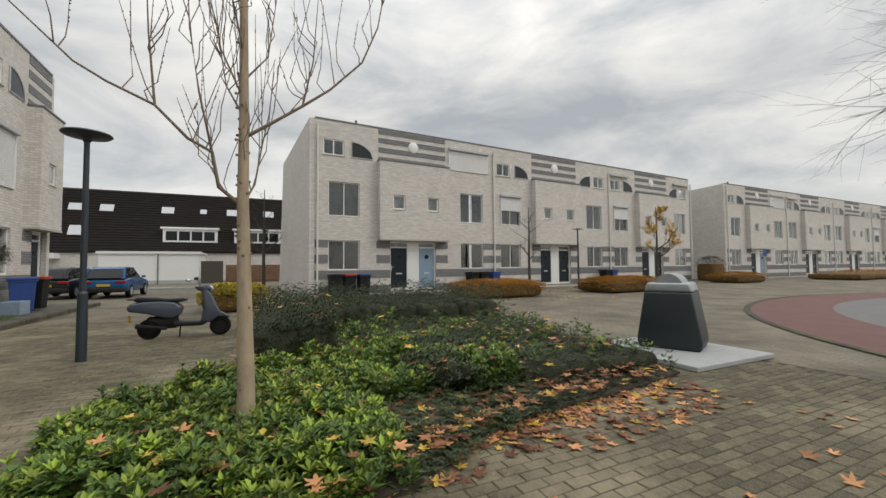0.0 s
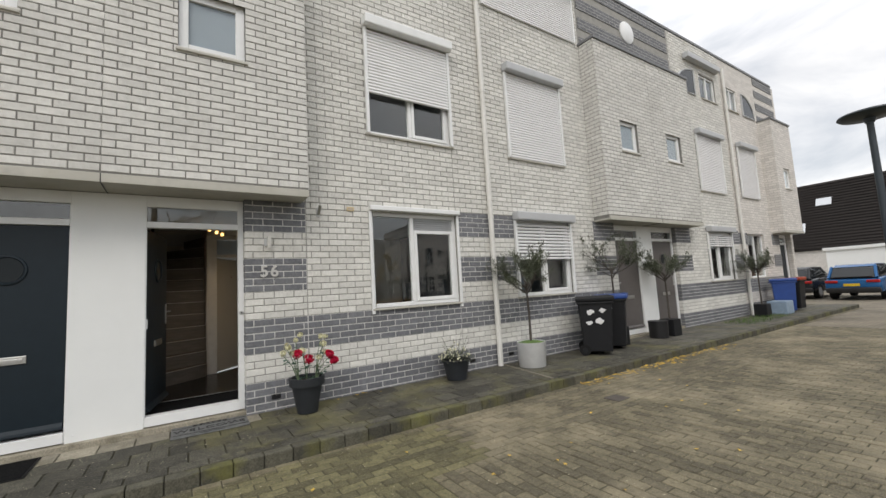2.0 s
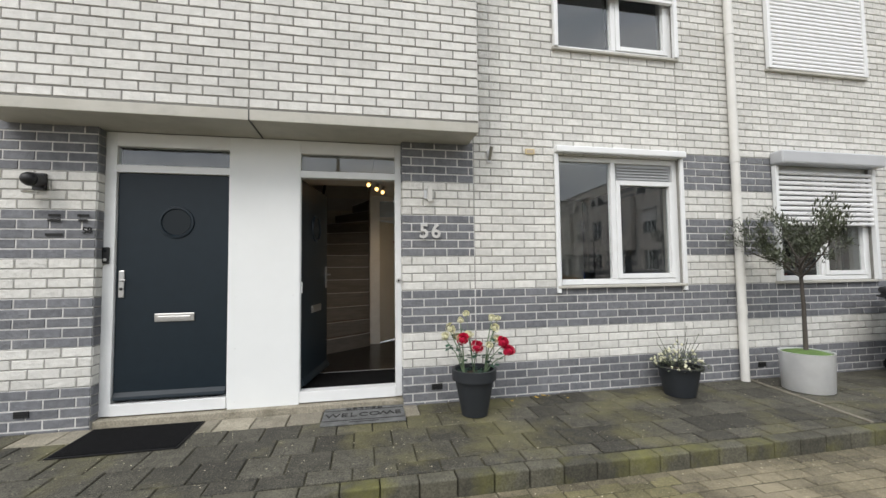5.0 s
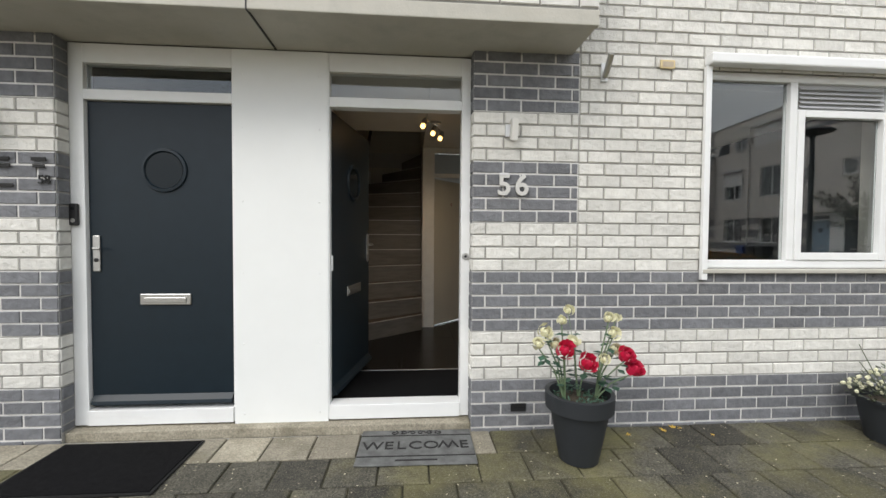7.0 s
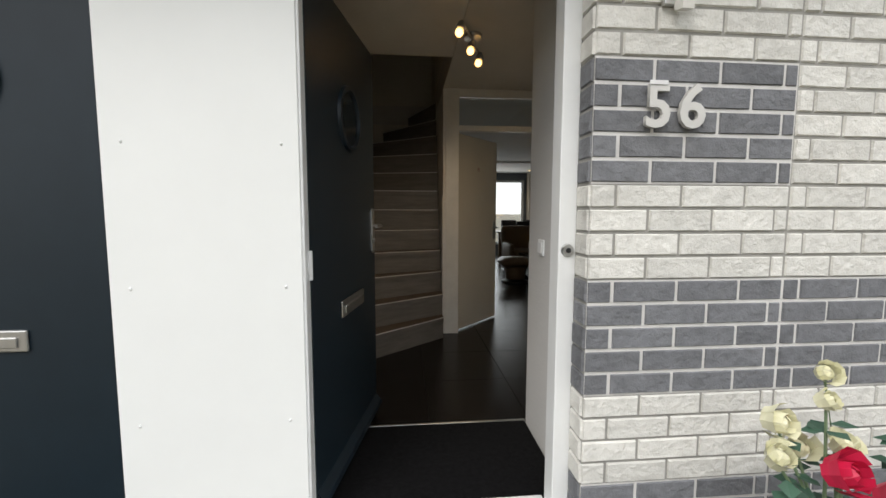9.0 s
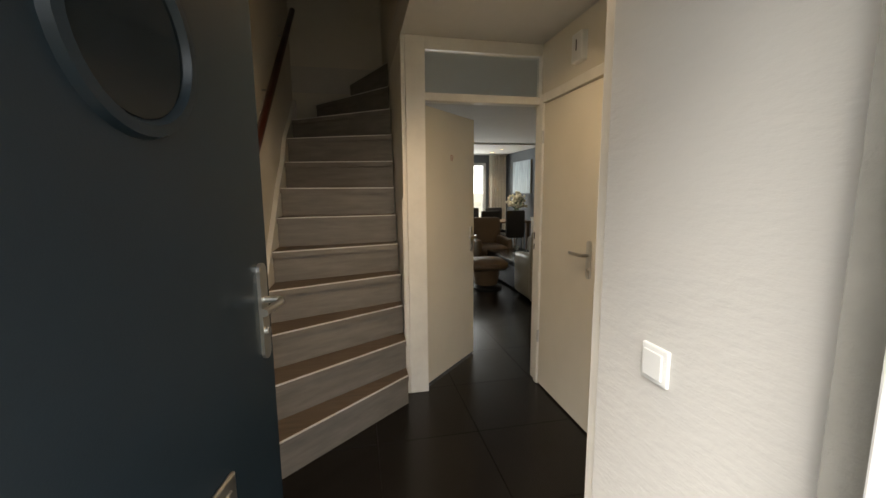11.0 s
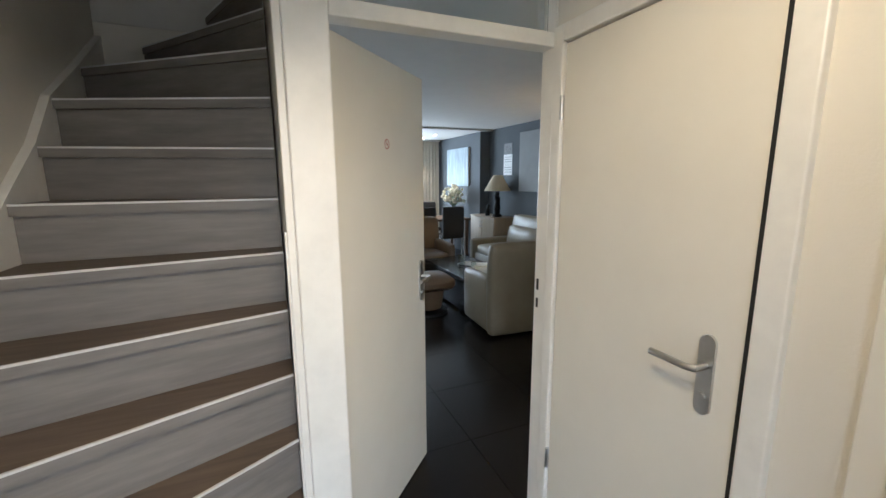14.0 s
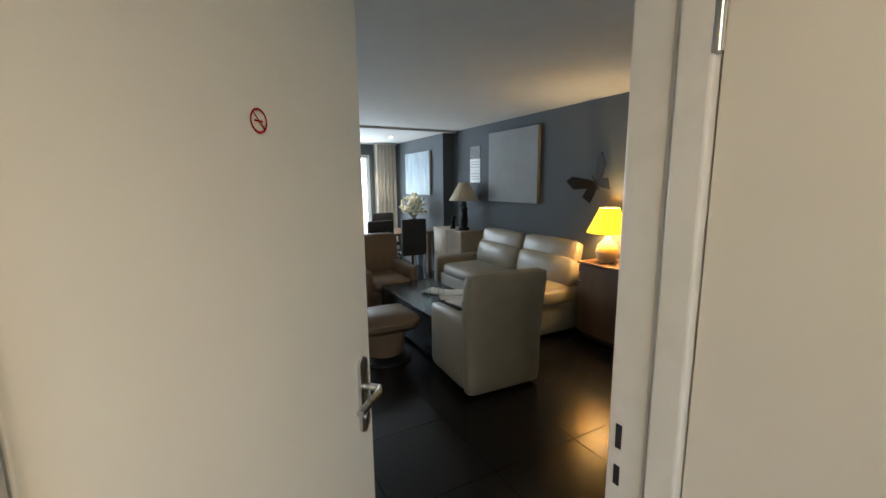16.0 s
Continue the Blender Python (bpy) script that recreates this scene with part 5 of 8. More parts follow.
# ---- living room ----
def armchair(m, leather, label, swivel=False):
    a = thing("armchair", label, "armchair", m, group="leather armchairs")
    # stands at the origin, its back towards -y
    part("base", M().pillow((0, 0.02, 0.20), (0.62, 0.60, 0.34), 0.03), leather, a, smooth=True)
    part("seat_cushion", M().pillow((0, 0.07, 0.405), (0.48, 0.56, 0.13), 0.05, puff=0.02), leather, a, smooth=True)
    bk = M().pillow((0, 0, 0), (0.66, 0.13, 0.92), 0.05, puff=0.01)
    bk.v = [(x * (1.0 + 0.10 * max(0, z + 0.1)), y - 0.14 * max(0, z + 0.1) ** 1.5, z) for x, y, z in bk.v]
    part("backrest", bk.moved(Matrix.Translation((0, -0.27, 0.48))), leather, a, smooth=True)
    for s in (-1, 1):
        ar = M().pillow((s * 0.29, 0.03, 0.33), (0.10, 0.60, 0.56), 0.04)
        ar.v = [(x, y, z - (0.06 * max(0, y) if z > 0.4 else 0)) for x, y, z in ar.v]
        part("armrest", ar, leather, a, smooth=True)
    for x in (-0.26, 0.26):
        for y in (-0.24, 0.26):
            part("foot", M().tube([(x, y, 0.0), (x, y, 0.04)], 0.022, 10), BLACK, a, smooth=True)
    return a


armchair(pose(2.40, 4.88, FL, 0, 0, -3), LEATH, "beige leather armchair with its back to the door")
armchair(pose(2.28, 6.95, FL, 0, 0, 183), LEATHB, "brown leather armchair with high back at the coffee table")
# sofa along the wall
so = thing("sofa", "beige leather sofa with raised headrests along the blue-grey wall", "sofa", pose(0, 0, FL))
part("base", M().pillow((3.63, 6.22, 0.20), (0.84, 2.04, 0.32), 0.03), LEATH, so, smooth=True)
for yy in (5.72, 6.62):
    part("seat_cushion", M().pillow((3.52, yy, 0.42), (0.66, 0.90, 0.16), 0.06, puff=0.02), LEATH, so, smooth=True)
    bc = M().pillow((0, 0, 0), (0.20, 0.88, 0.36), 0.07, puff=0.03).moved(Matrix.Translation((3.84, yy, 0.60)) @ Matrix.Rotation(radians(12), 4, "Y"))
    part("back_cushion", bc, LEATH, so, smooth=True)
    hc = M().pillow((0, 0, 0), (0.14, 0.86, 0.30), 0.05, puff=0.015).moved(Matrix.Translation((3.90, yy, 0.80)) @ Matrix.Rotation(radians(14), 4, "Y"))
    part("headrest", hc, LEATH, so, smooth=True)
part("armrest", M().pillow((3.60, 7.22, 0.32), (0.86, 0.16, 0.50), 0.06), LEATH, so, smooth=True)
part("end_panel", M().pillow((3.66, 5.22, 0.42), (0.80, 0.10, 0.16), 0.05), LEATH, so, smooth=True)
for x in (3.28, 3.95):
    for y in (5.3, 7.1):
        part("foot", M().tube([(x, y, 0.0), (x, y, 0.05)], 0.025, 10), BLACK, so, smooth=True)
# coffee table with its things
ct = thing("coffee_table", "low dark slate coffee table with panel legs", "table", pose(2.46, 5.92, FL))
part("tabletop", M().box(-0.33, -0.72, 0.385, 0.33, 0.72, 0.425, 0.006), CARK, ct)
part("panel_leg", M().box(-0.30, -0.45, 0.0, 0.0, -0.41, 0.383, 0.004), BLACK, ct)
part("panel_leg", M().box(-0.30, 0.41, 0.0, 0.0, 0.45, 0.383, 0.004), BLACK, ct)
part("side_board", M().box(-0.315, -0.70, 0.03, -0.302, 0.70, 0.383, 0.003), CARK, ct)
zt = FL + 0.425
for i, (x, y, a, w, l) in enumerate(((2.62, 5.48, 12, 0.28, 0.38), (2.68, 5.44, -8, 0.21, 0.30), (2.56, 5.98, 30, 0.21, 0.30), (2.66, 5.80, 70, 0.21, 0.30), (2.60, 5.72, -20, 0.30, 0.21))):
    solid("magazine", M().box(-w / 2, -l / 2, 0, w / 2, l / 2, 0.012, 0.002).moved(pose(x, y, zt + 0.001 + 0.013 * (i % 2) + 0.002 * i, 0, 0, a)), PAPER, "white printed papers lying on the coffee table", "paper", group="papers on the table")
for x, y, r, h in ((2.40, 5.92, 0.040, 0.15), (2.50, 5.80, 0.034, 0.10), (2.46, 6.10, 0.034, 0.12)):
    g = solid("drinking_glass", M().lathe((x, y, zt + 0.001), [(r * 0.8, 0), (r, h), (r - 0.003, h), (r * 0.75, 0.008)], 18), GLASS, "clear drinking glass on the coffee table", "glass", group="glasses on the table", smooth=True)
solid("wooden_box", M().box(2.50, 5.30, zt + 0.001, 2.66, 5.40, zt + 0.05, 0.005), WOODB, "small dark wooden box on the coffee table", "box")
# footstool
ot = thing("footstool", "round-based brown leather footstool", "footstool", pose(1.80, 5.62, FL))
part("cushion", M().pillow((0, 0, 0.36), (0.56, 0.46, 0.15), 0.07, puff=0.03), LEATHB, ot, smooth=True)
part("skirt", M().lathe((0, 0, 0.06), [(0.17, 0), (0.20, 0.20), (0.20, 0.225)], 24), LEATHB, ot, smooth=True)
part("swivel_base", M().lathe((0, 0, 0), [(0.24, 0), (0.24, 0.025), (0.05, 0.04), (0.05, 0.06)], 28), BLACK, ot, smooth=True)


def cabinet(name, x0, x1, y0, y1, h, material, label, doors=2):
    c = thing(name, label, "cabinet", pose(x1, (y0 + y1) / 2, FL))
    w, d = y1 - y0, x1 - x0
    part("body", M().box(-d + 0.02, -w / 2, 0.05, 0, w / 2, h - 0.025, 0.003), material, c)
    part("top", M().box(-d - 0.01, -w / 2 - 0.01, h - 0.024, 0, w / 2 + 0.01, h, 0.004), material, c)
    part("plinth", M().box(-d + 0.05, -w / 2 + 0.02, 0, 0, w / 2 - 0.02, 0.049), BLACK, c)
    for i in range(doors):
        a = -w / 2 + 0.004 + i * w / doors
        dr = part("door", M().box(-d, a, 0.06, -d + 0.018, a + w / doors - 0.008, h - 0.03, 0.003), material, c)
        yy = a + (w / doors - 0.04 if i == 0 else 0.03)
        part("handle", M().tube([(-d, yy, h - 0.20), (-d - 0.025, yy, h - 0.19), (-d - 0.025, yy, h - 0.11), (-d, yy, h - 0.10)], 0.005, 8), STEEL, dr, smooth=True)
    return c


cabinet("cabinet", 3.70, 4.095, 7.40, 8.28, 0.86, WOODL, "light wooden cabinet with two doors")
cabinet("side_cabinet", 3.74, 4.095, 4.62, 5.14, 0.79, WOODB, "brown wooden side cabinet under the lit lamp", 1)
# statue lamp
zc = FL + 0.86
stat = M().lathe((3.88, 7.60, zc), [(0.085, 0), (0.085, 0.03), (0.06, 0.05)], 18)
stat.tube([(3.88, 7.60, zc + 0.05), (3.87, 7.59, zc + 0.16), (3.89, 7.61, zc + 0.25), (3.88, 7.60, zc + 0.34), (3.88, 7.60, zc + 0.37)], [0.05, 0.062, 0.045, 0.055, 0.025], 12)
stat.ball((3.88, 7.60, zc + 0.405), 0.04, 8)
stat.tube([(3.86, 7.55, zc + 0.33), (3.84, 7.49, zc + 0.38), (3.87, 7.55, zc + 0.44)], [0.018, 0.015, 0.012], 8)
stat.tube([(3.89, 7.66, zc + 0.33), (3.89, 7.70, zc + 0.36), (3.88, 7.64, zc + 0.43)], [0.018, 0.015, 0.012], 8)
tl = thing("table_lamp", "cream pleated lampshade on a dark bronze statue base", "lamp", pose(0, 0, 0))
part("statue_base", stat, BRONZE, tl, smooth=True)


def shade(c, r0, r1, h, n=28, pleat=0.0):
    m = M()
    for i in range(n * 2):
        a = math.pi * i / n
        k = 1 + (pleat if i % 2 else 0)
        for r, z in ((r0, 0.0), (r1, h)):
            m.v.append((c[0] + r * k * math.cos(a), c[1] + r * k * math.sin(a), c[2] + z))
    t = n * 2
    for i in range(t):
        j = (i + 1) % t
        m.f.append((2 * i, 2 * j, 2 * j + 1, 2 * i + 1))
    return m


part("shade", shade((3.88, 7.60, zc + 0.46), 0.225, 0.075, 0.27, pleat=0.03), SHADE, tl, "cream pleated lampshade")
solid("cat_figurine", M().tube([(3.84, 7.88, zc), (3.84, 7.88, zc + 0.10), (3.83, 7.84, zc + 0.16)], [0.045, 0.035, 0.02], 10).ball((3.83, 7.83, zc + 0.18), 0.03, 6), BRONZE, "small dark animal figurine on the light cabinet", "figurine", smooth=True)
# lit lamp
zc2 = FL + 0.79
ly = thing("table_lamp", "lit yellow lampshade on a cream ceramic ball base", "lamp", pose(0, 0, 0))
part("ceramic_base", M().lathe((3.90, 4.93, zc2), [(0.06, 0), (0.10, 0.05), (0.115, 0.11), (0.09, 0.18), (0.04, 0.23), (0.03, 0.26)], 24), CERAM, ly, smooth=True)
part("shade", shade((3.90, 4.93, zc2 + 0.30), 0.20, 0.09, 0.24, pleat=0.02), SHADEY, ly, "glowing yellow pleated lampshade")
# wall pieces
def canvas(x, y0, y1, z0, z1, material, label):
    c = thing("painting", label, "painting", pose(x, (y0 + y1) / 2, z0))
    w, h = y1 - y0, z1 - z0
    part("canvas", M().box(-0.045, -w / 2, 0, -0.038, w / 2, h, 0.002), material, c)
    part("stretcher_frame", M().box(-0.0375, -w / 2 + 0.004, 0.004, -0.002, w / 2 - 0.004, h - 0.004), WOODL, c)
    return c


canvas(4.10, 6.15, 7.20, 1.59, 2.55, CANVAS, "large square grey textured canvas on the blue-grey wall")
canvas(3.90, 8.72, 9.78, 1.65, 2.42, CANVB, "pale blue and white abstract canvas")
cal = thing("wall_calendar", "white wall calendar with a grey photo and month sheets", "calendar", pose(4.098, 7.62, 1.86))
part("sheet", M().box(-0.006, -0.14, 0, 0, 0.14, 0.18), PAPER, cal)
part("sheet", M().box(-0.006, -0.14, 0.182, 0, 0.14, 0.36), PAPER, cal)
part("photo", M().box(-0.006, -0.14, 0.362, 0, 0.14, 0.55), PAPERG, cal)
for zb in (0.05, 0.09, 0.13, 0.23, 0.27, 0.31):
    part("text_row", M().box(-0.0075, -0.11, zb, -0.0062, 0.11, zb + 0.008), PAPERG, cal)


def butterfly(m, sc, label):
    b = thing("butterfly_ornament", label, "ornament", m, group="butterflies on the wall")
    for s in (-1, 1):
        up = [(0, 0), (s * 0.05, 0.06), (s * 0.18, 0.17), (s * 0.25, 0.16), (s * 0.22, 0.05), (s * 0.10, -0.01)]
        lo = [(0, 0), (s * 0.10, -0.015), (s * 0.17, -0.06), (s * 0.13, -0.15), (s * 0.09, -0.12), (s * 0.02, -0.06)]
        for o, nm in ((up, "fore_wing"), (lo, "hind_wing")):
            mm = M().prism([(p * sc, q * sc) for p, q in o], 0, -0.004, 0.004)
            ob = part(nm, mm, BRONZE, b)
            ob.rotation_euler = (0, 0, radians(s * 18))
            fix_normals(ob.data)
    part("body", M().tube([(-0.01, 0, -0.08 * sc), (-0.012, 0, 0.07 * sc)], [0.006, 0.010], 8), BLACK, b, smooth=True)


butterfly(Matrix.Translation((4.05, 5.24, 1.85)) @ Matrix.Rotation(radians(-32), 4, "X"), 1.15, "dark metal butterfly on the blue-grey wall")
# rear window with curtains and garden
rw = thing("window_rear", "wide rear window with net and cream curtains", "window", kind="structure")
part("window_frame", M().box(0.702, 10.45, 0.552, 0.77, 10.52, 2.448).box(3.28, 10.45, 0.552, 3.348, 10.52, 2.448).box(0.77, 10.45, 0.552, 3.28, 10.52, 0.62).box(0.77, 10.45, 2.38, 3.28, 10.52, 2.448).box(2.35, 10.452, 0.62, 2.42, 10.518, 2.38), PVC, rw)
gp = part("pane", M().box(0.772, 10.48, 0.622, 2.348, 10.486, 2.378).box(2.422, 10.48, 0.622, 3.278, 10.486, 2.378), GLASS, rw)
gp.visible_shadow = False


def curtain(x0, x1, y, z0, z1, label, material, folds):
    m = M()
    n = folds * 8
    for i in range(n + 1):
        x = x0 + (x1 - x0) * i / n
        w = math.sin(2 * math.pi * folds * i / n)
        for z, k in ((z0, 1.0), ((z0 + z1) / 2, 0.85), (z1, 0.7)):
            m.v.append((x, y + 0.045 * k * w, z))
    for i in range(n):
        for j in range(2):
            a = i * 3 + j
            m.f.append((a, a + 3, a + 4, a + 1))
    return solid("curtain", m, material, label, "curtain", smooth=True)


curtain(3.38, 3.86, 10.28, FL + 0.02, 2.64, "floor-length cream curtain drawn to the side", CURT, 6)
curtain(0.2, 0.8, 10.28, FL + 0.02, 2.64, "floor-length cream curtain drawn to the side", CURT, 6)
solid("curtain_rail", M().box(0.1, 10.25, 2.642, 3.88, 10.31, 2.668), PVC, "white curtain rail under the ceiling", "rail")
# dining corner
dt = thing("dining_table", "dark brown dining table by the rear window", "table", pose(3.0, 9.0, FL))
part("tabletop", M().box(-0.85, -0.42, 0.71, 0.85, 0.42, 0.75, 0.006), WOODB, dt)
for x in (-0.78, 0.78):
    for y in (-0.36, 0.36):
        part("leg", M().box(x - 0.035, y - 0.035, 0, x + 0.035, y + 0.035, 0.709, 0.004), WOODB, dt)


def dining_chair():
    c = thing("dining_chair", "black covered dining chair at the dark table", "chair", pose(3.30, 8.42, FL, 0, 0, 0), group="dining chairs")
    part("seat", M().pillow((0, 0, 0.45), (0.44, 0.44, 0.07), 0.03), COVER, c, smooth=True)
    part("backrest", M().pillow((0, -0.21, 0.74), (0.44, 0.05, 0.56), 0.03), COVER, c, smooth=True)
    for x in (-0.19, 0.19):
        for y in (-0.19, 0.19):
            part("leg", M().tube([(x, y, 0), (x, y, 0.42)], 0.014, 10), STEEL, c, smooth=True)
    return c


dc = dining_chair()
for x, y, a in ((2.72, 8.42, 5), (2.75, 9.62, 180), (3.35, 9.62, 176)):
    copy_thing(dc, pose(x, y, FL, 0, 0, a))
fv = thing("flower_bouquet", "bouquet of cream flowers in a dark vase on the dining table", "flowers", pose(3.60, 8.88, FL + 0.75))
part("vase", M().lathe((0, 0, 0), [(0.05, 0), (0.09, 0.06), (0.07, 0.16), (0.05, 0.20), (0.06, 0.22)], 18), CARK, fv, smooth=True)
fr_ = random.Random(11)
mb, mg2 = M(), M()
for i in range(110):
    th, ph = fr_.uniform(0, 6.28), fr_.uniform(0.05, 1.5)
    r = 0.25 * fr_.uniform(0.45, 1.08)
    c = (r * math.sin(ph) * math.cos(th), r * math.sin(ph) * math.sin(th), 0.30 + r * 1.35 * math.cos(ph))
    mb.ball(c, fr_.uniform(0.018, 0.040), 4)
    if i % 2:
        mg2.tube([(0, 0, 0.2), (c[0] * 0.6, c[1] * 0.6, (c[2] + 0.2) / 2 + 0.05), c], 0.004, 4)
tagged(part("blossoms", mb, PETALC, fv), kind="stuff")
tagged(part("stems", mg2, STEM, fv), kind="stuff")
for x, y in ((3.3, 9.1), (3.3, 9.8)):
    d = thing("downlight", "small lit recessed ceiling spot", "spotlight", pose(x, y, CE - 0.03), group="downlights")
    part("trim_ring", M().lathe((0, 0, -0.006), [(0.045, 0), (0.045, 0.005)], 20), STEEL, d, smooth=True)
    part("lens", M().lathe((0, 0, -0.009), [(0.028, 0), (0.028, 0.002)], 16), BULB, d)
# ---- at the front door ----
def on_wall(name, label, category, x, y, z, group=""):
    return thing(name, label, category, pose(x, y, z), group=group)


hn = on_wall("house_number", "pale metal house number 56 on grey bricks", "house number", 0.80, -0.020, 1.80)
for ch, dx in (("5", -0.062), ("6", 0.062)):
    letters("digit", ch, 0.205, 0.008, pose(dx, -0.006, 0, 90, 0, 0), NUMBER, hn, 0.004)
part("label_strip", M().box(-0.10, -0.018, 0.138, -0.035, -0.015, 0.152), STICKER, hn, "small white label strip")
hn2 = on_wall("house_number", "small dark house number 58 with name plates", "house number", -2.33, -0.014, 1.79)
letters("digit", "58", 0.080, 0.004, pose(0.052, -0.004, 0.038, 90, 0, 0), MATLET, hn2, 0.0)
for dx, dz, w in ((-0.20, 0.015, 0.13), (-0.20, 0.14, 0.10), (-0.20, 0.185, 0.09), (0.02, 0.14, 0.07), (0.02, 0.185, 0.09)):
    part("name_bar", M().box(dx - w / 2, -0.006, dz, dx + w / 2, -0.001, dz + 0.022), MATLET, hn2)
wl = on_wall("wall_lamp", "black outdoor wall spotlight with motion dome", "wall lamp", -2.62, -0.013, 2.22)
part("bracket", M().box(-0.07, -0.035, -0.02, 0.03, 0, 0.13, 0.008), BLACK, wl)
part("head", M().tube([(-0.01, -0.035, 0.06), (0.0, -0.16, 0.05)], [0.055, 0.060], 18), BLACK, wl, smooth=True)
part("sensor_dome", M().ball((0.0, -0.17, 0.05), 0.055, 8), BLACK, wl, smooth=True)
part("lens_ring", M().lathe((-0.05, -0.08, -0.055), [(0.05, 0), (0.055, 0.012)], 18), STEEL, wl, smooth=True)
wl2 = on_wall("wall_lamp", "small weathered metal wall uplight", "wall lamp", 0.785, -0.013, 2.18)
part("body", M().prism([(-0.020, 0.0), (-0.062, -0.01), (-0.085, 0.13), (-0.020, 0.14)], 0, -0.010, 0.032), PIPE, wl2, "cream weathered lamp body")
part("back_plate", M().box(-0.045, -0.022, 0.02, 0.022, 0, 0.11, 0.003), STEEL, wl2)
for fx in (1.45, -3.32):
    fl = on_wall("flag_holder", "grey metal flagpole holder on white brick", "flag holder", fx, -0.013, 2.66, group="flag holders")
    part("plate", M().box(-0.025, -0.012, -0.05, 0.025, 0, 0.08, 0.003), STEEL, fl)
    part("socket", M().tube([(0, -0.02, -0.02), (0, -0.11, 0.10)], 0.021, 12), STEEL, fl, smooth=True)
vt = on_wall("wall_vent", "small yellowed square wall vent", "vent", 1.92, -0.013, 2.72)
part("frame", M().box(-0.055, -0.012, 0, 0.055, 0, 0.062, 0.004), CERAM, vt)
part("opening", M().box(-0.040, -0.014, 0.012, 0.040, -0.0125, 0.048), WOODL, vt)
for vx in (0.86, 3.98, 4.85, -2.72):
    v2 = on_wall("air_brick", "dark rectangular air vent low in the grey brick wall", "vent", vx, -0.013, 0.255, group="air vents")
    part("opening", M().box(-0.055, -0.006, 0, 0.055, 0.001, 0.055), BLACK, v2)
    part("slat", M().box(-0.052, -0.008, 0.024, 0.052, -0.0062, 0.030), GREYBIN, v2)
db = on_wall("doorbell", "black video doorbell on the white frame", "doorbell", -2.185, 0.104, 1.56)
part("case", M().box(-0.028, -0.025, 0, 0.028, 0, 0.15, 0.010), BLACK, db)
part("button", M().lathe((0, 0, 0), [(0.014, 0), (0.014, 0.003)], 16).moved(Matrix.Translation((0, -0.0255, 0.035)) @ Matrix.Rotation(radians(90), 4, "X")), STEEL, db)
part("camera_eye", M().lathe((0, 0, 0), [(0.011, 0), (0.011, 0.003)], 16).moved(Matrix.Translation((0, -0.0255, 0.115)) @ Matrix.Rotation(radians(90), 4, "X")), CARG, db)
# doormats
wm = thing("doormat", "weathered grey rubber welcome mat before the open door", "doormat", pose(0.13, -0.20, 0.122, 0, 0, -1))
part("mat", M().box(-0.375, -0.235, 0, 0.375, 0.20, 0.010, 0.004), GREYMAT, wm)
part("rib", M().box(-0.37, -0.145, 0.0102, 0.37, -0.138, 0.0135), MATLET, wm)
part("rib", M().box(-0.37, 0.115, 0.0102, 0.37, 0.122, 0.0135), MATLET, wm)
for ch, lx in (("W", -0.285), ("E", -0.180), ("L", -0.100), ("C", -0.008), ("O", 0.096), ("W", 0.208), ("E", 0.312)):
    turned = lx == 0.208  # the M is a W turned round
    letters("letter", ch, 0.135, 0.002, pose(lx, -0.055 + (0.099 if turned else 0.0), 0.0115, 0, 0, 180 if turned else 0), MATLET, wm)
for s in (-1, 1):
    for k in range(3):
        pts = [(s * (0.03 + 0.062 * k + (0.030 - 0.0022 * i) * math.cos(i * 0.62 + k)), 0.158 + (0.026 - 0.0019 * i) * math.sin(i * 0.62 + k), 0.0112) for i in range(12)]
        part("scroll", M().tube(pts, 0.0042, 5), MATLET, wm)
part("scroll", M().box(-0.13, -0.195, 0.0102, 0.13, -0.180, 0.012), MATLET, wm)
bmt = thing("doormat", "black bristle doormat before the closed door", "doormat", pose(-1.72, -0.335, 0.121))
part("bristles", M().box(-0.42, -0.265, 0, 0.42, 0.265, 0.013, 0.003), DOORMAT, bmt)
part("rubber_edge", M().box(-0.44, -0.285, 0, 0.44, -0.2655, 0.008, 0.002).box(-0.44, 0.2655, 0, 0.44, 0.285, 0.008, 0.002).box(-0.44, -0.265, 0, -0.4205, 0.265, 0.008, 0.002).box(0.4205, -0.265, 0, 0.44, 0.265, 0.008, 0.002), RUBBER, bmt)


# ---- potted plants ----
def leaf(m, p, d, up, l, w):
    """One pointed leaf of four points, bent a little."""
    d, up = Vector(d).normalized(), Vector(up)
    side = d.cross(up)
    if side.length < 1e-4:
        side = d.orthogonal()
    side.normalize()
    p = Vector(p)
    n = side.cross(d)
    mid = p + d * l * 0.5 + n * l * 0.06
    m.add([p, mid + side * w / 2, p + d * l, mid - side * w / 2], [(0, 1, 2, 3)])


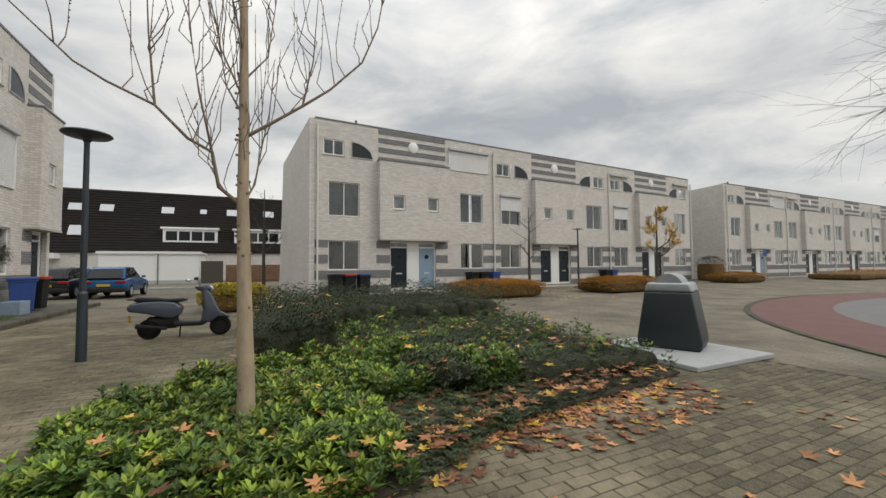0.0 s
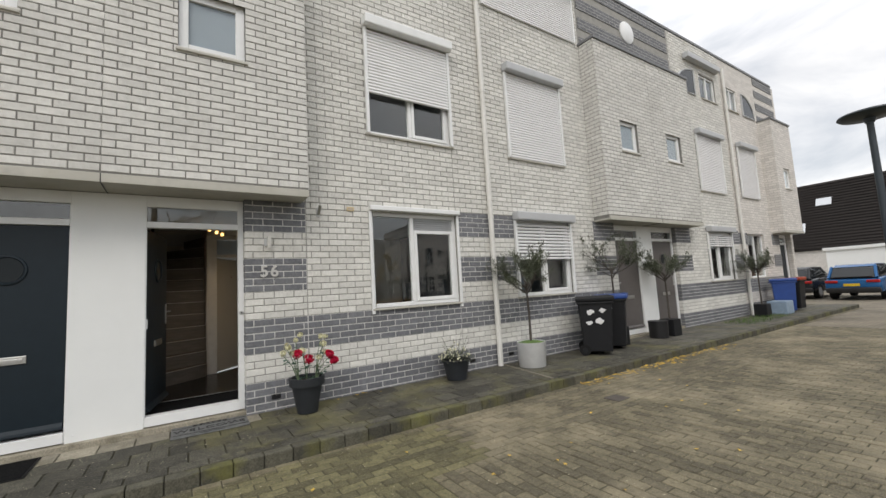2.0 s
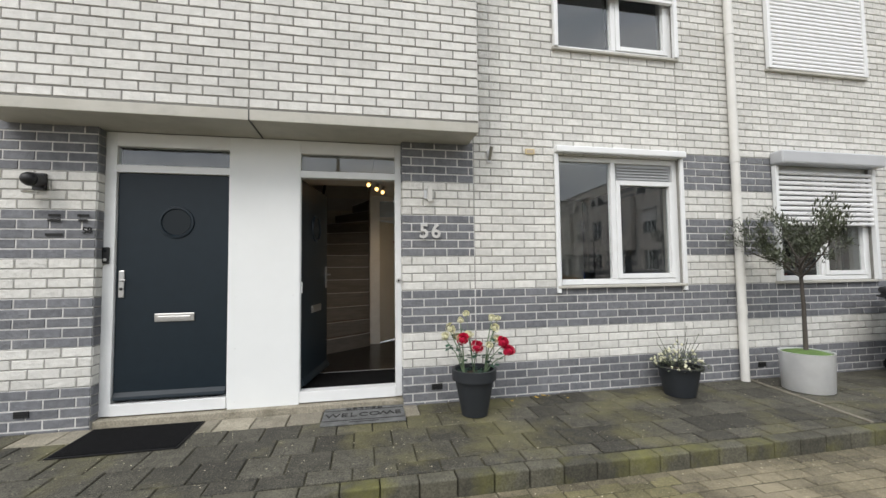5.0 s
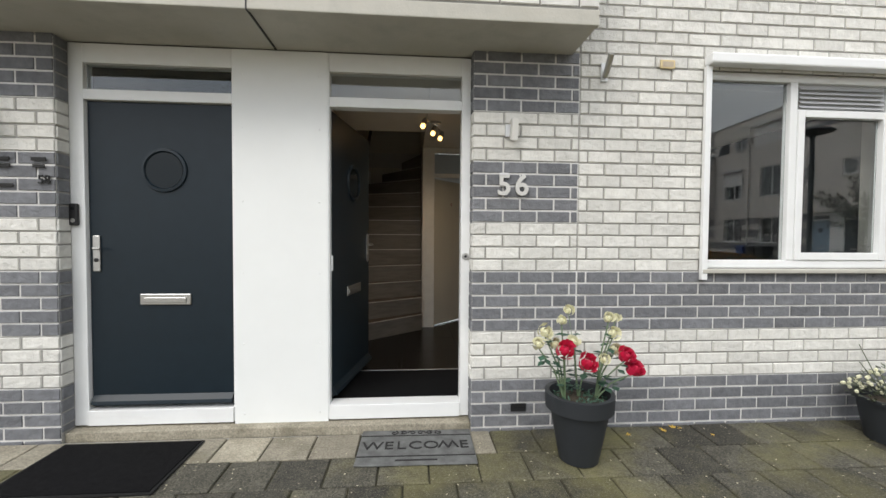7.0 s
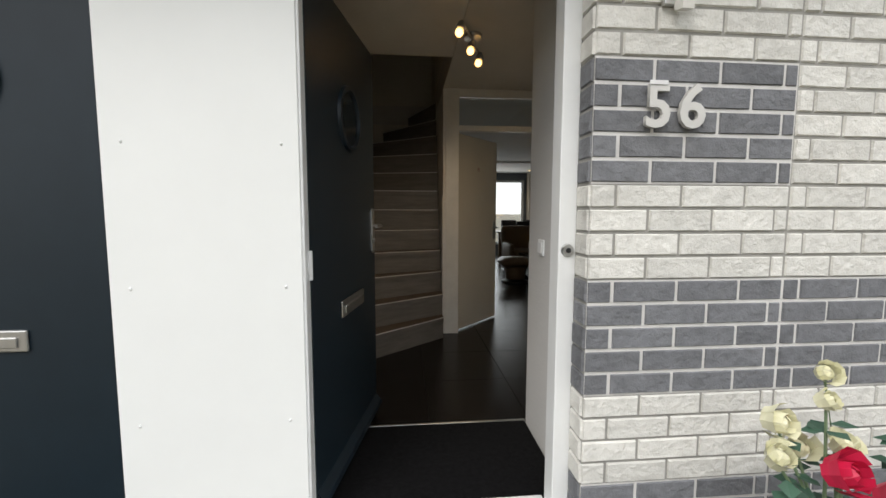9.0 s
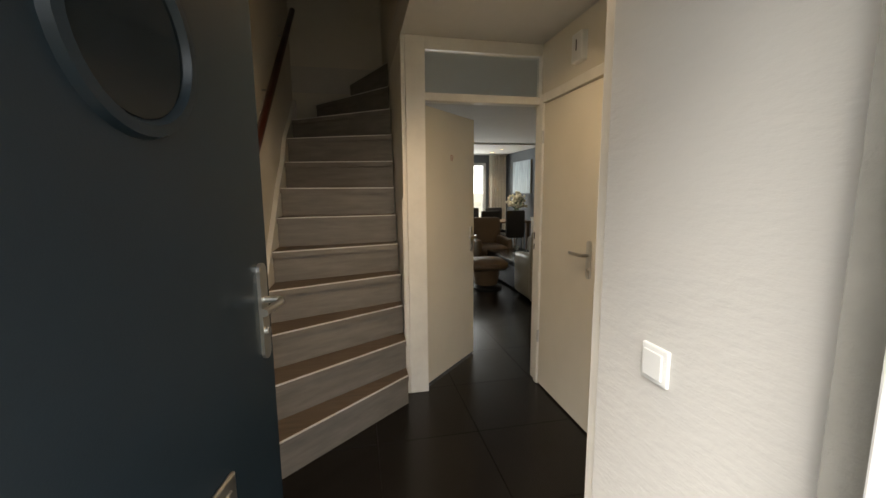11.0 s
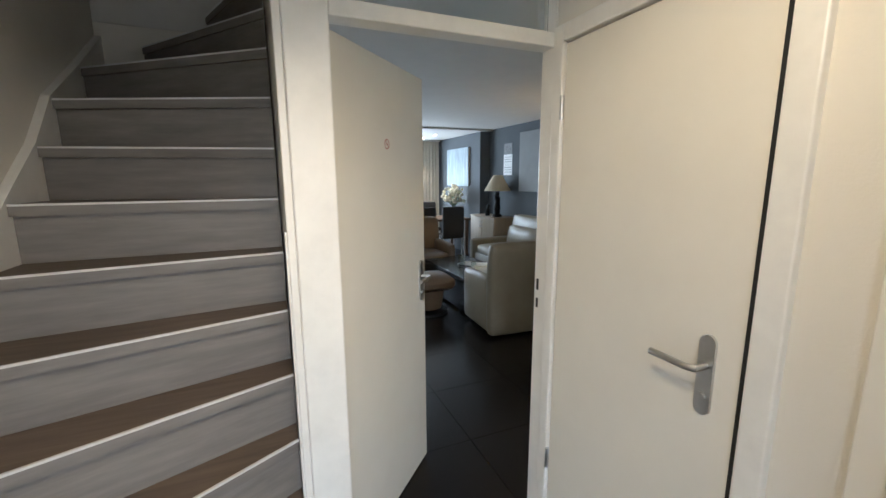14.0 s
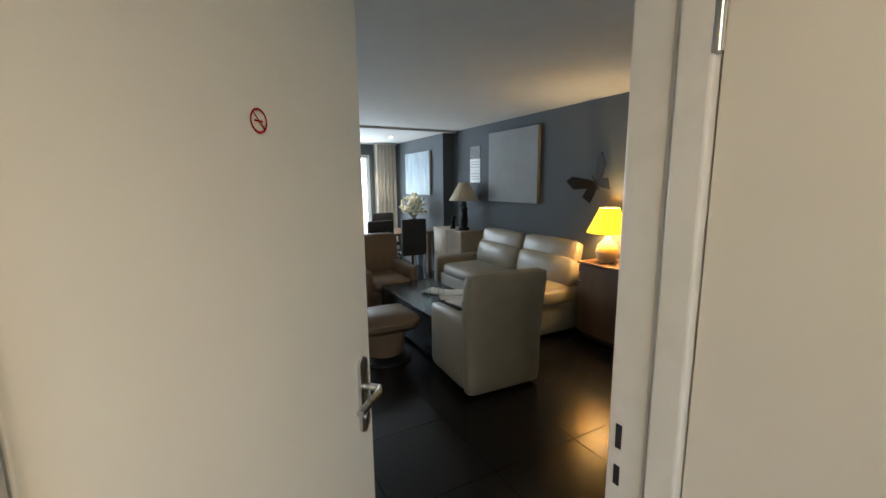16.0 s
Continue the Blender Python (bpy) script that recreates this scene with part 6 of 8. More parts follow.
def rose(m, c, r, rnd):
    """A rose head: a tight core and three rings of overlapping petals."""
    c = Vector(c)
    m.ball(c, r * 0.55, 5, 1.1)
    for j in range(3):
        pol = 0.75 + 0.42 * j
        for k in range(5):
            a = 2 * math.pi * (k + 0.4 * j) / 5 + rnd.uniform(-0.15, 0.15)
            pts, wob = [], rnd.uniform(0.82, 1.15)
            for v in (-0.5, 0.0, 0.55):
                for u in (-0.6, 0.0, 0.6):
                    th, ph = pol - v * 0.9, a + u
                    rad = r * (0.58 + 0.16 * j + ((0.10 + 0.16 * j) if v > 0.3 else 0.0) + 0.06 * (1 - abs(u))) * wob
                    pts.append(c + Vector((math.sin(th) * math.cos(ph), math.sin(th) * math.sin(ph), math.cos(th) * 1.05)) * rad)
            m.add(pts, [(0, 1, 4, 3), (1, 2, 5, 4), (3, 4, 7, 6), (4, 5, 8, 7)])


def pot(parent, r0, r1, h, material, rim=0.05):
    prof = [(r0, 0), (r0 + (r1 - r0) * 0.8, h - rim), (r1 + 0.012, h - rim + 0.004), (r1 + 0.016, h), (r1 - 0.012, h), (r1 - 0.02, h - 0.06)]
    part("pot", M().lathe((0, 0, 0), prof, 32), material, parent, smooth=True)
    part("soil", M().lathe((0, 0, h - 0.075), [(r1 - 0.03, 0), (r1 - 0.03, 0.02), (r1 * 0.5, 0.035), (0.02, 0.04)], 24), SOIL, parent, smooth=True)


rp = thing("potted_roses", "dark round pot with white and red artificial roses", "potted plant", pose(1.145, -0.40, 0.12))
pot(rp, 0.120, 0.195, 0.42, POTD, 0.10)
rnd = random.Random(21)
stems, lv, wh, rd = M(), M(), [], []
heads = [(x_, y_, z_ + 0.13, k_) for x_, y_, z_, k_ in [(-0.13, -0.02, 0.74, 0), (-0.22, 0.03, 0.66, 0), (-0.28, -0.04, 0.60, 0), (-0.06, 0.05, 0.79, 0), (-0.15, 0.03, 0.58, 0), (-0.13, -0.08, 0.57, 1), (0.0, -0.11, 0.50, 1), (0.18, 0.0, 0.75, 0), (0.25, 0.05, 0.74, 0), (0.20, -0.02, 0.66, 0), (0.22, 0.0, 0.55, 0), (0.27, -0.05, 0.52, 1), (0.32, -0.06, 0.44, 1), (0.14, -0.03, 0.50, 0), (-0.05, 0.0, 0.60, 0)]]
bases = [(-0.10, -0.02), (-0.08, 0.03), (0.0, 0.02), (0.10, 0.0)]
for i, (x, y, z, k) in enumerate(heads):
    bx, by = bases[0 if x < -0.1 else (2 if x < 0.1 else 3)]
    part("stem", M().tube([(bx, by, 0.36), (bx * 0.6 + x * 0.4, by * 0.6 + y * 0.4, 0.36 + (z - 0.36) * 0.55), (x, y, z - 0.02)], [0.006, 0.005, 0.004], 6), STEM, rp, smooth=True)
    mm = M()
    rose(mm, (0, 0, 0), 0.049 if k else rnd.uniform(0.026, 0.044), rnd)
    mm.moved(Matrix.Translation((x, y, z)) @ Matrix.Rotation(rnd.uniform(-0.5, 0.5), 4, "Y") @ Matrix.Rotation(rnd.uniform(0.5, 1.25), 4, "X"))
    part("rose_head", mm, PETALR if k else PETALW, rp, "red rose head" if k else "")
    for _ in range(5):
        t = rnd.uniform(0.3, 0.9)
        p = (bx + (x - bx) * t, by + (y - by) * t, 0.36 + (z - 0.36) * t)
        a = rnd.uniform(0, 6.28)
        leaf(lv, p, (math.cos(a), math.sin(a), rnd.uniform(-0.5, 0.3)), (0, 0, 1), rnd.uniform(0.05, 0.075), rnd.uniform(0.045, 0.06))
part("leaves", lv, STEMLEAF, rp)
gravel = M()
for i in range(150):
    a, r = rnd.uniform(0, 6.28), 0.16 * math.sqrt(rnd.random())
    leaf(gravel, (r * math.cos(a), r * math.sin(a), 0.382), (rnd.uniform(-1, 1), rnd.uniform(-1, 1), rnd.uniform(0.1, 0.7)), (0, 0, 1), rnd.uniform(0.02, 0.045), 0.014)
tagged(part("pot_moss", gravel, STEMLEAF, rp), kind="stuff")

sp2 = thing("potted_shrub", "dark pot with a low white-flowering shrub", "potted plant", pose(3.42, -0.33, 0.12))
pot(sp2, 0.15, 0.215, 0.30, POTD, 0.03)
lv, fl2 = M(), M()
for i in range(420):
    a, r = rnd.uniform(0, 6.28), 0.27 * math.sqrt(rnd.random())
    z = 0.28 + rnd.uniform(0, 0.26) * (1.15 - r / 0.27)
    p = (r * math.cos(a), r * math.sin(a), z)
    leaf(lv, p, (math.cos(a) * 0.7, math.sin(a) * 0.7, rnd.uniform(-0.2, 0.9)), (0, 0, 1), rnd.uniform(0.03, 0.05), 0.02)
    if i % 7 == 0:
        fl2.ball((p[0], p[1], p[2] + 0.02), 0.014, 3)
for i in range(9):
    a = rnd.uniform(0, 6.28)
    lv.tube([(0.05 * math.cos(a), 0.05 * math.sin(a), 0.3), (0.2 * math.cos(a), 0.2 * math.sin(a), 0.5 + rnd.uniform(0, 0.2))], 0.003, 4)
part("leaves", lv, LEAF_O, sp2)
tagged(part("blossoms", fl2, PETALW, sp2), kind="stuff")


def branchy(mt, ml, p, d, length, r, depth, rnd, leaves, spread=0.6, lsize=0.05, up=0.1):
    """A limb that bends, forks and bears leaves at its ends."""
    p, d = Vector(p), Vector(d).normalized()
    pts, rad = [p.copy()], [r]
    n = 4
    for i in range(n):
        d = (d + Vector((rnd.uniform(-1, 1), rnd.uniform(-1, 1), rnd.uniform(-0.6, 1) + up)) * 0.18).normalized()
        p = p + d * length / n
        pts.append(p.copy())
        rad.append(r * (1 - 0.55 * (i + 1) / n))
        if depth == 0 and leaves:
            for _ in range(leaves):
                q = p + Vector((rnd.gauss(0, 0.03), rnd.gauss(0, 0.03), rnd.gauss(0, 0.03)))
                dd = d + Vector((rnd.uniform(-1, 1), rnd.uniform(-1, 1), rnd.uniform(-1, 1))) * 1.1
                leaf(ml, q, dd, (0, 0, 1), lsize * rnd.uniform(0.7, 1.3), lsize * 0.3)
    mt.tube(pts, rad, 6 if r > 0.01 else 4, cap=False)
    if depth > 0:
        for k in range(rnd.choice((3, 4))):
            i = rnd.randrange(2, n + 1)
            dd = (d + Vector((rnd.uniform(-1, 1), rnd.uniform(-1, 1), rnd.uniform(-0.5, 0.8))) * spread).normalized()
            branchy(mt, ml, pts[i], dd, length * rnd.uniform(0.55, 0.8), rad[i] * 0.7, depth - 1, rnd, leaves, spread, lsize, up)


def olive(m, h_trunk, crown, seed, label, potkind):
    o = thing("olive_tree", label, "tree", m, group="potted olive trees")
    rnd = random.Random(seed)
    if potkind == "zinc":
        part("tub", M().lathe((0, 0, 0), [(0.222, 0), (0.226, 0.005), (0.240, 0.40), (0.244, 0.41), (0.232, 0.41), (0.228, 0.36)], 40), ZINC, o, "shiny zinc tub", smooth=True)
        part("moss", M().lathe((0, 0, 0.35), [(0.228, 0), (0.22, 0.045), (0.12, 0.07), (0.02, 0.075)], 24), GRASS, o, smooth=True)
        z0 = 0.40
    else:
        part("tub", M().box(-0.17, -0.17, 0, 0.17, 0.17, 0.38, 0.012), GREYBIN, o)
        z0 = 0.38
    mt, ml = M(), M()
    mt.tube([(0, 0, z0 - 0.05), (0.015, 0.01, z0 + h_trunk * 0.5), (-0.02, 0.0, z0 + h_trunk)], [0.024, 0.020, 0.017], 10)
    for k in range(12):
        a = k * 2.4
        branchy(mt, ml, (-0.02, 0, z0 + h_trunk - rnd.uniform(0, 0.22)), (math.cos(a), math.sin(a), rnd.uniform(0.15, 1.1)), crown * rnd.uniform(0.5, 0.9), 0.011, 1, rnd, 21, 0.95, 0.056)
    part("trunk", mt, BARKD, o, smooth=True)
    part("crown", ml, LEAF_O, o)
    return o


olive(pose(4.88, -0.50, 0.12), 1.02, 0.74, 31, "potted olive tree with sparse crown in a shiny zinc tub", "zinc")
olive(pose(7.62, -0.30, 0.12), 1.22, 0.80, 33, "potted olive tree in a square dark tub", "square")
olive(pose(9.50, -0.42, 0.12), 1.05, 0.62, 34, "potted olive tree in a square dark tub", "square")
olive(pose(14.6, -0.50, 0.12), 1.1, 0.55, 35, "potted olive tree in a square dark tub", "square")


# ---- wheeled bins ----
def bin_(m, body, lid, label, stickers=False):
    b = thing("wheeled_bin", label, "bin", m, group="wheeled bins")
    bm = M().box(-0.27, -0.30, 0.06, 0.27, 0.30, 0.98, 0.02)
    bm.v = [(x * (0.84 + 0.16 * z), y * (0.82 + 0.18 * z), z) for x, y, z in bm.v]
    part("body", bm, body, b)
    part("rim", M().box(-0.29, -0.33, 0.945, 0.29, 0.33, 0.985, 0.012), body, b)
    ld = M().pillow((0, 0.0, 1.03), (0.60, 0.70, 0.09), 0.035)
    ld.v = [(x, y, z + 0.03 * (0.35 - y) * (1 if z > 1.03 else 0)) for x, y, z in ld.v]
    part("lid", ld, lid, b, smooth=True)
    part("handle_bar", M().tube([(-0.24, 0.36, 0.96), (0.24, 0.36, 0.96)], 0.014, 8), body, b, smooth=True)
    for s in (-1, 1):
        wh = part("wheel", M().tube([(s * 0.25, 0.24, 0.10), (s * 0.30, 0.24, 0.10)], 0.10, 20), RUBBER, b, smooth=True)
        part("hub", M().tube([(s * 0.245, 0.24, 0.10), (s * 0.305, 0.24, 0.10)], 0.05, 14), GREYBIN, wh, smooth=True)
    if stickers:
        rnd = random.Random(4)
        for i, (x, z) in enumerate(((-0.16, 0.84), (0.02, 0.82), (0.17, 0.84), (-0.13, 0.64), (0.07, 0.66), (0.16, 0.62))):
            pts = [(x + (0.06 + rnd.uniform(-0.02, 0.02)) * math.cos(a), z + (0.05 + rnd.uniform(-0.025, 0.02)) * math.sin(a)) for a in [k * 0.7 for k in range(9)]]
            yq = -0.30 * (0.82 + 0.18 * z) - 0.002
            ob = part("sticker", M().prism(pts, 1, yq - 0.002, yq), STICKER, b, "torn white sticker")
            fix_normals(ob.data)
        for s, y0, z0, w, h in ((-1, -0.12, 0.82, 0.07, 0.05), (-1, 0.10, 0.80, 0.08, 0.06), (-1, -0.06, 0.62, 0.08, 0.07), (-1, 0.13, 0.60, 0.07, 0.05), (1, -0.05, 0.80, 0.10, 0.07), (1, 0.02, 0.62, 0.10, 0.06), (1, 0.17, 0.72, 0.06, 0.08), (1, -0.16, 0.66, 0.05, 0.06), (1, 0.05, 0.42, 0.12, 0.08)):
            xq = s * (0.27 * (0.84 + 0.16 * z0) + 0.003)
            pts = [(y0 + w * rnd.uniform(0.55, 1.1) * math.cos(k * 0.5712), z0 + h * rnd.uniform(0.45, 1.1) * math.sin(k * 0.5712)) for k in range(11)]
            ob = part("sticker", M().prism(pts, 0, xq - 0.002, xq + 0.002), STICKER, b, "torn white sticker")
            fix_normals(ob.data)
    return b


bin_(pose(6.55, -0.58, 0.12, 0, 0, 40), GREYBIN, GREYBIN, "dark grey wheeled bin with torn white stickers", True)
bin_(pose(7.28, -0.42, 0.12, 0, 0, 30), GREYBIN, BLUEBIN, "dark grey wheeled bin with blue lid")
bin_(pose(16.3, -0.55, 0.12, 0, 0, 20), BLUEBIN, BLUEBIN, "blue wheeled bin beside a tub on the pavement")
bin_(pose(17.2, -0.5, 0.12, 0, 0, 0), GREYBIN, mat("orange_lid", (0.32, 0.05, 0.02), 0.5), "dark wheeled bin with orange-red lid")
solid("storage_tub", M().box(15.4, -0.85, 0.12, 16.0, -0.35, 0.52, 0.02), mat("pale_blue_tub", (0.25, 0.33, 0.42), 0.4), "pale blue translucent storage tub on the pavement", "tub")
for i, (x, y) in enumerate(((-4.4, -0.55), (-3.7, -0.5), (-3.0, -0.55))):
    b = bin_(far_m @ pose(x, y, 0, 0, 0, 0), GREYBIN, (GREYBIN, mat("red_lid", (0.35, 0.04, 0.02), 0.5), BLUEBIN)[i], "dark wheeled bin before the far terrace")
for x, ma in ((3.4, GREYBIN), (4.1, GREYBIN), (4.9, BLUEBIN), (14.6, GREYBIN), (15.3, BLUEBIN)):
    bin_(far_m @ pose(x, -0.6, 0), ma, ma, "wheeled bin before the far terrace")
solid("log_roll_planter", M().lathe((9.02, -0.40, 0.12), [(0.20, 0), (0.21, 0.38), (0.19, 0.38)], 20), BLACK, "round black planter beside the porch", "planter", smooth=True)

# ---- street lamp ----
sl_ = thing("street_lamp", "dark painted post with a flat round lamp head", "street lamp", pose(7.826, -4.376, 0))
part("lower_post", M().tube([(0, 0, 0), (0, 0, 1.05)], [0.072, 0.068], 18), POLE, sl_, smooth=True)
part("collar", M().tube([(0, 0, 1.05), (0, 0, 1.09)], [0.072, 0.05], 18), POLE, sl_, smooth=True)
part("upper_post", M().tube([(0.0, 0, 1.09), (0, 0, 3.52)], [0.046, 0.038], 16), POLE, sl_, smooth=True)
part("lamp_head", M().lathe((0, 0, 3.52), [(0.05, -0.06), (0.07, 0.0), (0.30, 0.03), (0.33, 0.055), (0.32, 0.075), (0.10, 0.11), (0.02, 0.115)], 32), POLE, sl_, smooth=True)
sl2 = thing("street_lamp", "dark lamp post before the far terrace", "street lamp", far_m @ pose(9.3, -3.0, 0))
part("post", M().tube([(0, 0, 0), (0, 0, 3.5)], [0.06, 0.04], 12), POLE, sl2, smooth=True)
part("lamp_head", M().lathe((0, 0, 3.5), [(0.05, 0), (0.33, 0.04), (0.02, 0.11)], 24), POLE, sl2, smooth=True)

# ---- scooter ----
sc_ = thing("scooter", "grey motor scooter on its stand, black seat", "scooter", pose(9.62, -5.55, 0, 0, 0, -90))
for x, nm in ((-0.62, "rear_wheel"), (0.64, "front_wheel")):
    wv = M()
    R, r, n, k2 = 0.158, 0.048, 28, 10
    for i in range(n):
        a = 2 * math.pi * i / n
        for j in range(k2):
            b = 2 * math.pi * j / k2
            wv.v.append((x + (R + r * math.cos(b)) * math.cos(a), r * 1.1 * math.sin(b), 0.207 + (R + r * math.cos(b)) * math.sin(a)))
    for i in range(n):
        for j in range(k2):
            wv.f.append((i * k2 + j, ((i + 1) % n) * k2 + j, ((i + 1) % n) * k2 + (j + 1) % k2, i * k2 + (j + 1) % k2))
    w = part("wheel", wv, RUBBER, sc_, smooth=True)
    part("rim", M().tube([(x, -0.035, 0.207), (x, 0.035, 0.207)], 0.112, 20), GREYBIN, w, smooth=True)


def profile(name, pts, y0, y1, material, parent, bev=0.03):
    bm = bmesh.new()
    lo = [bm.verts.new((x, y0, z)) for x, z in pts]
    hi = [bm.verts.new((x, y1, z)) for x, z in pts]
    bm.faces.new(lo[::-1])
    bm.faces.new(hi)
    n = len(pts)
    for i in range(n):
        bm.faces.new((lo[i], lo[(i + 1) % n], hi[(i + 1) % n], hi[i]))
    bmesh.ops.recalc_face_normals(bm, faces=bm.faces[:])
    bmesh.ops.bevel(bm, geom=bm.edges[:], offset=bev, segments=3, affect="EDGES", profile=0.5, clamp_overlap=True)
    return part(name, M().take(bm), material, parent, smooth=True)


profile("rear_body", [(-0.98, 0.66), (-0.92, 0.74), (-0.70, 0.77), (-0.40, 0.77), (-0.16, 0.74), (-0.05, 0.64), (-0.07, 0.48), (-0.22, 0.41), (-0.42, 0.45), (-0.60, 0.52), (-0.80, 0.56), (-0.94, 0.58)], -0.19, 0.19, SCOOT, sc_, 0.05)
profile("floorboard", [(-0.22, 0.25), (-0.20, 0.37), (-0.05, 0.35), (0.28, 0.34), (0.42, 0.42), (0.40, 0.29), (0.30, 0.24)], -0.17, 0.17, BLACK, sc_)
profile("leg_shield", [(0.28, 0.33), (0.34, 0.60), (0.30, 0.94), (0.40, 1.00), (0.49, 0.82), (0.58, 0.60), (0.66, 0.46), (0.46, 0.30)], -0.18, 0.18, SCOOT, sc_)
profile("front_mudguard", [(0.44, 0.42), (0.52, 0.52), (0.68, 0.49), (0.82, 0.40), (0.80, 0.36), (0.64, 0.44), (0.50, 0.38)], -0.07, 0.07, SCOOT, sc_, 0.02)
profile("seat", [(-0.88, 0.79), (-0.82, 0.87), (-0.48, 0.85), (-0.30, 0.82), (-0.02, 0.83), (0.05, 0.77), (-0.1, 0.74), (-0.80, 0.76)], -0.14, 0.14, SEATB, sc_)
profile("handlebar_cover", [(0.18, 1.00), (0.24, 1.06), (0.40, 1.09), (0.48, 1.02), (0.44, 0.95), (0.34, 0.92)], -0.17, 0.17, SCOOT, sc_)
part("handlebar", M().tube([(0.20, -0.34, 1.04), (0.30, -0.15, 1.03), (0.30, 0.15, 1.03), (0.20, 0.34, 1.04)], 0.016, 8), BLACK, sc_, smooth=True)
part("headlight", M().ball((0.44, 0, 1.0), 0.065, 8), CARS, sc_, smooth=True)
part("tail_light", M().ball((-0.90, 0, 0.62), 0.05, 6), REDLAMP, sc_, smooth=True)
part("mirror", M().tube([(0.24, -0.24, 1.05), (0.10, -0.30, 1.17)], 0.006, 6).ball((0.07, -0.31, 1.19), 0.05, 6, 0.7), CARS, sc_, smooth=True)
part("mirror", M().tube([(0.24, 0.24, 1.05), (0.16, 0.30, 1.19)], 0.006, 6).ball((0.15, 0.31, 1.21), 0.05, 6, 0.7), BLACK, sc_, smooth=True)
part("engine", M().pillow((-0.40, 0.05, 0.33), (0.56, 0.20, 0.26), 0.07), BLACK, sc_, smooth=True)
part("exhaust", M().tube([(-0.30, -0.13, 0.22), (-0.82, -0.15, 0.30)], [0.03, 0.05], 12), GREYBIN, sc_, smooth=True)
part("stand", M().tube([(-0.10, 0.10, 0.25), (-0.12, 0.16, 0.0)], 0.014, 6), BLACK, sc_)
part("number_plate", M().box(-0.96, -0.06, 0.36, -0.945, 0.06, 0.50), PLATE, sc_)
part("luggage_rack", M().tube([(-0.70, -0.08, 0.80), (-0.98, -0.08, 0.82), (-0.98, 0.08, 0.82), (-0.70, 0.08, 0.80)], 0.010, 6), BLACK, sc_, smooth=True)


# ---- cars ----
def car(m, paint, label):
    c = thing("car", label, "car", m, group="parked cars")
    body = [(-2.05, 0.32), (-2.10, 0.62), (-2.0, 0.92), (-1.2, 0.98), (0.7, 0.98), (1.85, 0.82), (2.08, 0.60), (2.05, 0.32)]
    profile("body", body, -0.90, 0.90, paint, c, 0.10)
    cab = [(-2.0, 0.94), (-1.72, 1.38), (-1.3, 1.50), (0.0, 1.48), (0.85, 0.98)]
    cabin = profile("cabin", cab, -0.80, 0.80, CARG, c, 0.06)
    for v in cabin.data.vertices:
        v.co.y *= 1.0 - 0.30 * max(0.0, v.co.z - 0.98)
    profile("roof_panel", [(-1.66, 1.42), (-1.3, 1.53), (0.0, 1.51), (0.18, 1.43), (-0.1, 1.45), (-1.3, 1.47)], -0.66, 0.66, paint, c, 0.015)
    for s in (-1, 1):
        part("pillar", M().tube([(-2.0, s * 0.76, 0.95), (-1.66, s * 0.69, 1.44)], 0.06, 8), paint, c, smooth=True)
        part("tail_light", M().pillow((-2.06, s * 0.66, 0.80), (0.10, 0.42, 0.12), 0.03), REDLAMP, c, smooth=True)
        part("mirror", M().pillow((0.55, s * 0.98, 1.02), (0.12, 0.18, 0.12), 0.04), paint, c, smooth=True)
        for x in (-1.30, 1.32):
            w = part("wheel", M().tube([(x, s * 0.72, 0.33), (x, s * 0.91, 0.33)], 0.33, 28), RUBBER, c, smooth=True)
            part("rim", M().tube([(x, s * 0.80, 0.33), (x, s * 0.915, 0.33)], 0.21, 20), CARS, w, smooth=True)
    part("rear_window", M().add([(-2.02, -0.62, 1.0), (-2.02, 0.62, 1.0), (-1.76, 0.56, 1.38), (-1.76, -0.56, 1.38)], [(0, 1, 2, 3)]), CARG, c)
    part("bumper", M().pillow((-2.06, 0, 0.42), (0.16, 1.74, 0.24), 0.06), BLACK, c, smooth=True)
    part("number_plate", M().box(-2.15, -0.26, 0.60, -2.13, 0.26, 0.71), PLATE, c)
    return c


car(pose(26.2, -0.60, 0, 0, 0, -2), CARB, "blue hatchback car seen from behind")
car(pose(26.9, 1.75, 0, 0, 0, -2), CARK, "dark hatchback car parked beside the terrace")
car(pose(32.0, 3.9, 0, 0, 0, -2), CARS, "silver hatchback car parked farther on")

# ---- underground waste container ----
uc = thing("waste_container", "dark steel waste container with pale lid on a concrete slab", "waste container", pose(4.12, -13.15, 0, 0, 0, 25))
part("slab", M().box(-1.1, -0.75, 0.0, 0.85, 1.1, 0.07, 0.012).moved(Matrix.Rotation(radians(-25), 4, "Z")), CSLAB, uc)
profile("body", [(-0.44, 0.07), (-0.47, 0.20), (-0.34, 0.98), (0.34, 0.98), (0.47, 0.20), (0.44, 0.07)], -0.40, 0.40, CONT, uc, 0.03)
profile("lid", [(-0.35, 0.982), (-0.30, 1.13), (0.30, 1.13), (0.35, 0.982)], -0.38, 0.36, CONTTOP, uc, 0.03)
part("drum", M().tube([(0, -0.30, 1.06), (0, 0.30, 1.06)], 0.215, 30), CONTTOP, uc, smooth=True)
part("handle_knob", M().tube([(0, -0.301, 1.20), (0, -0.33, 1.20)], 0.03, 12), BLACK, uc, smooth=True)
part("sticker", M().box(-0.10, -0.405, 0.86, 0.0, -0.402, 0.89), STICKER, uc)

# ---- planting bed ----
bed = tagged(part("planting_bed", M().prism(BED, 2, -0.02, 0.035), SOIL), "bare dark soil of the planting bed", "soil", kind="structure")
fix_normals(bed.data)
gr = random.Random(77)


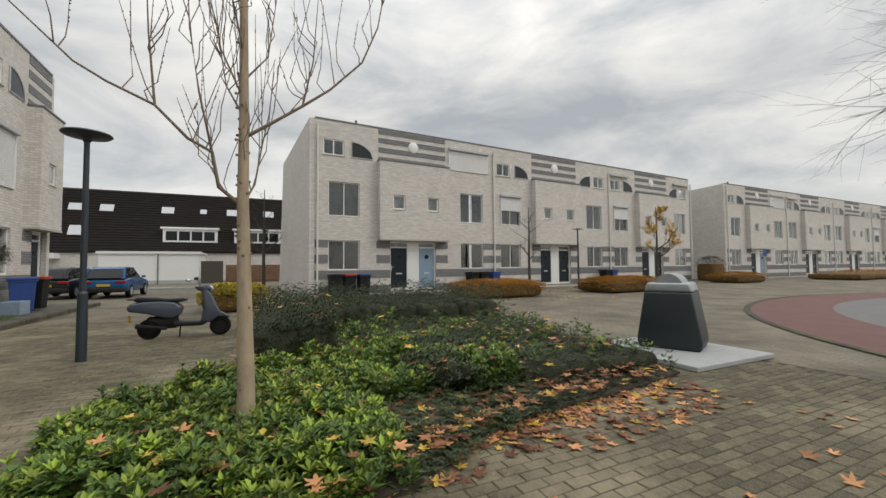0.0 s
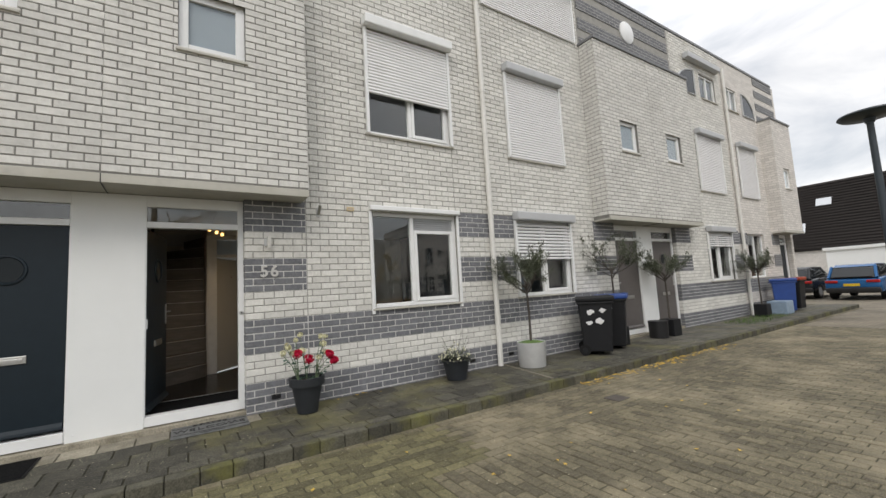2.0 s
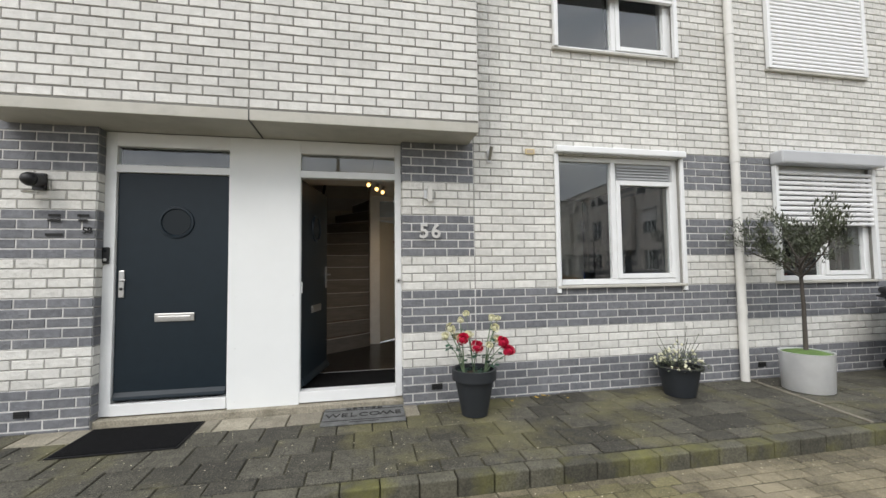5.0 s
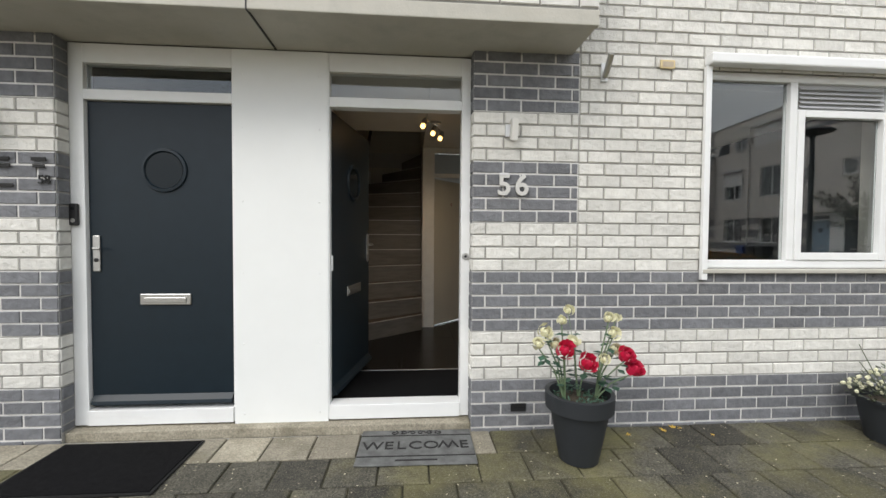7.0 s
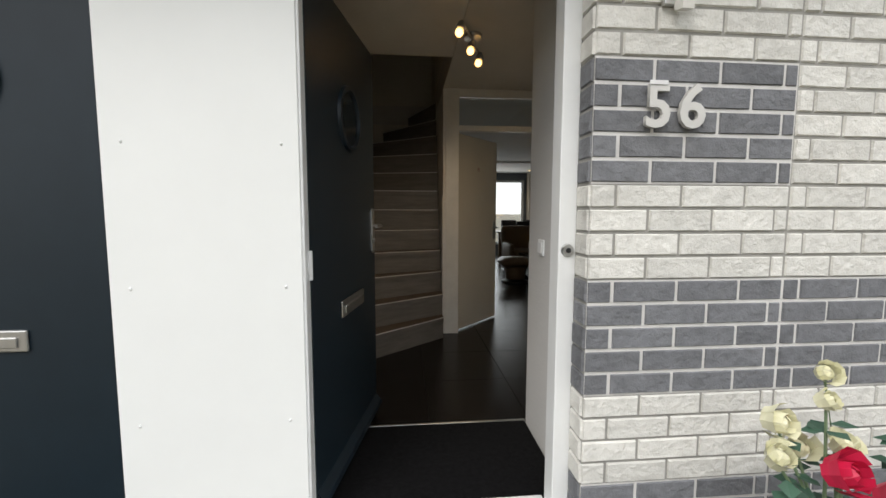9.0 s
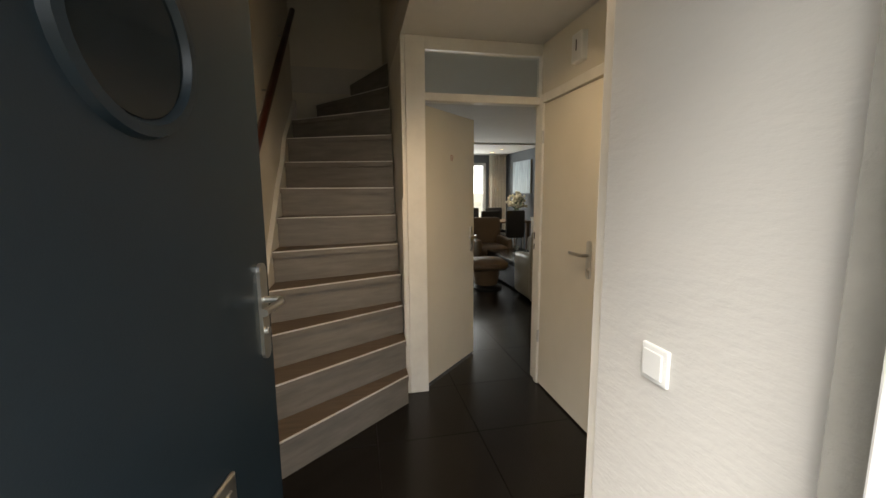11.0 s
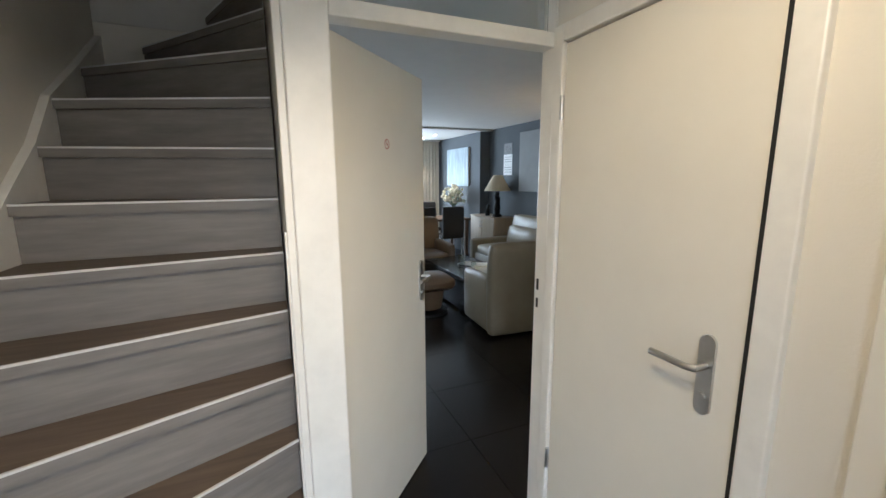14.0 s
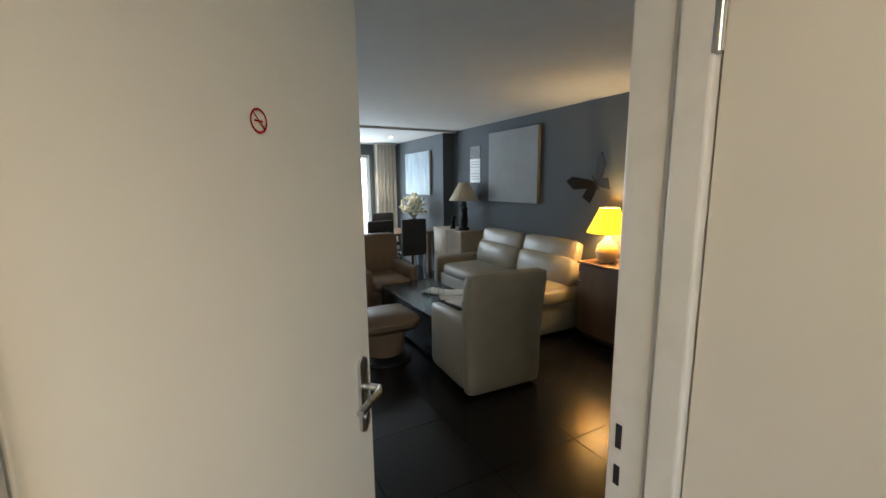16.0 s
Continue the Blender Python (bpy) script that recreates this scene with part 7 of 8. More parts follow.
def rosette(m, p, r, n, rnd, tall=0.7):
    for k in range(n):
        a = 2.4 * k + rnd.uniform(-0.3, 0.3)
        e = tall * (0.25 + 0.9 * k / n)
        leaf(m, p, (math.cos(a), math.sin(a), e), (0, 0, 1), r * rnd.uniform(0.7, 1.15), r * rnd.uniform(0.24, 0.34))


def folded(m, p, d, l, w, droop):
    """A narrow leaf folded along its middle, its tip bent down."""
    d = Vector(d).normalized()
    side = d.cross(Vector((0, 0, 1)))
    if side.length < 1e-3:
        side = Vector((1, 0, 0))
    side.normalize()
    n = side.cross(d)
    p = Vector(p)
    c = p + d * l * 0.55 - n * w * 0.16
    e = p + d * l - Vector((0, 0, l * droop))
    m.add([p, c + side * w / 2 + n * w * 0.20, e, c - side * w / 2 + n * w * 0.20, c], [(0, 4, 2, 1), (0, 3, 2, 4)])


def shoot(m, p, r, n, rnd, tall):
    for k in range(n):
        a = 2.4 * k + rnd.uniform(-0.4, 0.4)
        folded(m, p, (math.cos(a), math.sin(a), tall * (0.15 + k / n)), r * rnd.uniform(0.65, 1.2), r * rnd.uniform(0.24, 0.36), rnd.uniform(0.0, 0.3))


def zone(x, y):
    """What grows where: the tall hedge, ivy with fallen leaves, darker shrubs and the low bright ones."""
    w = 0.25 * noise.noise(Vector((x * 1.3, y * 1.3, 1.0)))
    if x > 7.6 or (x > 5.4 and y > -7.9):
        return "hedge"
    if y < -7.75 + w and x < 3.35 + 2 * w:
        return "ivy"
    if y < -8.3 + w:
        return "mixed"
    return "low"


def shrub_height(x, y):
    n = noise.noise(Vector((x * 0.7, y * 0.7, 3.0)))
    n2 = noise.noise(Vector((x * 2.3, y * 2.3, 7.0)))
    n3 = noise.noise(Vector((x * 5.1, y * 5.1, 2.0)))
    k = zone(x, y)
    if k == "hedge":
        return 1.0 + 0.12 * n + 0.16 * n2
    if k == "ivy":
        return 0.16 + 0.05 * n + 0.07 * n2
    if k == "mixed":
        return 0.44 + 0.14 * n + 0.16 * n2 + 0.05 * n3
    return 0.31 + 0.08 * n + 0.13 * n2 + 0.09 * n3


def is_hedge(x, y):
    return zone(x, y) in ("hedge", "mixed")


low, grown, dark, ivy, yel, stalk = M(), M(), M(), M(), M(), M()
tries = 0
while tries < 10500:
    tries += 1
    x, y = gr.uniform(1.6, 11.7), gr.uniform(-12.7, -5.1)
    if tries % 10 < 6:
        x, y = gr.uniform(1.6, 5.8), gr.uniform(-9.6, -5.1)
    if not inside(x, y, BED):
        continue
    k = zone(x, y)
    h = shrub_height(x, y)
    edge = 1.0 if inside(x - 0.25, y, BED) and inside(x, y + 0.25, BED) else 0.65
    z = h * edge * gr.uniform(0.55, 1.0) + (0.13 * gr.random() if gr.random() < 0.22 else 0.0)
    if k == "ivy":
        for q in range(9):
            rosette(ivy, (x + gr.gauss(0, 0.08), y + gr.gauss(0, 0.08), max(0.045, z * gr.uniform(0.4, 1.0))), gr.uniform(0.035, 0.06), 4, gr, 0.5)
    elif k == "hedge" or (k == "mixed" and noise.noise(Vector((x * 1.7, y * 1.7, 5.0))) > -0.08):
        for q in range(4):
            zz = z * gr.uniform(0.35, 1.0)
            rosette(dark, (x + gr.gauss(0, 0.06), y + gr.gauss(0, 0.06), zz), gr.uniform(0.045, 0.085), 6, gr, 0.9)
    else:
        # an upright shoot: light leaves on top, older ones below, darkened for shade
        if k == "low" and noise.noise(Vector((x * 3.1, y * 3.1, 9.0))) < -0.33:
            continue
        r = gr.uniform(0.06, 0.105)
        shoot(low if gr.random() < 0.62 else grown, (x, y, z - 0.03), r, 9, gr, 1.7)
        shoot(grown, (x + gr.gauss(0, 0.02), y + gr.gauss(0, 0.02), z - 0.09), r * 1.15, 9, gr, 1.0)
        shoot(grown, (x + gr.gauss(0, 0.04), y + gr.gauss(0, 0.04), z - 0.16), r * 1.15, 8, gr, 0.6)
        if gr.random() < 0.4:
            stalk.tube([(x, y, 0.0), (x, y, z - 0.04)], 0.004, 3, cap=False)
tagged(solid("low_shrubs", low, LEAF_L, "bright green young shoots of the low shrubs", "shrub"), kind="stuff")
tagged(solid("low_shrub_leaves", grown, LEAF_M, "older mid-green leaves of the low shrubs, darkened for shade", "shrub"), kind="stuff")
tagged(solid("dark_shrubs", dark, LEAF_D, "taller dark green hedge shrubs in the bed", "shrub"), kind="stuff")
tagged(solid("ivy", ivy, LEAF_D, "creeping dark green ivy over the soil of the bed", "ivy"), kind="stuff")
tagged(solid("shrub_stalks", stalk, BARKD, "thin brown shrub stalks", "shrub"), kind="stuff")
fill = M()
for i in range(9000):
    x, y = gr.uniform(3.0, 11.6), gr.uniform(-12.6, -6.7)
    if not inside(x, y, BED) or not is_hedge(x, y):
        continue
    rosette(fill, (x, y, shrub_height(x, y) * gr.uniform(0.15, 0.98)), gr.uniform(0.045, 0.08), 5, gr, 0.8)
tagged(solid("hedge_foliage", fill, LEAF_D, "dense dark green hedge foliage", "shrub"), kind="stuff")
# Added dark mounds close the see-through gaps in the foliage.
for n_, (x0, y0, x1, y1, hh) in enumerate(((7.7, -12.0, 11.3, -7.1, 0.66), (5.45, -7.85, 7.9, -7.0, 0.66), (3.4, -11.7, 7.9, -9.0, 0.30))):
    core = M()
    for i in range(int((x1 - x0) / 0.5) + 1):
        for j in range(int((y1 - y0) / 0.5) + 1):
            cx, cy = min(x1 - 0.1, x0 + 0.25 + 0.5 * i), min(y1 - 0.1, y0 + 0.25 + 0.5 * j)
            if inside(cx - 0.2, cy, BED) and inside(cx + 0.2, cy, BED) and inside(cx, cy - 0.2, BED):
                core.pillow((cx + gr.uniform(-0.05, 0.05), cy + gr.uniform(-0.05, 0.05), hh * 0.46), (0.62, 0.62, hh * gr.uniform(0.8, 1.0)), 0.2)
    tagged(solid("shrub_core", core, SHRUBCORE, "dark mounds added inside the hedge shrubs", "shrub", smooth=True), kind="stuff")
# yellow-green shoots near the corner and single yellow leaves caught in the shrubs
for cx, cy, n in ((1.62, -5.72, 4), (1.66, -5.86, 3), (1.42, -6.12, 5), (1.50, -6.22, 3)):
    for q in range(n):
        p = (max(1.78, cx + gr.gauss(0.2, 0.05)), cy + gr.gauss(0.02, 0.05), 0.36 + gr.uniform(-0.04, 0.10))
        for e in range(3):
            a = gr.uniform(0, 6.28)
            folded(yel, p, (math.cos(a), math.sin(a), gr.uniform(0.2, 1.0)), gr.uniform(0.06, 0.10), gr.uniform(0.03, 0.045), 0.2)
for i in range(46):
    x, y = gr.uniform(1.9, 5.0), gr.uniform(-8.0, -5.6)
    if inside(x, y, BED):
        a = gr.uniform(0, 6.28)
        folded(yel, (x, y, shrub_height(x, y) + gr.uniform(-0.04, 0.03)), (math.cos(a), math.sin(a), gr.uniform(0.0, 0.5)), gr.uniform(0.05, 0.09), gr.uniform(0.035, 0.06), 0.1)
tagged(solid("yellow_shoots", yel, LEAF_YG, "yellow-green shoots among the shrubs", "shrub"), kind="stuff")


LOBES = ((0, 1.0), (13, 0.70), (27, 0.40), (44, 0.72), (56, 0.92), (68, 0.66), (84, 0.36), (104, 0.52), (116, 0.62), (132, 0.40), (160, 0.20))


def maple(m, x, y, z, s, a, rnd):
    """A curled five-lobed fallen leaf with its stalk."""
    curl, tx, ty = rnd.uniform(0.05, 0.35), rnd.uniform(-0.2, 0.2), rnd.uniform(-0.2, 0.2)
    ring = [(d, r) for d, r in LOBES] + [(-d, r) for d, r in LOBES[:0:-1]]
    b = len(m.v)
    m.v.append((x, y, z + s * 0.04))
    for d, r in ring:
        w = a + radians(d)
        r = s * r * rnd.uniform(0.88, 1.1)
        px, py = r * math.cos(w), r * math.sin(w)
        m.v.append((x + px, y + py, max(z, z + s * 0.08 + curl * r * r / s * rnd.uniform(0.4, 1.2) + tx * px + ty * py)))
    n = len(ring)
    for k in range(n):
        m.f.append((b, b + 1 + k, b + 1 + (k + 1) % n))
    ca, sa = math.cos(a), math.sin(a)
    m.add([(x, y, z + s * 0.05), (x - ca * s * 0.8 - sa * 0.003, y - sa * s * 0.8 + ca * 0.003, z + s * 0.03), (x - ca * s * 0.8 + sa * 0.003, y - sa * s * 0.8 - ca * 0.003, z + s * 0.03)], [(0, 1, 2)])


fo, fb_, fy_ = M(), M(), M()
for i in range(1500):
    t = gr.random()
    if i < 170:
        y = -7.9 - 3.4 * t
        x = 2.42 + 0.16 * (-7.9 - y) ** 0.7 + gr.gauss(0.06, 0.12)
    elif i < 480:
        x, y = gr.uniform(2.1, 3.9), gr.uniform(-11.5, -7.6)
        if zone(x, y) != "ivy":
            continue
    elif i < 1440:
        x, y = gr.uniform(2.0, 6.5), gr.uniform(-11.5, -5.8)
    else:
        x, y = gr.uniform(0.6, 2.6), gr.uniform(-12.5, -7.4)
        if gr.random() < 0.55:
            continue
    z = 0.006
    if inside(x, y, BED):
        h = shrub_height(x, y)
        z = 0.05 + h * gr.uniform(0.2, 0.75) if zone(x, y) == "ivy" else h * (gr.uniform(0.2, 0.7) if gr.random() < 0.75 else gr.uniform(0.85, 1.02))
    q = gr.random()
    if 170 <= i < 480:
        pick = fb_ if q < 0.88 else fo
    elif 480 <= i < 1440:
        pick = fb_ if q < 0.35 else (fo if q < 0.75 else fy_)
    else:
        pick = fo if q < 0.8 else fy_
    maple(pick, x, y, z, gr.uniform(0.05, 0.10), gr.uniform(0, 6.28), gr)
for i in range(190):
    maple(fy_, gr.uniform(4.8, 9.5), KERB_Y - abs(gr.gauss(0, 0.12)) - 0.03, 0.006, gr.uniform(0.025, 0.05), gr.uniform(0, 6.28), gr)
for i in range(5):
    maple(fy_, gr.uniform(1.5, 2.4), gr.uniform(-0.20, -0.06), 0.124, gr.uniform(0.02, 0.04), gr.uniform(0, 6.28), gr)
for i in range(60):
    maple(fy_, gr.uniform(-1, 7), gr.uniform(-7.5, -2.0), 0.006, gr.uniform(0.015, 0.03), gr.uniform(0, 6.28), gr)
for i in range(320):
    maple(fy_, gr.uniform(12.5, 19.5), gr.uniform(-27, -17), 0.0, gr.uniform(0.05, 0.09), gr.uniform(0, 6.28), gr)
tagged(solid("brown_fallen_leaves", fb_, LEAF_B, "dark red-brown fallen maple leaves among ivy", "leaf"), kind="stuff")
tagged(solid("fallen_leaves", fo, LEAF_F, "orange-brown fallen maple leaves", "leaf"), kind="stuff")
tagged(solid("yellow_fallen_leaves", fy_, LEAF_FY, "yellow fallen leaves on paving and kerb", "leaf"), kind="stuff")
# pale flecks of leaf litter on the paving
fk = M()
for i in range(2600):
    x = gr.uniform(-3.0, 9.0)
    y, z = (gr.uniform(-1.36, -0.05), 0.1215) if i % 3 == 0 else (-1.52 - 5.0 * gr.random() ** 1.5, 0.0055)
    if z < 0.1 and inside(x, y, BED):
        continue
    a, q = gr.uniform(0, 6.28), gr.uniform(0.004, 0.011)
    c, e = math.cos(a) * q, math.sin(a) * q
    fk.add([(x + c, y + e, z), (x - e * 0.5, y + c * 0.5, z + 0.002), (x - c, y - e, z), (x + e * 0.5, y - c * 0.5, z + 0.001)], [(0, 1, 2, 3)])
tagged(solid("leaf_litter", fk, FLECK, "tiny pale flecks of litter on the paving", "litter"), kind="stuff")
# weeds at the next porch
gm_ = M()
for i in range(500):
    x, y = gr.uniform(12.2, 15.0), gr.uniform(-1.1, -0.4)
    leaf(gm_, (x, y, 0.12), (gr.uniform(-.4, .4), gr.uniform(-.4, .4), 1), (0, 1, 0), gr.uniform(0.05, 0.12), 0.015)
tagged(solid("grass_strip", gm_, GRASS, "strip of rough green grass by the porch", "grass"), kind="stuff")

# ---- the young street tree, leafless ----
tr_ = thing("young_tree", "leafless young street tree with upswept branches", "tree", pose(3.26, -6.70, 0))
trunk = M().tube([(0, 0, -0.02), (0.03, 0.0, 0.5), (0.10, 0.02, 1.2), (0.165, 0.04, 1.98), (0.20, 0.04, 2.7), (0.22, 0.05, 3.6), (0.20, 0.06, 4.8), (0.24, 0.06, 6.2)], [0.078, 0.066, 0.057, 0.047, 0.040, 0.034, 0.024, 0.008], 14)
part("trunk", trunk, BARK, tr_, smooth=True)
rt = random.Random(9)
for i in range(60):
    z = rt.uniform(0.4, 3.4)
    cx = 0.10 * z * 0.8
    a = rt.uniform(0, 6.28)
    rr_ = 0.068 - 0.008 * z
    part("bud_scar", M().ball((min(0.2, 0.083 * z) + rr_ * math.cos(a), 0.02 * z + rr_ * math.sin(a), z), 0.013, 4), TWIG, tr_, smooth=True)
limbs = [
    [(0.165, 0.04, 1.95), (0.14, 0.22, 2.10), (0.12, 0.27, 2.38), (0.11, 0.44, 2.47), (0.10, 0.66, 2.70), (0.10, 0.96, 2.83), (0.12, 1.16, 2.95), (0.12, 1.36, 3.15), (0.12, 1.60, 3.39)],
    [(0.20, 0.04, 2.55), (0.16, -0.18, 2.70), (0.13, -0.43, 2.88), (0.12, -0.67, 3.07), (0.12, -0.97, 3.39), (0.10, -1.12, 3.76), (0.10, -1.2, 4.2)],
    [(0.18, 0.04, 1.97), (0.22, -0.05, 2.16), (0.24, -0.10, 2.48), (0.24, -0.16, 2.80), (0.25, -0.2, 3.2)],
    [(0.10, 0.66, 2.70), (0.10, 0.71, 3.27), (0.10, 0.74, 3.9)],
    [(0.12, 0.27, 2.38), (0.12, 0.37, 2.87), (0.10, 0.44, 3.37), (0.10, 0.47, 4.0)],
    [(0.13, -0.43, 2.88), (0.12, -0.52, 3.3), (0.10, -0.56, 3.9)],
    [(0.20, 0.05, 2.90), (0.10, 0.22, 3.25), (0.08, 0.30, 4.0)],
    [(0.21, 0.05, 3.05), (0.30, -0.15, 3.35), (0.32, -0.24, 4.1)],
    [(0.21, 0.05, 3.3), (-0.05, 0.15, 3.7), (-0.15, 0.2, 4.4)],
    [(0.21, 0.05, 3.5), (0.45, 0.10, 3.9), (0.55, 0.12, 4.6)],
    [(0.21, 0.05, 2.75), (0.25, 0.18, 3.0), (0.26, 0.26, 3.5)],
]
for i, l in enumerate(limbs):
    r0 = 0.017 if i < 2 else 0.010
    lm = part("limb", M().tube(l, [r0 * (1 - 0.75 * k / (len(l) - 1)) for k in range(len(l))], 8), TWIG, tr_, smooth=True)
    tw = M()
    for k in range(13 if i < 2 else 8):
        j = rt.randrange(1, len(l))
        p = Vector(l[j - 1]).lerp(Vector(l[j]), rt.random())
        d = Vector((rt.uniform(-0.4, 0.4), rt.uniform(-0.4, 0.4), 1.0))
        ln = rt.uniform(0.3, 1.0)
        q = p + Vector((rt.uniform(-.15, .15), rt.uniform(-.15, .15), ln * 0.4))
        tw.tube([p, p.lerp(q, 0.5) + Vector((rt.uniform(-.05, .05), rt.uniform(-.05, .05), -0.02)), q, q + d.normalized() * ln * 0.4 + Vector((rt.uniform(-.03, .03), 0, 0)), q + d.normalized() * ln * 0.8], [0.0055, 0.0045, 0.004, 0.003, 0.002], 5, cap=False)
        for b in range(6):
            t = rt.random()
            tw.ball(q.lerp(q + d.normalized() * ln * 0.7, t) + Vector((0.006, 0, 0)), 0.007, 3)
    part("twig_spray", tw, TWIG, lm)

# ---- other trees ----
def bare_tree(m, h, seed, label, leaves=None, lsize=0.09, spread=0.6, bark=BARKD, depth=2):
    t = thing("tree", label, "tree", m)
    rnd = random.Random(seed)
    mt, ml = M(), M()
    mt.tube([(0, 0, 0), (0.02, 0.02, h * 0.35), (0, 0, h * 0.7), (0.03, 0, h)], [0.02 * h * 0.9, 0.015 * h, 0.009 * h, 0.003 * h], 10)
    for k in range(int(7 + h)):
        z = h * rnd.uniform(0.3, 0.95)
        a = rnd.uniform(0, 6.28)
        branchy(mt, ml, (0, 0, z), (math.cos(a), math.sin(a), 0.6), h * 0.22 * (1.25 - z / h), 0.007 * h * (1.2 - z / h), depth, rnd, 5 if leaves else 0, spread, lsize)
    part("trunk", mt, bark, t, smooth=True)
    if leaves:
        part("crown", ml, leaves, t)
    return t


bare_tree(pose(17.5, -31.0, 0), 5.2, 3, "small street tree with sparse yellow autumn leaves", LEAF_FY, 0.14)
bare_tree(pose(26.5, -7.6, 0), 6.2, 5, "slim leafless street tree by the car park", None)
bare_tree(pose(17.4, -20.5, 0), 4.6, 6, "slim leafless street tree before the far terrace", None)
big = thing("tree", "large leafless maple by the road bend", "tree", pose(-1.3, -16.6, 0))
bt, bl, brn = M(), M(), random.Random(17)
bt.tube([(0, 0, 0), (0.1, 0.05, 2.5), (0.2, 0.2, 5.0), (0.2, 0.3, 8.0)], [0.22, 0.18, 0.14, 0.05], 12)
for k in range(15):
    zb = brn.uniform(2.2, 5.2)
    branchy(bt, bl, (0.15, 0.1, zb), (1.0, brn.uniform(-0.3, 0.75), brn.uniform(0.0, 0.55)), brn.uniform(1.55, 2.25), 0.045, 3, brn, 0, 0.75, 0.1, -0.35)
part("trunk", bt, BARKD, big, smooth=True)

# ---- clipped hedges, autumn coloured ----
def hedge(x0, x1, y0, y1, h, leafmat, label, n, seed):
    g = M()
    rnd = random.Random(seed)
    for i in range(n):
        u, v = rnd.uniform(-1, 1), rnd.uniform(-1, 1)
        k = max(abs(u), abs(v))
        zz = h * (1 - 0.35 * k ** 4) * rnd.uniform(0.3, 1.0) if rnd.random() < 0.5 else h * (1 - 0.35 * k ** 4)
        rosette(g, ((x0 + x1) / 2 + u * (x1 - x0) / 2, (y0 + y1) / 2 + v * (y1 - y0) / 2, zz + rnd.gauss(0, 0.03)), rnd.uniform(0.10, 0.16), 5, rnd, 0.7)
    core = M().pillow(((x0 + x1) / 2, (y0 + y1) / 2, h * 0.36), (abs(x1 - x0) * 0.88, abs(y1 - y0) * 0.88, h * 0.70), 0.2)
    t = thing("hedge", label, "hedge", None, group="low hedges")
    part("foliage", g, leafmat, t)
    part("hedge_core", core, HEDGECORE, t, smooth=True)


hedge(14.3, 16.8, -19.2, -15.0, 0.75, LEAF_Y, "low orange-brown autumn hedge before the far terrace", 2200, 1)
hedge(14.0, 16.6, -27.6, -22.7, 0.75, LEAF_Y, "low orange-brown autumn hedge before the far terrace", 2200, 2)
hedge(16.6, 19.2, -42.5, -38.5, 0.75, LEAF_Y, "low orange-brown autumn hedge by the road", 1300, 3)
hedge(14.0, 18.0, -62.0, -50.0, 0.75, LEAF_Y, "low orange-brown autumn hedge by the road", 700, 4)
hedge(14.2, 16.2, -7.4, -5.3, 0.85, LEAF_YG, "yellow-green hedge behind the scooter", 1300, 5)
hedge(20.0, 21.6, -43.2, -41.2, 2.0, LEAF_D, "tall dark clipped hedge between the terraces", 500, 6)

# ---- the dark-roofed houses and garages at the back ----
bk = thing("dark_roofed_houses", "long dark tiled house row with dormers and skylights", "house", pose(52.0, 0, 0))
part("roof_slope", M().prism([(0.0, 3.1), (0.0, 3.3), (3.9, 10.2), (9.0, 10.2), (9.0, 3.1)], 1, -26, 34), ROOFT, bk)
tl_ = M()
for k in range(24):
    t0 = k / 24
    x, z = 3.9 * t0, 3.3 + 6.9 * t0
    tl_.box(x - 0.13, -26, z + 0.02, x + 0.10, 34, z + 0.12)
tagged(part("tile_course", tl_, ROOFT, bk), kind="stuff")
part("ground_wall", M().box(0.2, -26, 0, 8.8, 34, 3.09), FAR_W, bk)
part("white_fascia", M().box(-1.2, 10, 2.5, 0.19, 34, 3.0), PVC, bk)
for yy in (22.0, 17.0, 12.8, 9.6, 7.0, 1.5, -2.0, -5.0, -9.0, -13.5):
    sk = part("skylight", M().box(-0.6, -0.06, -0.45, 0.6, 0.06, 0.45, 0.02), CARS, bk, "pale reflecting skylight")
    sk.matrix_basis = Matrix.Translation((2.50, yy, 8.02)) @ Matrix.Rotation(radians(-59.5), 4, "Y") @ Matrix.Rotation(radians(90), 4, "Z") @ Matrix.Rotation(radians(90), 4, "X") @ Matrix.Diagonal((1 if yy % 2 else 0.55, 1, 1 if yy % 2 else 0.7, 1))
for yy in (14.4, 9.0):
    sk = part("skylight", M().box(-0.7, -0.06, -0.6, 0.7, 0.06, 0.6, 0.02), CARS, bk, "pale reflecting skylight")
    sk.matrix_basis = Matrix.Translation((0.98, yy, 5.42)) @ Matrix.Rotation(radians(-59.5), 4, "Y") @ Matrix.Rotation(radians(90), 4, "Z") @ Matrix.Rotation(radians(90), 4, "X")
for yy, w in ((-1.0, 5.2), (-7.8, 5.0), (17.0, 5.0), (-15.0, 4.6)):
    dm = part("dormer", M().box(0.3, yy - w / 2, 4.3, 3.0, yy + w / 2, 5.75, 0.03), PVC, bk, "white dormer")
    part("dormer_roof", M().box(0.05, yy - w / 2 - 0.2, 5.752, 3.1, yy + w / 2 + 0.2, 5.95, 0.02), PVC, dm)
    for k in range(4):
        a = yy - w / 2 + 0.2 + k * (w - 0.4) / 4
        part("dormer_pane", M().box(0.27, a + 0.08, 4.5, 0.298, a + (w - 0.4) / 4 - 0.08, 5.5), CARG, dm)
gg = thing("garage", "row of low white garages with flat roof", "garage", pose(44.0, 0, 0))
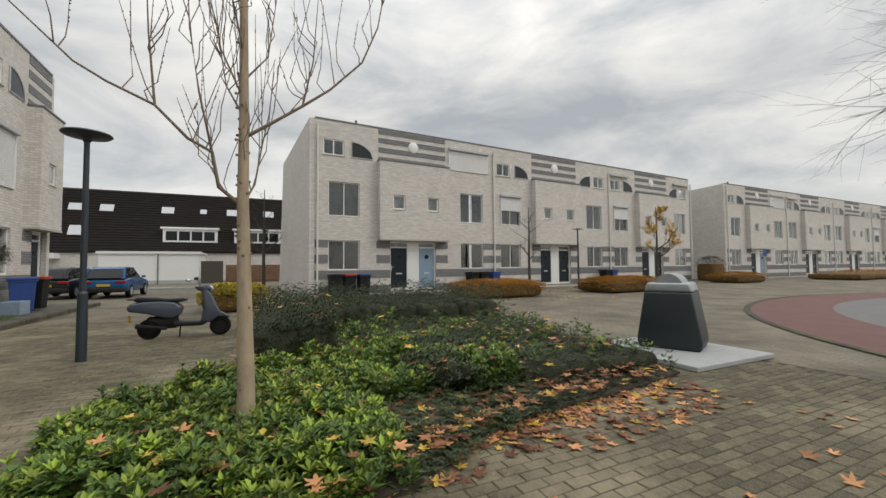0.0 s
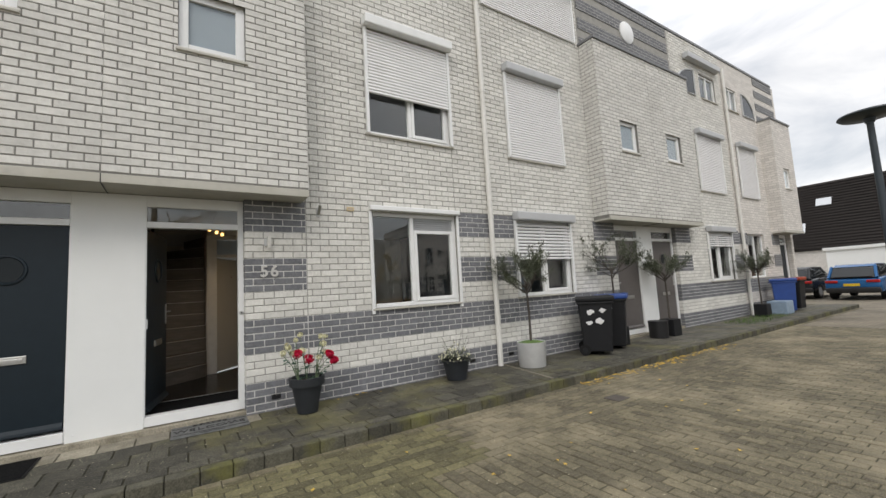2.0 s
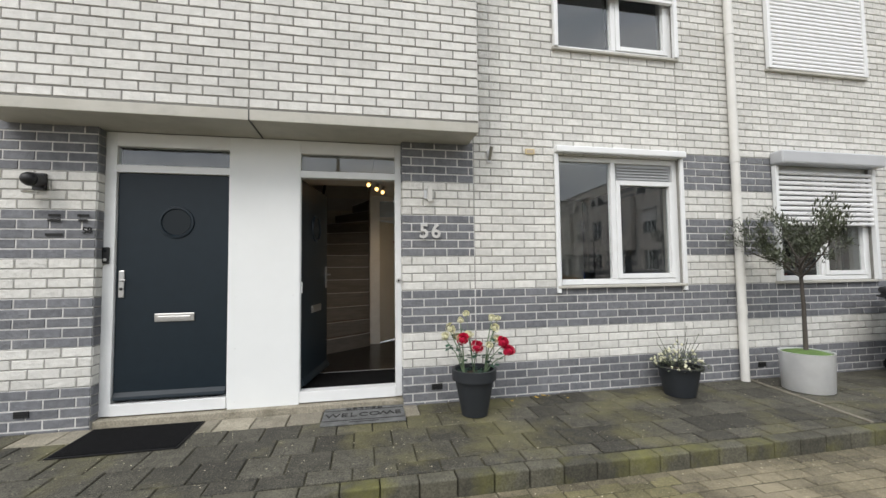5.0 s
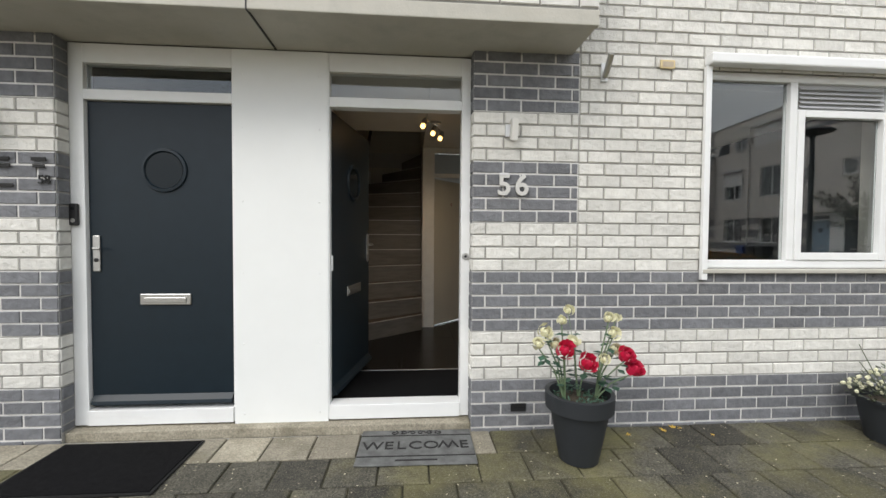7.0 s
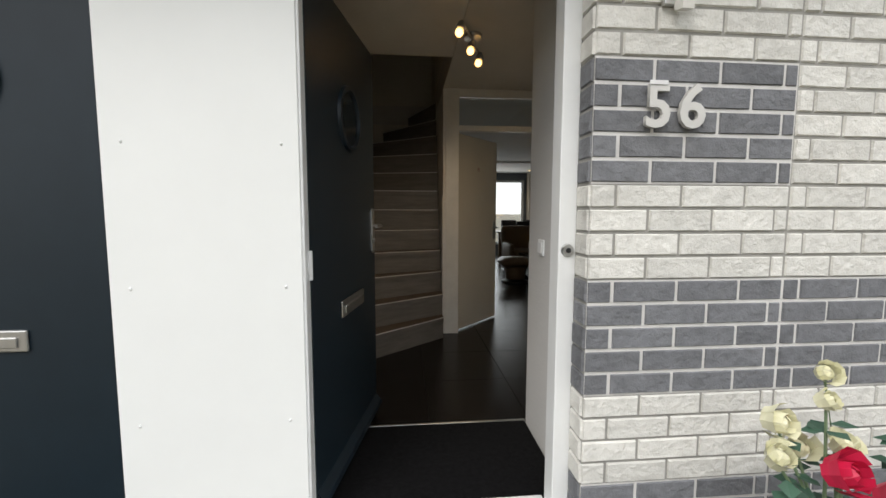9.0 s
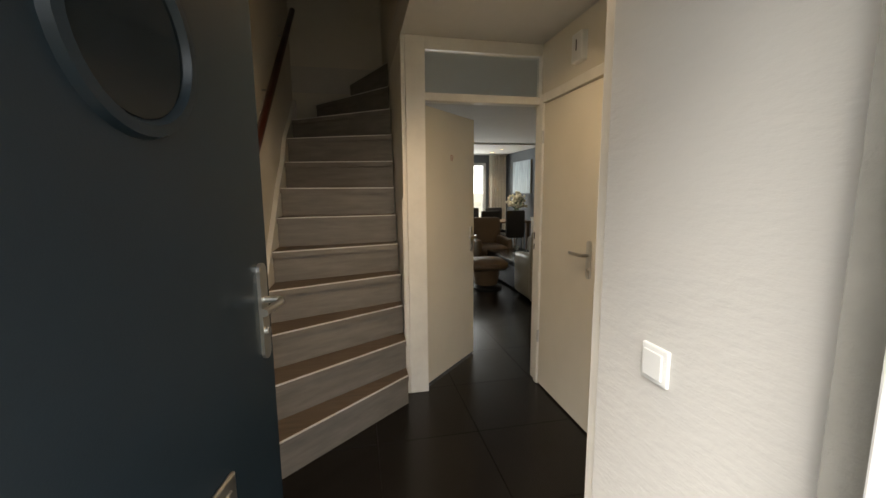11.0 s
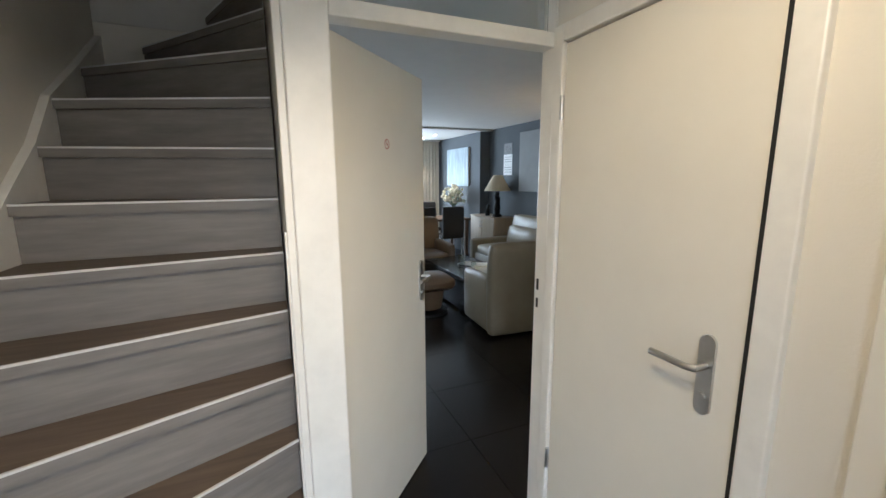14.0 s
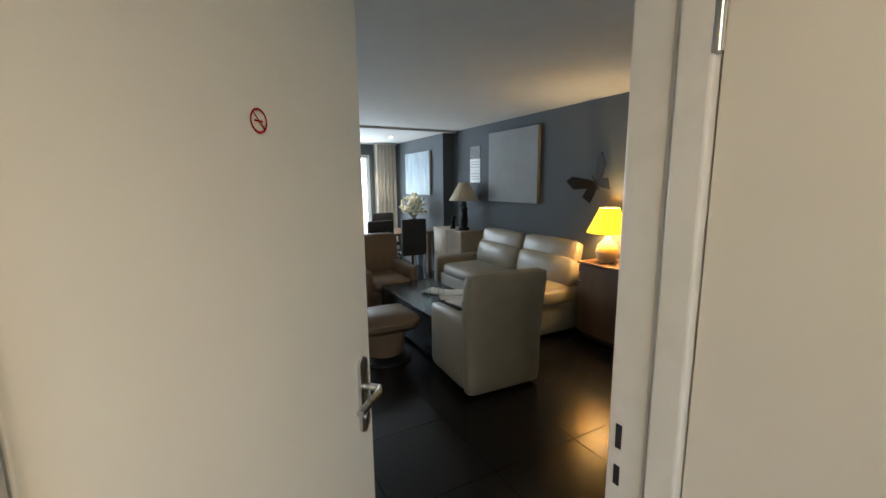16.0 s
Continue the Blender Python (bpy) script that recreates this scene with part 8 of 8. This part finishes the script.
part("wall", M().box(0, -2.6, 0.35, 6.5, 4.9, 2.75), PANEL, gg)
part("plinth", M().box(-0.03, -2.6, 0, 6.5, 4.9, 0.349), CSLAB, gg)
part("roof_edge", M().box(-0.15, -2.75, 2.751, 6.6, 5.05, 2.98, 0.01), PVC, gg)
part("drainpipe", M().tube([(-0.06, 0.6, 0), (-0.06, 0.6, 2.74)], 0.05, 8), CAP, gg, smooth=True)
part("gate", M().box(0.0, -4.6, 0, 0.1, -2.75, 2.1), BARKD, gg)
fn = thing("garden_fence", "brown wooden garden fence beside the garages", "fence", pose(44.5, -8.2, 0))
for k in range(11):
    part("board", M().box(0, -3.4, 0.02 + k * 0.155, 0.05, 3.4, 0.165 + k * 0.155, 0.008), TIMBER, fn)
solid("garden_wall", M().box(44.6, -13.6, 0, 44.9, -11.7, 1.9), FAR_W, "white rendered garden wall by the fence", "wall")
solid("car_park_kerb", M().box(33, -6.0, -0.012, 33.3, 3.0, 0.12, 0.02), CSLAB, "pale concrete kerb of the car park", "kerb", kind="structure")
sgn = thing("traffic_sign", "round blue traffic sign on a grey post", "traffic sign", pose(19.0, -46.8, 0))
part("post", M().tube([(0, 0, 0), (0, 0, 2.6)], 0.035, 8), STEEL, sgn, smooth=True)
part("face", M().lathe((0, 0, 0), [(0.32, 0), (0.32, 0.02)], 24).moved(Matrix.Translation((-0.04, 0, 2.35)) @ Matrix.Rotation(radians(-90), 4, "Y")), BLUEBIN, sgn)

# ---- covers in the paving ----
gc = thing("gully_grate", "rusty square drain grate at the bed's edge", "drain", pose(5.25, -6.62, 0, 0, 0, 8))
part("frame", M().box(-0.24, -0.24, 0.0, 0.24, 0.24, 0.006), PAVBED, gc)
for k in range(6):
    part("grate_bar", M().box(-0.20, -0.20 + k * 0.07, 0.0062, 0.20, -0.165 + k * 0.07, 0.014, 0.003), STEEL, gc)
solid("valve_cover", M().box(4.38, -2.44, 0.001, 4.62, -2.22, 0.010, 0.003), BARKD, "small rusty iron valve cover in the paving", "cover")
